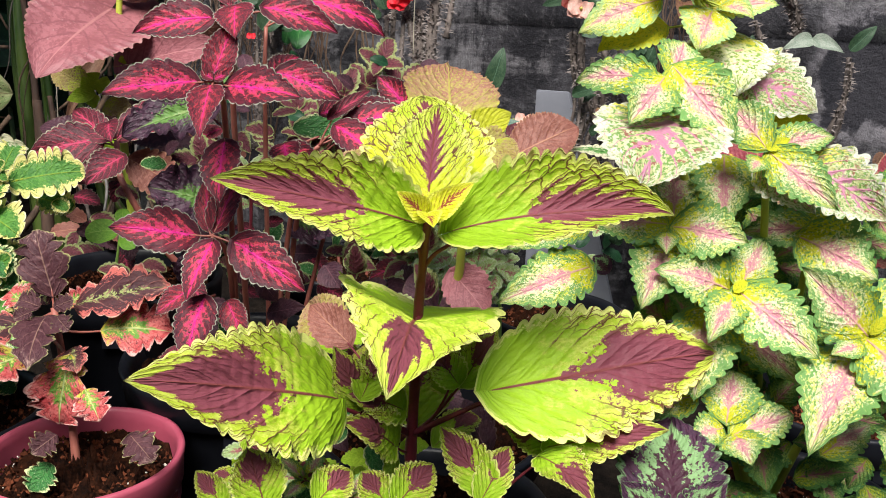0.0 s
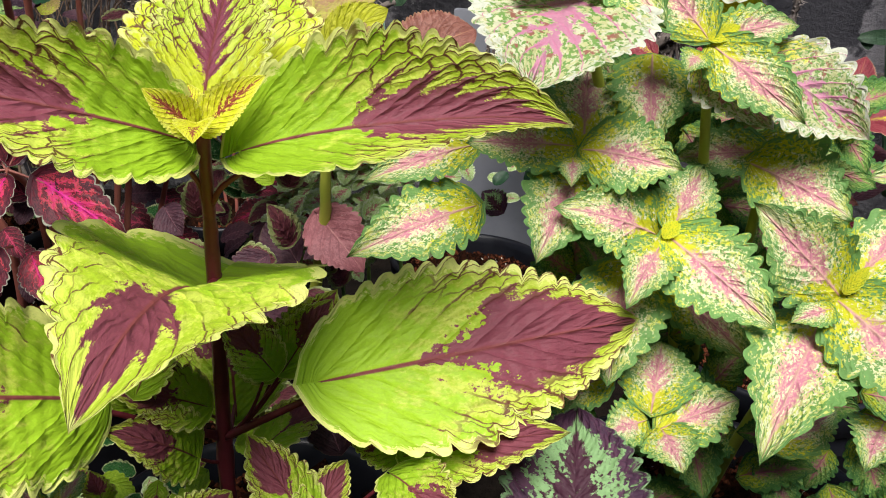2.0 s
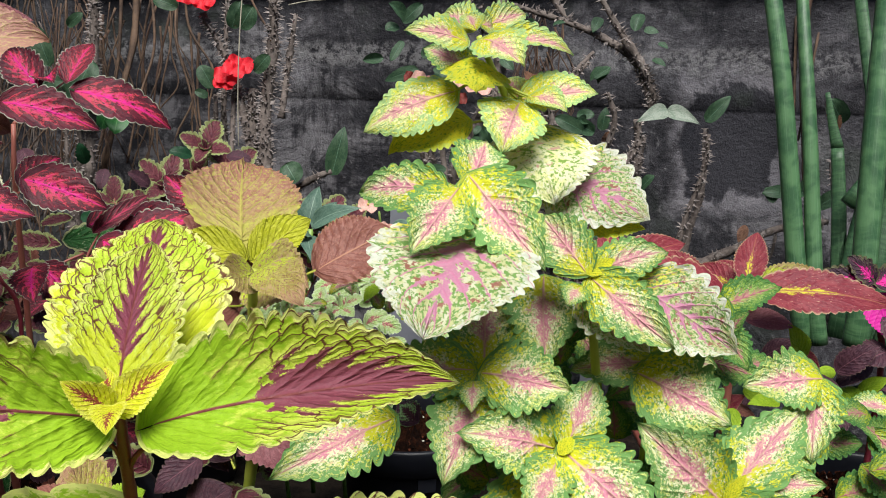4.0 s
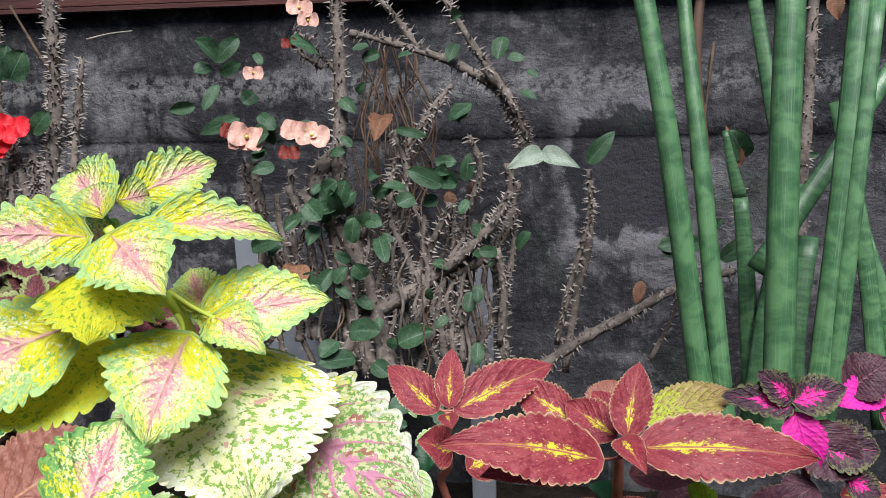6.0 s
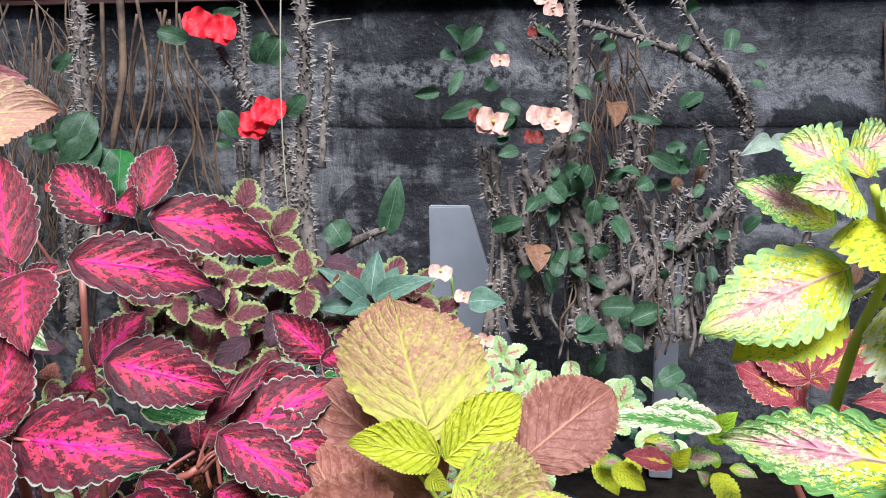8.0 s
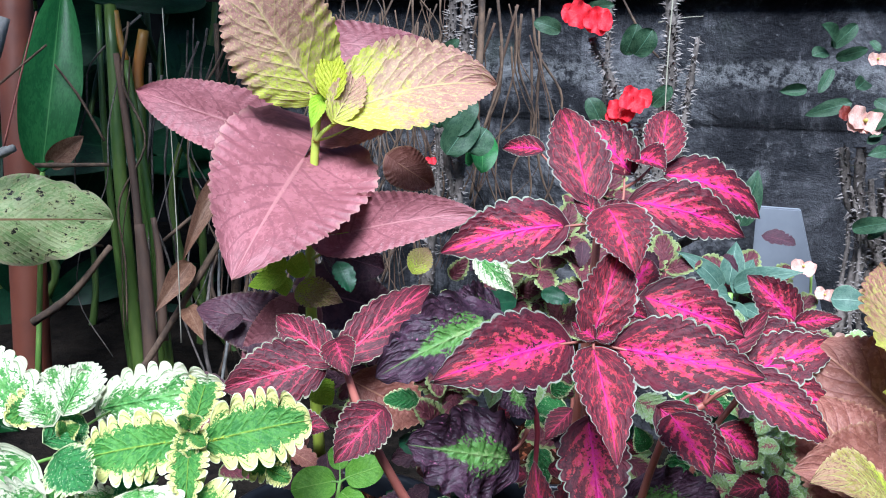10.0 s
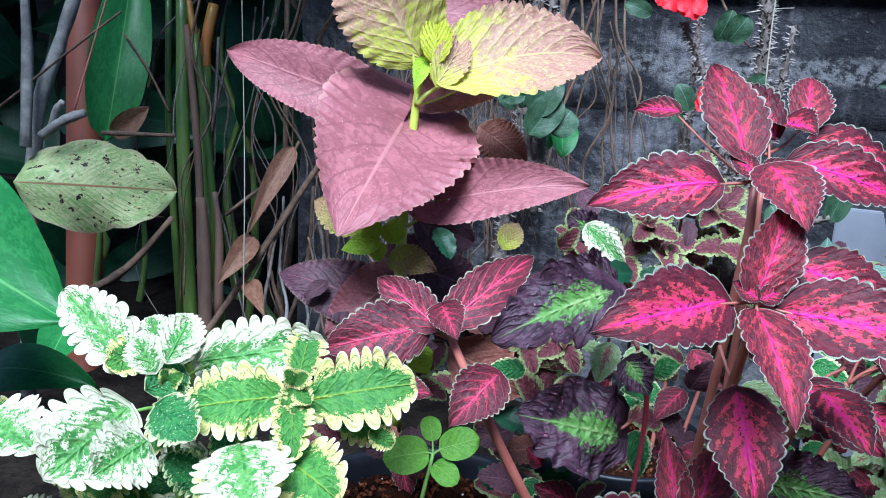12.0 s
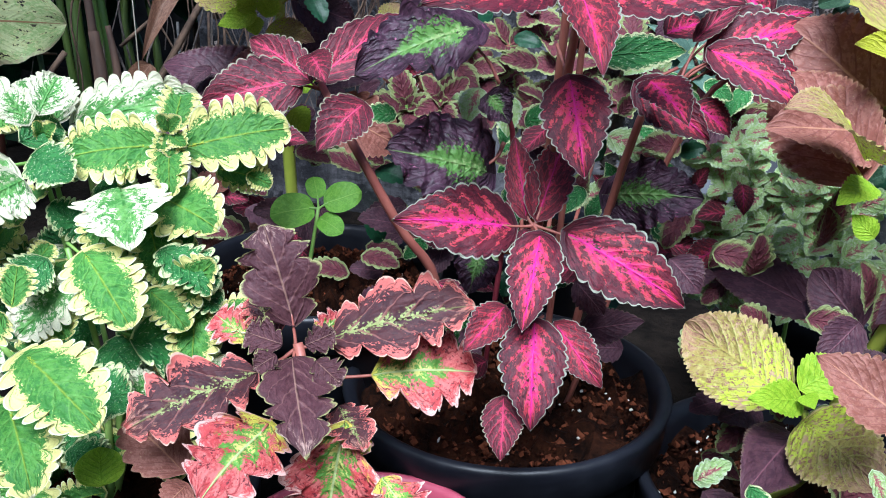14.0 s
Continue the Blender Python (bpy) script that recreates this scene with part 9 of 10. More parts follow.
leaf(p, "pale_leaf", (0.12, 1.773, 0.615), (0.171, 1.756, 0.597), 0.0252, -62, 0.1, 0.1, "long")
scatter(p, ['thorn_leaf'], (-0.258, 1.738, 0.79), (0.365, 0.053, -0.011), (0.002, -0.101, -0.401), (-0.009, 0.039, -0.007), 44, 0.0177, 0.0325, ['spoon', 'smooth'], 77, 0.6)
leaf(p, "thorn_leaf", (-0.299, 1.741, 0.742), (-0.317, 1.719, 0.772), 0.0261, 71, 0.06, 0.33, "spoon")
leaf(p, "thorn_leaf", (-0.302, 1.74, 0.742), (-0.273, 1.754, 0.773), 0.0215, -84, 0.06, 0.10, "spoon")
leaf(p, "thorn_leaf", (-0.295, 1.738, 0.727), (-0.258, 1.717, 0.740), 0.0171, -101, 0.06, 0.07, "spoon")
leaf(p, "thorn_leaf", (-0.306, 1.738, 0.735), (-0.325, 1.724, 0.730), 0.0220, 43, 0.06, 0.13, "spoon")
leaf(p, "thorn_leaf", (-0.298, 1.734, 0.713), (-0.313, 1.712, 0.682), 0.0150, 46, 0.06, 0.09, "spoon")
leaf(p, "thorn_leaf", (-0.265, 1.732, 0.687), (-0.254, 1.751, 0.699), 0.0224, -48, 0.06, 0.18, "spoon")
leaf(p, "thorn_leaf", (-0.269, 1.727, 0.669), (-0.327, 1.726, 0.650), 0.0221, 76, 0.06, 0.08, "smooth")
leaf(p, "thorn_leaf", (-0.258, 1.721, 0.64), (-0.222, 1.701, 0.655), 0.0324, -62, 0.06, 0.03, "spoon")
leaf(p, "thorn_leaf", (-0.327, 1.722, 0.685), (-0.362, 1.719, 0.682), 0.0172, 81, 0.06, 0.39, "smooth")
leaf(p, "thorn_leaf", (-0.141, 1.715, 0.543), (-0.142, 1.691, 0.582), 0.0194, 153, 0.06, 0.39, "spoon")
leaf(p, "thorn_leaf", (-0.159, 1.71, 0.533), (-0.171, 1.726, 0.581), 0.0289, 17, 0.06, 0.31, "smooth")
leaf(p, "thorn_leaf", (-0.141, 1.717, 0.551), (-0.126, 1.742, 0.570), 0.0319, -23, 0.06, 0.25, "smooth")
leaf(p, "thorn_leaf", (-0.148, 1.717, 0.554), (-0.164, 1.688, 0.547), 0.0246, 31, 0.06, 0.20, "smooth")
leaf(p, "thorn_leaf", (-0.13, 1.716, 0.54), (-0.120, 1.729, 0.523), 0.0181, -97, 0.06, 0.04, "smooth")
leaf(p, "thorn_leaf", (-0.104, 1.719, 0.535), (-0.082, 1.710, 0.530), 0.0221, -45, 0.06, 0.14, "smooth")
leaf(p, "thorn_leaf", (-0.192, 1.707, 0.542), (-0.207, 1.687, 0.528), 0.0172, 43, 0.06, 0.30, "spoon")
leaf(p, "thorn_leaf", (-0.17, 1.707, 0.53), (-0.174, 1.681, 0.509), 0.0193, 24, 0.06, 0.19, "smooth")
leaf(p, "thorn_leaf", (-0.089, 1.715, 0.513), (-0.075, 1.675, 0.490), 0.0207, -8, 0.06, 0.10, "spoon")
leaf(p, "thorn_leaf", (-0.111, 1.703, 0.478), (-0.115, 1.674, 0.465), 0.0173, 13, 0.06, 0.01, "spoon")
leaf(p, "thorn_leaf", (0.012, 1.747, 0.578), (-0.038, 1.725, 0.599), 0.0244, 82, 0.06, 0.23, "smooth")
leaf(p, "thorn_leaf", (0.023, 1.75, 0.581), (0.028, 1.751, 0.618), 0.0197, -5, 0.06, 0.04, "smooth")
leaf(p, "thorn_leaf", (-0.013, 1.739, 0.561), (-0.033, 1.735, 0.551), 0.0197, 56, 0.06, 0.08, "smooth")
leaf(p, "thorn_leaf", (0.031, 1.736, 0.524), (0.053, 1.748, 0.497), 0.0242, -55, 0.06, 0.04, "spoon")
leaf(p, "thorn_leaf", (0.042, 1.729, 0.488), (0.033, 1.718, 0.491), 0.0128, 65, 0.06, 0.07, "smooth")
leaf(p, "thorn_leaf", (-0.063, 1.685, 0.377), (-0.018, 1.698, 0.393), 0.0328, -51, 0.06, 0.33, "smooth")
leaf(p, "thorn_leaf", (-0.067, 1.686, 0.384), (-0.075, 1.689, 0.369), 0.0159, 89, 0.06, 0.10, "spoon")
leaf(p, "thorn_leaf", (-0.002, 1.75, 0.596), (-0.017, 1.718, 0.595), 0.0165, 62, 0.06, 0.31, "smooth")
leaf(p, "thorn_leaf", (-0.093, 1.735, 0.592), (-0.098, 1.710, 0.589), 0.0197, 28, 0.06, 0.30, "smooth")
leaf(p, "thorn_leaf", (0.18, 1.778, 0.598), (0.215, 1.784, 0.639), 0.0236, -71, 0.06, 0.15, "smooth")
leaf(p, "thorn_leaf", (-0.171, 1.763, 0.752), (-0.194, 1.729, 0.763), 0.0385, 38, 0.06, 0.06, "spoon")
leaf(p, "thorn_leaf", (-0.112, 1.769, 0.739), (-0.091, 1.781, 0.744), 0.0168, -66, 0.06, 0.24, "spoon")
leaf(p, "thorn_leaf", (-0.068, 1.753, 0.649), (-0.027, 1.746, 0.639), 0.0131, -74, 0.06, 0.05, "spoon")
leaf(p, "thorn_leaf", (0.005, 1.767, 0.661), (0.030, 1.779, 0.679), 0.0189, -72, 0.06, 0.02, "smooth")
leaf(p, "thorn_leaf", (0.027, 1.773, 0.671), (-0.002, 1.779, 0.657), 0.0289, 41, 0.06, 0.18, "spoon")
leaf(p, "thorn_leaf", (0.063, 1.794, 0.734), (0.068, 1.818, 0.763), 0.0218, -11, 0.06, 0.16, "spoon")
leaf(p, "thorn_leaf", (0.077, 1.797, 0.737), (0.100, 1.794, 0.733), 0.0145, -55, 0.06, 0.05, "smooth")
leaf(p, "thorn_leaf", (0.004, 1.798, 0.786), (0.020, 1.775, 0.791), 0.0210, -72, 0.06, 0.33, "spoon")
leaf(p, "thorn_leaf", (-0.169, 1.686, 0.444), (-0.154, 1.710, 0.472), 0.0200, -48, 0.06, 0.16, "spoon")
leaf(p, "thorn_leaf", (-0.169, 1.678, 0.416), (-0.182, 1.692, 0.446), 0.0193, 18, 0.06, 0.31, "smooth")
leaf(p, "thorn_leaf", (-0.147, 1.692, 0.458), (-0.128, 1.700, 0.477), 0.0186, -56, 0.06, 0.17, "smooth")
leaf(p, "thorn_leaf", (-0.253, 1.688, 0.504), (-0.210, 1.675, 0.521), 0.0225, -76, 0.06, 0.16, "spoon")
leaf(p, "dry", (-0.195, 1.691, 0.481), (-0.189, 1.654, 0.454), 0.0360, 11, 0.1, 0.2, "smooth")
leaf(p, "dry", (-0.093, 1.783, 0.661), (-0.086, 1.726, 0.637), 0.0325, 9, 0.1, 0.3, "small")
leaf(p, "dry", (-0.003, 1.772, 0.562), (0.001, 1.766, 0.536), 0.0182, -24, 0.06, 0.12, "coleus")
leaf(p, "dry", (0.035, 1.781, 0.576), (0.024, 1.772, 0.547), 0.0182, 54, 0.06, 0.12, "coleus")
leaf(p, "dry", (0.253, 1.78, 0.437), (0.245, 1.771, 0.408), 0.0177, 33, 0.06, 0.12, "coleus")

p = thing("crown_of_thorns", (0.159, 1.769, 0.3), "thin crown of thorns stems with a few leaves", "shrub", group="crown of thorns along the wall")
thorny(p, [(0.152, 1.736, 0.323), (0.167, 1.764, 0.425), (0.183, 1.783, 0.49), (0.183, 1.807, 0.586)], 0.0061, 0.0042, 420, 0.007, 60)
thorny(p, [(0.11, 1.682, 0.343), (0.174, 1.702, 0.383), (0.231, 1.718, 0.41), (0.295, 1.736, 0.443), (0.376, 1.802, 0.448)], 0.0080, 0.0051, 420, 0.0085, 61)
thorny(p, [(0.264, 1.756, 0.334), (0.294, 1.775, 0.392), (0.301, 1.787, 0.435)], 0.0038, 0.0023, 200, 0.007, 62)
thorny(p, [(0.364, 1.693, 0.315), (0.434, 1.738, 0.451), (0.45, 1.784, 0.623), (0.46, 1.829, 0.795), (0.463, 1.84, 0.837)], 0.0085, 0.0064, 500, 0.009, 63)
thorny(p, [(0.394, 1.787, 0.46), (0.376, 1.8, 0.525), (0.379, 1.81, 0.561)], 0.0060, 0.0045, 400, 0.008, 64)
leaf(p, "thorn_leaf", (0.331, 1.755, 0.498), (0.268, 1.727, 0.498), 0.0228, 63, 0.06, 0.15, "spoon")
leaf(p, "thorn_leaf", (0.324, 1.756, 0.505), (0.349, 1.748, 0.530), 0.0134, -79, 0.06, 0.15, "spoon")
leaf(p, "thorn_leaf", (0.349, 1.752, 0.476), (0.387, 1.747, 0.505), 0.0235, -70, 0.06, 0.15, "spoon")
leaf(p, "thorn_leaf", (0.281, 1.75, 0.506), (0.285, 1.727, 0.485), 0.0217, -17, 0.06, 0.15, "spoon")
leaf(p, "thorn_leaf", (0.445, 1.798, 0.6), (0.469, 1.785, 0.606), 0.0114, -76, 0.06, 0.15, "spoon")
leaf(p, "thorn_leaf", (0.38, 1.789, 0.602), (0.357, 1.776, 0.639), 0.0319, 114, 0.06, 0.15, "spoon")
leaf(p, "dry", (0.373, 1.786, 0.595), (0.355, 1.796, 0.643), 0.0206, 69, 0.06, 0.12, "coleus")
leaf(p, "dry", (0.485, 1.835, 0.802), (0.492, 1.828, 0.77), 0.0228, -61, 0.06, 0.12, "coleus")
leaf(p, "thorn_leaf", (-0.396, 1.665, 0.5), (-0.375, 1.678, 0.577), 0.0337, -69, 0.05, 0.1, "smooth")
thorny(p, [(-0.475, 1.675, 0.465), (-0.432, 1.668, 0.491), (-0.396, 1.667, 0.507)], 0.0068, 0.0045, 500, 0.007, 66)
leaf(p, "thorn_leaf", (-0.451, 1.653, 0.487), (-0.473, 1.658, 0.516), 0.0391, 50, 0.05, 0.1, "spoon")
leaf(p, "thorn_leaf", (-0.156, 1.7, 0.576), (-0.136, 1.697, 0.590), 0.0221, -80, 0.06, 0.15, "spoon")
leaf(p, "thorn_leaf", (-0.177, 1.694, 0.563), (-0.154, 1.683, 0.545), 0.0286, -56, 0.06, 0.15, "spoon")
leaf(p, "thorn_leaf", (-0.134, 1.7, 0.562), (-0.124, 1.700, 0.592), 0.0227, -86, 0.06, 0.15, "spoon")
leaf(p, "thorn_leaf", (-0.119, 1.689, 0.512), (-0.113, 1.689, 0.545), 0.0226, 2, 0.06, 0.15, "spoon")
leaf(p, "thorn_leaf", (-0.162, 1.669, 0.463), (-0.167, 1.655, 0.447), 0.0205, 24, 0.06, 0.15, "spoon")
leaf(p, "thorn_leaf", (-0.1, 1.68, 0.469), (-0.114, 1.674, 0.488), 0.0214, 93, 0.06, 0.15, "spoon")
leaf(p, "thorn_leaf", (-0.004, 1.724, 0.58), (-0.047, 1.714, 0.602), 0.0239, 79, 0.06, 0.15, "spoon")
leaf(p, "thorn_leaf", (-0.04, 1.715, 0.566), (-0.060, 1.701, 0.559), 0.0230, 56, 0.06, 0.15, "spoon")
leaf(p, "thorn_leaf", (-0.106, 1.603, 0.422), (-0.065, 1.595, 0.427), 0.0293, -53, 0.06, 0.15, "spoon")
leaf(p, "thorn_leaf", (-0.119, 1.597, 0.412), (-0.133, 1.572, 0.400), 0.0235, 20, 0.06, 0.15, "spoon")
leaf(p, "thorn_leaf", (-0.098, 1.597, 0.391), (-0.136, 1.569, 0.392), 0.0257, 44, 0.06, 0.15, "spoon")
leaf(p, "thorn_leaf", (-0.077, 1.6, 0.384), (-0.054, 1.585, 0.374), 0.0229, -44, 0.06, 0.15, "spoon")

# ---- snake plants ----

p = thing("snake_plant", (0.355, 1.542, 0.15), "cylindrical snake plant with tall banded green leaves", "snake plant")
stem(p, [(0.306, 1.483, 0.343), (0.29, 1.479, 0.419), (0.255, 1.512, 0.654), (0.23, 1.544, 0.795), (0.218, 1.572, 0.872)], 0.0130, 0.0096, SNAKE, name='leaf', sides=12, wobble=0.0, flat=1.0)
stem(p, [(0.321, 1.476, 0.347), (0.311, 1.48, 0.413), (0.29, 1.517, 0.614), (0.274, 1.563, 0.762), (0.269, 1.595, 0.851)], 0.0120, 0.0063, SNAKE, name='leaf', sides=12, wobble=0.0, flat=1.0)
stem(p, [(0.363, 1.473, 0.35), (0.365, 1.479, 0.415), (0.367, 1.523, 0.629), (0.373, 1.567, 0.802), (0.378, 1.597, 0.873)], 0.0157, 0.0140, SNAKE, name='leaf', sides=12, wobble=0.0, flat=1.0)
stem(p, [(0.4, 1.496, 0.34), (0.408, 1.496, 0.415), (0.427, 1.535, 0.599), (0.445, 1.586, 0.789), (0.456, 1.617, 0.866)], 0.0131, 0.0108, SNAKE, name='leaf', sides=12, wobble=0.0, flat=0.6)
stem(p, [(0.417, 1.502, 0.35), (0.422, 1.494, 0.44), (0.44, 1.533, 0.627), (0.458, 1.577, 0.788)], 0.0085, 0.0073, SNAKE, name='leaf', sides=12, wobble=0.0, flat=0.5)
stem(p, [(0.396, 1.62, 0.582), (0.368, 1.681, 0.758), (0.355, 1.7, 0.844)], 0.0094, 0.0069, SNAKE, name='leaf', sides=12, wobble=0.0, flat=0.5)
stem(p, [(0.36, 1.585, 0.508), (0.414, 1.612, 0.584), (0.524, 1.688, 0.735)], 0.0124, 0.0093, SNAKE, name='leaf', sides=12, wobble=0.0, flat=0.6)
stem(p, [(0.361, 1.571, 0.328), (0.385, 1.615, 0.487), (0.421, 1.666, 0.587)], 0.0140, 0.0109, SNAKE, name='leaf', sides=12, wobble=0.0, flat=0.5)
stem(p, [(0.495, 1.562, 0.337), (0.476, 1.606, 0.522), (0.447, 1.653, 0.683)], 0.0105, 0.0080, SNAKE, name='leaf', sides=12, wobble=0.0, flat=0.4)
stem(p, [(0.513, 1.565, 0.336), (0.506, 1.588, 0.432), (0.473, 1.623, 0.55)], 0.0123, 0.0093, SNAKE, name='leaf', sides=12, wobble=0.0, flat=0.4)
stem(p, [(0.403, 1.564, 0.319), (0.405, 1.593, 0.428), (0.423, 1.633, 0.535)], 0.0139, 0.0113, SNAKE, name='leaf', sides=12, wobble=0.0, flat=0.5)
stem(p, [(0.351, 1.653, 0.576), (0.341, 1.661, 0.614), (0.333, 1.669, 0.651)], 0.0084, 0.0032, SNAKE, name='leaf', sides=12, wobble=0.0, flat=0.5)
stem(p, [(0.365, 1.599, 0.356), (0.358, 1.633, 0.494), (0.351, 1.653, 0.576)], 0.0110, 0.0084, SNAKE, name='leaf', sides=12, wobble=0.0, flat=0.5)

# ---- canes, big leaves and dead twigs at the left ----

p = thing("cane_clump", (-1.504, 1.714, 0.05), "clump of green canes with dry brown sheaths", "cane")
stem(p, [(-1.499, 1.716, -0.006), (-1.562, 1.769, 0.438), (-1.618, 1.839, 0.806)], 0.0146, 0.0123, CANE, name='cane', sides=10, wobble=0.03)
stem(p, [(-1.492, 1.77, -0.024), (-1.538, 1.812, 0.436), (-1.572, 1.848, 0.634)], 0.0137, 0.0126, CANE, name='cane', sides=10, wobble=0.03)
stem(p, [(-1.572, 1.847, 0.628), (-1.577, 1.858, 0.678), (-1.573, 1.879, 0.758)], 0.0125, 0.0113, CANE_ORANGE, name='cane', sides=10, wobble=0.03)
stem(p, [(-1.577, 1.783, -0.047), (-1.65, 1.831, 0.481), (-1.699, 1.895, 0.809)], 0.0082, 0.0065, CANE, name='cane', sides=10, wobble=0.03)
stem(p, [(-1.442, 1.741, -0.002), (-1.515, 1.79, 0.441), (-1.579, 1.828, 0.699)], 0.0090, 0.0078, CANE, name='cane', sides=10, wobble=0.03)
stem(p, [(-1.579, 1.828, 0.697), (-1.594, 1.833, 0.742), (-1.608, 1.841, 0.795)], 0.0078, 0.0067, CANE_ORANGE, name='cane', sides=10, wobble=0.03)
stem(p, [(-1.443, 1.675, 0.136), (-1.496, 1.733, 0.449), (-1.555, 1.775, 0.714)], 0.0097, 0.0059, CANE_DRY, name='cane', sides=10, wobble=0.03)
stem(p, [(-1.423, 1.657, 0.032), (-1.464, 1.707, 0.293), (-1.485, 1.724, 0.397)], 0.0150, 0.0097, CANE_DRY, name='cane', sides=10, wobble=0.03)
stem(p, [(-1.436, 1.71, 0.173), (-1.455, 1.74, 0.321), (-1.475, 1.753, 0.405)], 0.0109, 0.0054, CANE_DRY, name='cane', sides=10, wobble=0.03)
leaf(p, "dry", (-1.248, 1.678, 0.52), (-1.282, 1.573, 0.385), 0.0375, 51, 0.05, 0.3, "long")
leaf(p, "dry", (-1.289, 1.621, 0.366), (-1.304, 1.541, 0.296), 0.0415, 46, 0.05, 0.3, "long")
leaf(p, "dry", (-1.287, 1.603, 0.29), (-1.224, 1.564, 0.25), 0.0337, -25, 0.05, 0.3, "long")
leaf(p, "dry", (-1.684, 1.71, 0.498), (-1.626, 1.749, 0.555), 0.0460, -86, 0.05, 0.2, "smooth")

p = thing("canna", (-1.277, 1.031, 0.05), "broad-leaved canna with big glossy green leaves, one yellowed and holed", "canna")
leaf(p, "canna", (-1.265, 0.954, 0.513), (-0.978, 0.932, 0.472), 0.1684, -49, 0.05, 0.05, "smooth")
leaf(p, "worn", (-1.681, 1.472, 0.436), (-1.487, 1.661, 0.416), 0.1655, -77, 0.08, -0.12, "ragged")
leaf(p, "canna", (-1.694, 1.702, 0.487), (-1.726, 1.84, 0.858), 0.1138, -31, 0.05, 0.15, "smooth", node=(-1.674, 1.642, 0.219), stalk=STEM_GREEN)
leaf(p, "canna", (-1.223, 1.026, 0.331), (-1.067, 1.041, 0.346), 0.0623, -35, 0.1, 0.1, "smooth")
leaf(p, "dark_leaf", (-1.425, 1.305, 0.232), (-1.404, 1.223, 0.311), 0.1049, 89, 0.05, 0.1, "smooth")
leaf(p, "canna", (-1.402, 1.328, 0.283), (-1.351, 1.227, 0.238), 0.0623, 18, 0.05, 0.1, "smooth")
stem(p, [(-1.663, 1.609, 0.068), (-1.694, 1.702, 0.487)], 0.0066, 0.0044, STEM_GREEN)
stem(p, [(-1.273, 0.983, 0.244), (-1.265, 0.954, 0.513)], 0.0076, 0.0059, STEM_GREEN)

p = thing("thicket", (-1.634, 2.034, 0.03), "dark thicket of broad leaves behind the canes, unseen canopy added above for shade", "thicket")
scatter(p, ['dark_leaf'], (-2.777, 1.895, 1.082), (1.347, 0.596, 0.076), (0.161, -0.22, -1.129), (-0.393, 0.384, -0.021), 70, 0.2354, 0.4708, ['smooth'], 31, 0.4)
# unseen canopy, added overhead to keep sun off the cane corner
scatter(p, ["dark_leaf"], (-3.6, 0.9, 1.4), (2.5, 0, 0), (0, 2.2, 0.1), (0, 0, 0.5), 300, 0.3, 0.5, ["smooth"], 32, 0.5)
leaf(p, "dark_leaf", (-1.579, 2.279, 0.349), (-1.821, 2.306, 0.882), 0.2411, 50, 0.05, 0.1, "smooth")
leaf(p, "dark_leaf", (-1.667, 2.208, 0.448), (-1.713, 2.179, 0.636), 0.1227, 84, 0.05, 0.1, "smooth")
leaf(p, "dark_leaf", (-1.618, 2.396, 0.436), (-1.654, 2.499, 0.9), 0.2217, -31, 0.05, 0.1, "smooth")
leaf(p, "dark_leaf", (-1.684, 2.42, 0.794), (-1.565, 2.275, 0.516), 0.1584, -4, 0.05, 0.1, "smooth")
strands(p, (-2.377, 1.658, -0.292), (1.142, 0.505, 0.065), (-0.213, 0.291, 1.49), (-0.273, 0.287, -0.051), 18, 0.00744, 0.01637, [CANE, CANE, TWIG], 33, "cane", 0)

p = thing("drain_pipe", (-1.757, 1.674, 0.02), "rusty terracotta-coloured upright pipe behind the canes", "pipe")
stem(p, [(-1.741, 1.651, -0.291), (-1.84, 1.787, 0.407), (-1.91, 1.882, 0.896)], 0.0371, 0.0371, PIPE, name='pipe', sides=20, wobble=0.0)

p = thing("dead_branch", (-1.684, 1.496, 0.1), "tangle of bare grey branches and dry vines", "branches")
stem(p, [(-1.685, 1.48, 0.04), (-1.698, 1.539, 0.509), (-1.681, 1.587, 0.668), (-1.664, 1.622, 0.777)], 0.0152, 0.0106, PALE_TWIG, name='branch', sides=6, wobble=0.08)
stem(p, [(-1.669, 1.492, 0.496), (-1.688, 1.523, 0.647), (-1.711, 1.544, 0.77)], 0.0107, 0.0075, PALE_TWIG, name='branch', sides=6, wobble=0.08)
stem(p, [(-1.645, 1.507, 0.516), (-1.602, 1.511, 0.544), (-1.561, 1.521, 0.561)], 0.0106, 0.0074, PALE_TWIG, name='branch', sides=6, wobble=0.08)
stem(p, [(-1.633, 1.515, 0.527), (-1.613, 1.511, 0.562), (-1.598, 1.51, 0.577)], 0.0077, 0.0054, PALE_TWIG, name='branch', sides=6, wobble=0.08)
stem(p, [(-1.607, 1.563, 0.232), (-1.548, 1.601, 0.281), (-1.489, 1.649, 0.37)], 0.0083, 0.0058, TWIG, name='branch', sides=6, wobble=0.08)
stem(p, [(-1.365, 1.534, 0.152), (-1.303, 1.593, 0.279), (-1.235, 1.66, 0.426), (-1.18, 1.713, 0.543)], 0.0073, 0.0051, TWIG, name='branch', sides=6, wobble=0.08)
stem(p, [(-1.629, 1.626, 0.514), (-1.505, 1.679, 0.516)], 0.0052, 0.0036, TWIG, name='branch', sides=6, wobble=0.08)
stem(p, [(-1.719, 1.487, 0.56), (-1.633, 1.547, 0.65), (-1.551, 1.603, 0.731)], 0.0029, 0.0020, TWIG, name='branch', sides=6, wobble=0.08)
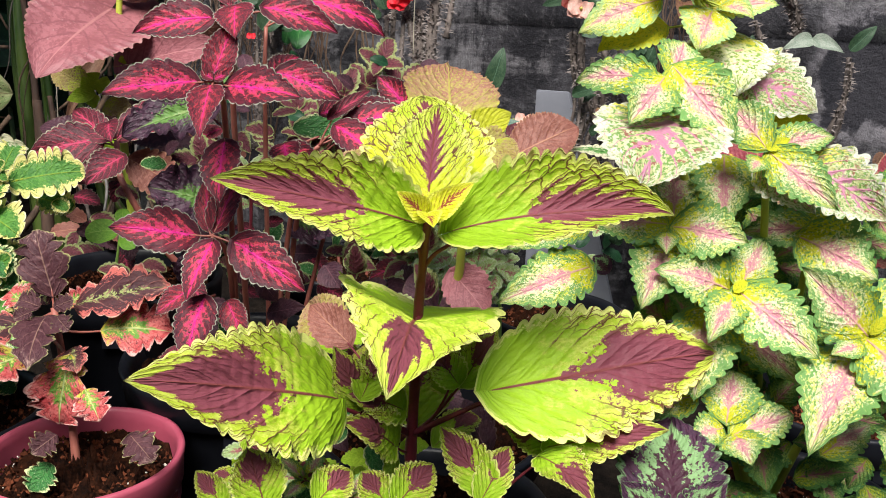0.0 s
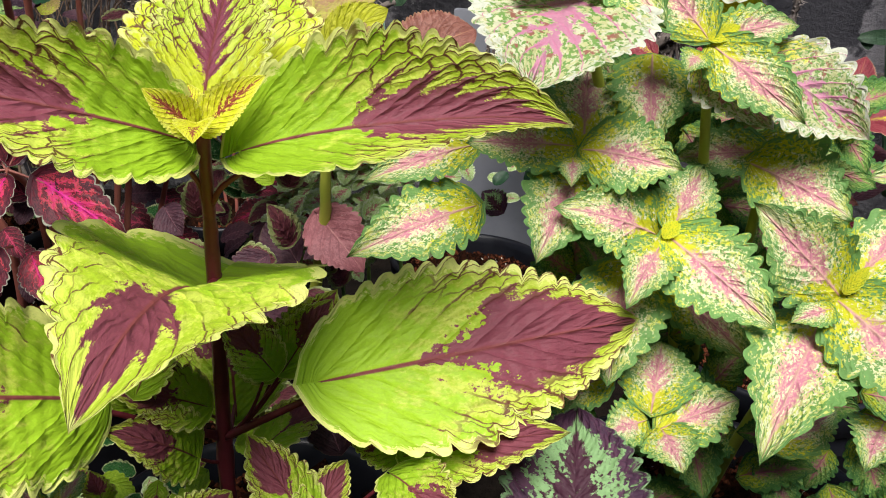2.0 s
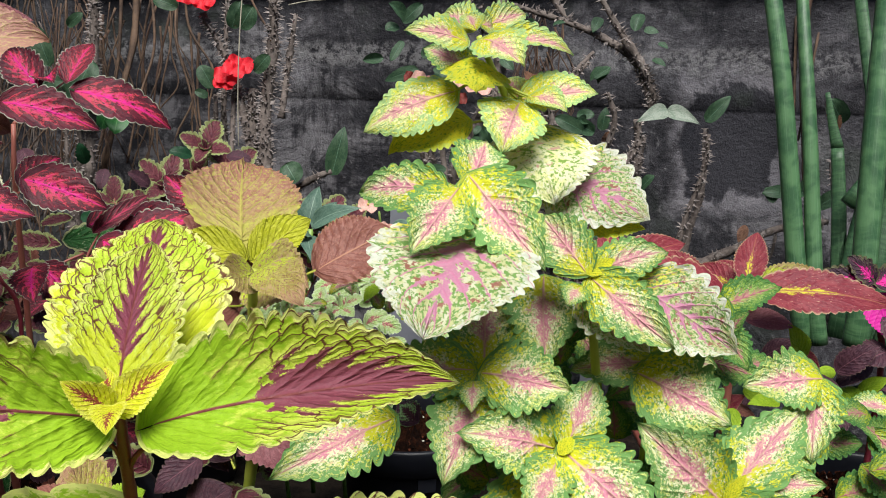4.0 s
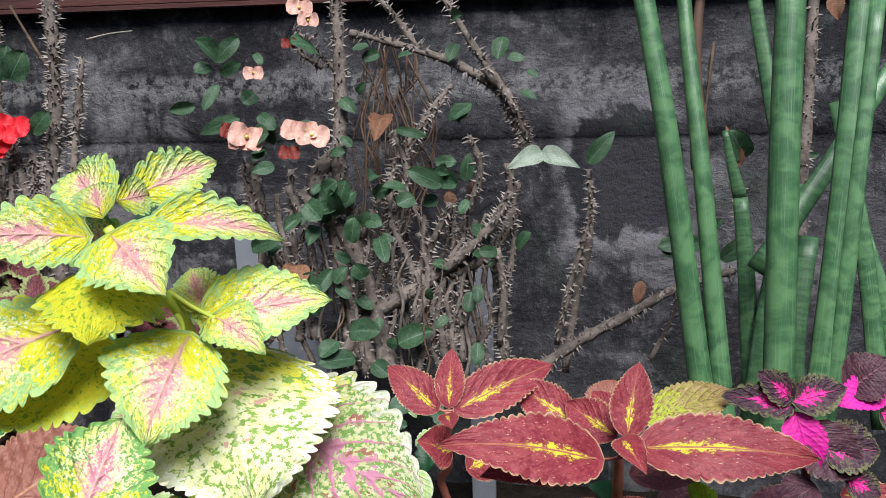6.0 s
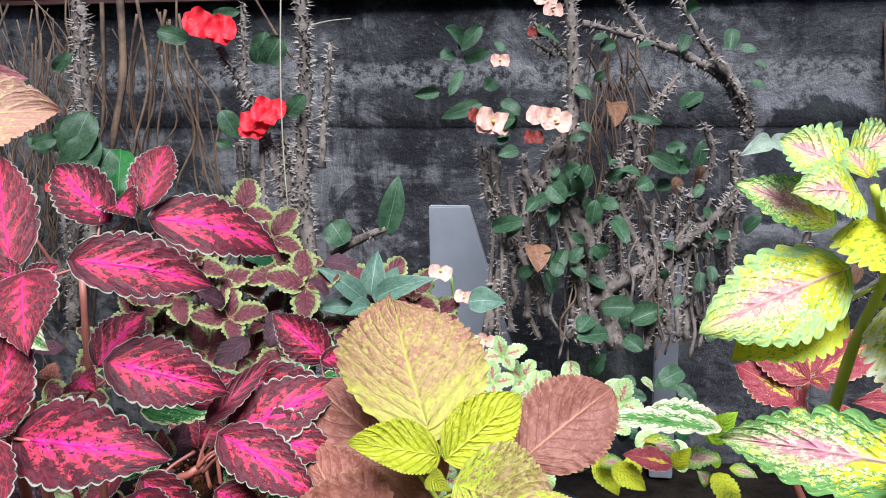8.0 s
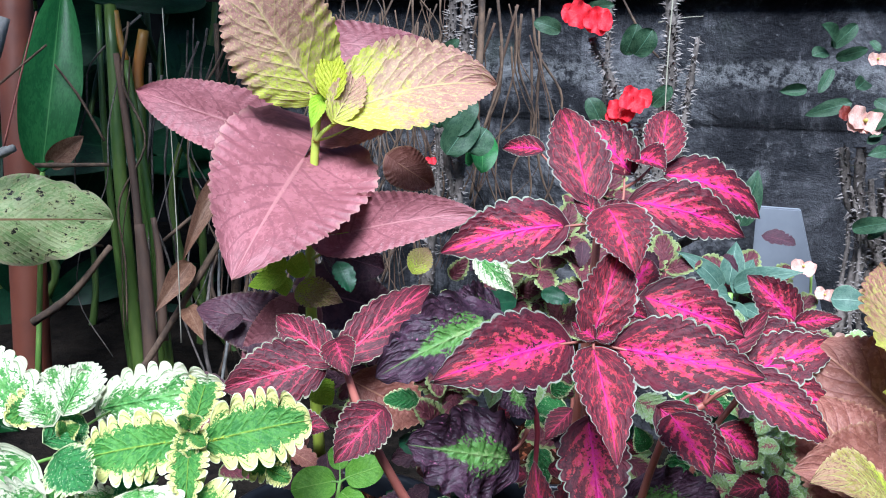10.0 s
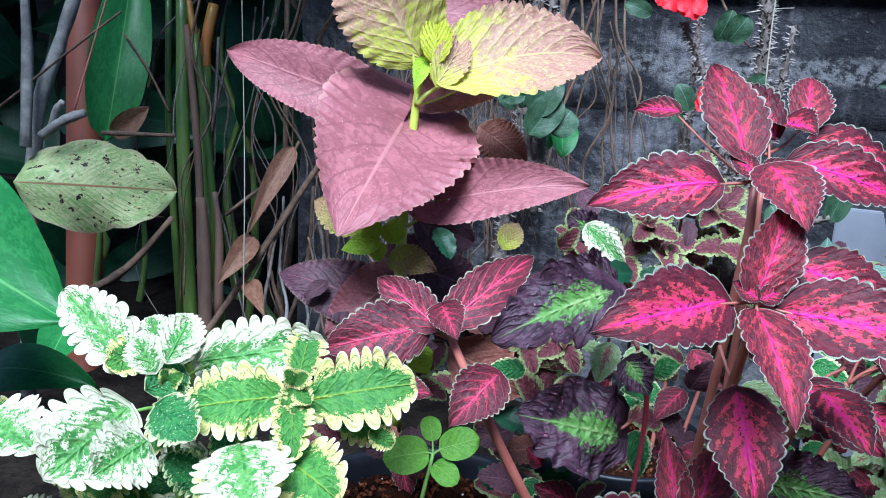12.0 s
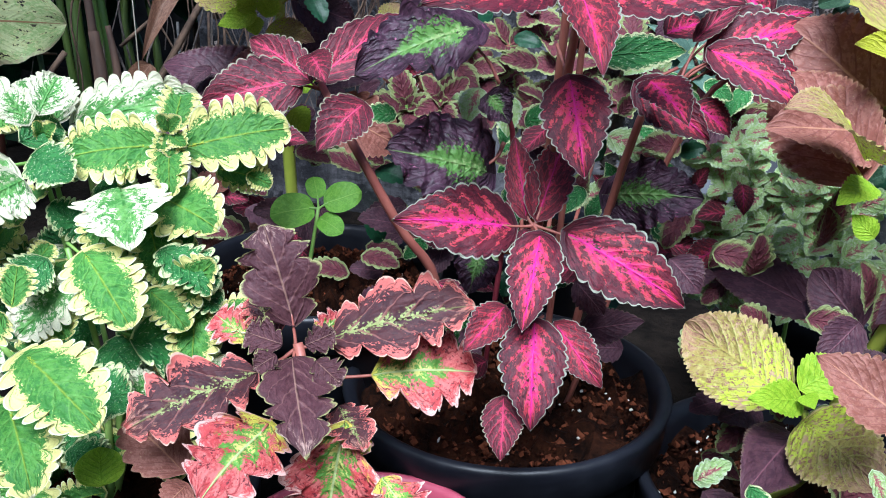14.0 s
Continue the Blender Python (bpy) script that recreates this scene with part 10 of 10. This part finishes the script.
stem(p, [(-1.602, 1.536, 0.557), (-1.585, 1.578, 0.691), (-1.572, 1.608, 0.787)], 0.0019, 0.0014, STEM_RED, name='branch', sides=6, wobble=0.08)
stem(p, [(-1.229, 1.509, 0.264), (-1.26, 1.555, 0.493), (-1.307, 1.611, 0.792)], 0.0010, 0.0007, STRAW, name='branch', sides=6, wobble=0.08)
stem(p, [(-1.368, 1.833, 0.452), (-1.411, 1.897, 0.772)], 0.0066, 0.0046, TWIG, name='branch', sides=6, wobble=0.08)
stem(p, [(-1.361, 1.936, 0.406), (-1.352, 2.001, 0.646), (-1.319, 2.033, 0.716)], 0.0082, 0.0057, TWIG, name='branch', sides=6, wobble=0.08)
stem(p, [(-1.257, 1.926, 0.63), (-1.219, 1.965, 0.719), (-1.214, 1.976, 0.751)], 0.0099, 0.0069, TWIG, name='branch', sides=6, wobble=0.08)
stem(p, [(-1.589, 1.763, 0.547), (-1.642, 1.762, 0.63), (-1.691, 1.756, 0.692)], 0.0028, 0.0019, TWIG, name='branch', sides=6, wobble=0.08)
stem(p, [(-1.287, 1.672, 0.123), (-1.253, 1.728, 0.287), (-1.261, 1.764, 0.439)], 0.0041, 0.0029, TWIG, name='branch', sides=6, wobble=0.08)
stem(p, [(-1.4, 1.689, 0.38), (-1.317, 1.747, 0.466), (-1.296, 1.769, 0.518)], 0.0041, 0.0029, TWIG, name='branch', sides=6, wobble=0.08)
stem(p, [(-1.596, 1.656, 0.361), (-1.537, 1.681, 0.359)], 0.0032, 0.0022, TWIG, name='branch', sides=6, wobble=0.08)
strands(p, (-1.596, 1.717, 0.816), (0.399, 0.176, 0.023), (0.099, -0.135, -0.692), (-0.203, 0.282, -0.041), 24, 0.00115, 0.00345, [TWIG, BARK], 41, "branch", 0)
strands(p, (-1.26, 1.566, 0.101), (0.195, 0.086, 0.011), (-0.059, 0.081, 0.415), (-0.154, 0.244, -0.081), 9, 0.00267, 0.00587, [TWIG, PALE_TWIG, BARK], 42, "branch", 0)

p = thing("dry_vine", (-0.838, 1.688, 0.246), "dry brown vine stems hanging down the wall", "vine")
stem(p, [(-0.842, 1.848, 0.848), (-0.832, 1.814, 0.718), (-0.835, 1.766, 0.615), (-0.854, 1.726, 0.479)], 0.0067, 0.0047, TWIG, name='vine', sides=6, wobble=0.08)
stem(p, [(-0.878, 1.855, 0.817), (-0.872, 1.812, 0.651), (-0.883, 1.746, 0.491)], 0.0034, 0.0024, TWIG, name='vine', sides=6, wobble=0.08)
stem(p, [(-0.816, 1.847, 0.831), (-0.794, 1.816, 0.7), (-0.813, 1.787, 0.603), (-0.824, 1.755, 0.49)], 0.0029, 0.0021, TWIG, name='vine', sides=6, wobble=0.08)
stem(p, [(-0.732, 1.809, 0.835), (-0.711, 1.749, 0.719), (-0.678, 1.73, 0.627), (-0.648, 1.709, 0.535)], 0.0020, 0.0014, TWIG, name='vine', sides=6, wobble=0.08)
stem(p, [(-0.495, 1.584, 0.839), (-0.493, 1.554, 0.727), (-0.488, 1.531, 0.639), (-0.48, 1.511, 0.558)], 0.0010, 0.0007, STRAW, name='vine', sides=6, wobble=0.08)
stem(p, [(-0.602, 1.772, 0.823), (-0.555, 1.759, 0.747), (-0.532, 1.756, 0.723)], 0.0023, 0.0016, TWIG, name='vine', sides=6, wobble=0.08)
stem(p, [(-0.554, 1.872, 0.776), (-0.52, 1.879, 0.783), (-0.487, 1.885, 0.786)], 0.0011, 0.0007, STRAW, name='vine', sides=6, wobble=0.08)
stem(p, [(0.345, 2.006, 0.82), (0.339, 1.98, 0.724), (0.354, 1.942, 0.563), (0.359, 1.923, 0.483)], 0.0083, 0.0058, CANE_DRY, name='vine', sides=6, wobble=0.08)
stem(p, [(0.327, 2.02, 0.805), (0.337, 1.96, 0.56)], 0.0034, 0.0024, TWIG, name='vine', sides=6, wobble=0.08)
stem(p, [(0.369, 2.014, 0.755), (0.345, 1.961, 0.56)], 0.0025, 0.0018, TWIG, name='vine', sides=6, wobble=0.08)
strands(p, (-0.13, 1.847, 0.771), (0.078, 0.011, -0.002), (0.002, -0.104, -0.412), (-0.002, 0.01, -0.002), 26, 0.00098, 0.00197, [TWIG, CANE_DRY], 43, "vine", 0)
strands(p, (-1.046, 1.674, 0.838), (0.199, 0.057, -0.003), (0.028, -0.123, -0.504), (-0.04, 0.069, -0.01), 60, 0.00066, 0.00198, [TWIG, TWIG, CANE_DRY, BARK], 44, "vine", 0)
strands(p, (-0.93, 1.83, 0.815), (0.2, 0.04, 0.0), (0.01, -0.06, -0.46), (-0.02, 0.06, 0.0), 22, 0.0012, 0.0034, [TWIG, TWIG, CANE_DRY], 47, "vine", 0)
strands(p, (-1.007, 1.538, 0.355), (0.164, 0.047, -0.003), (-0.017, 0.074, 0.305), (-0.051, 0.084, -0.019), 20, 0.00109, 0.00262, [TWIG, BARK], 45, "vine", 0)
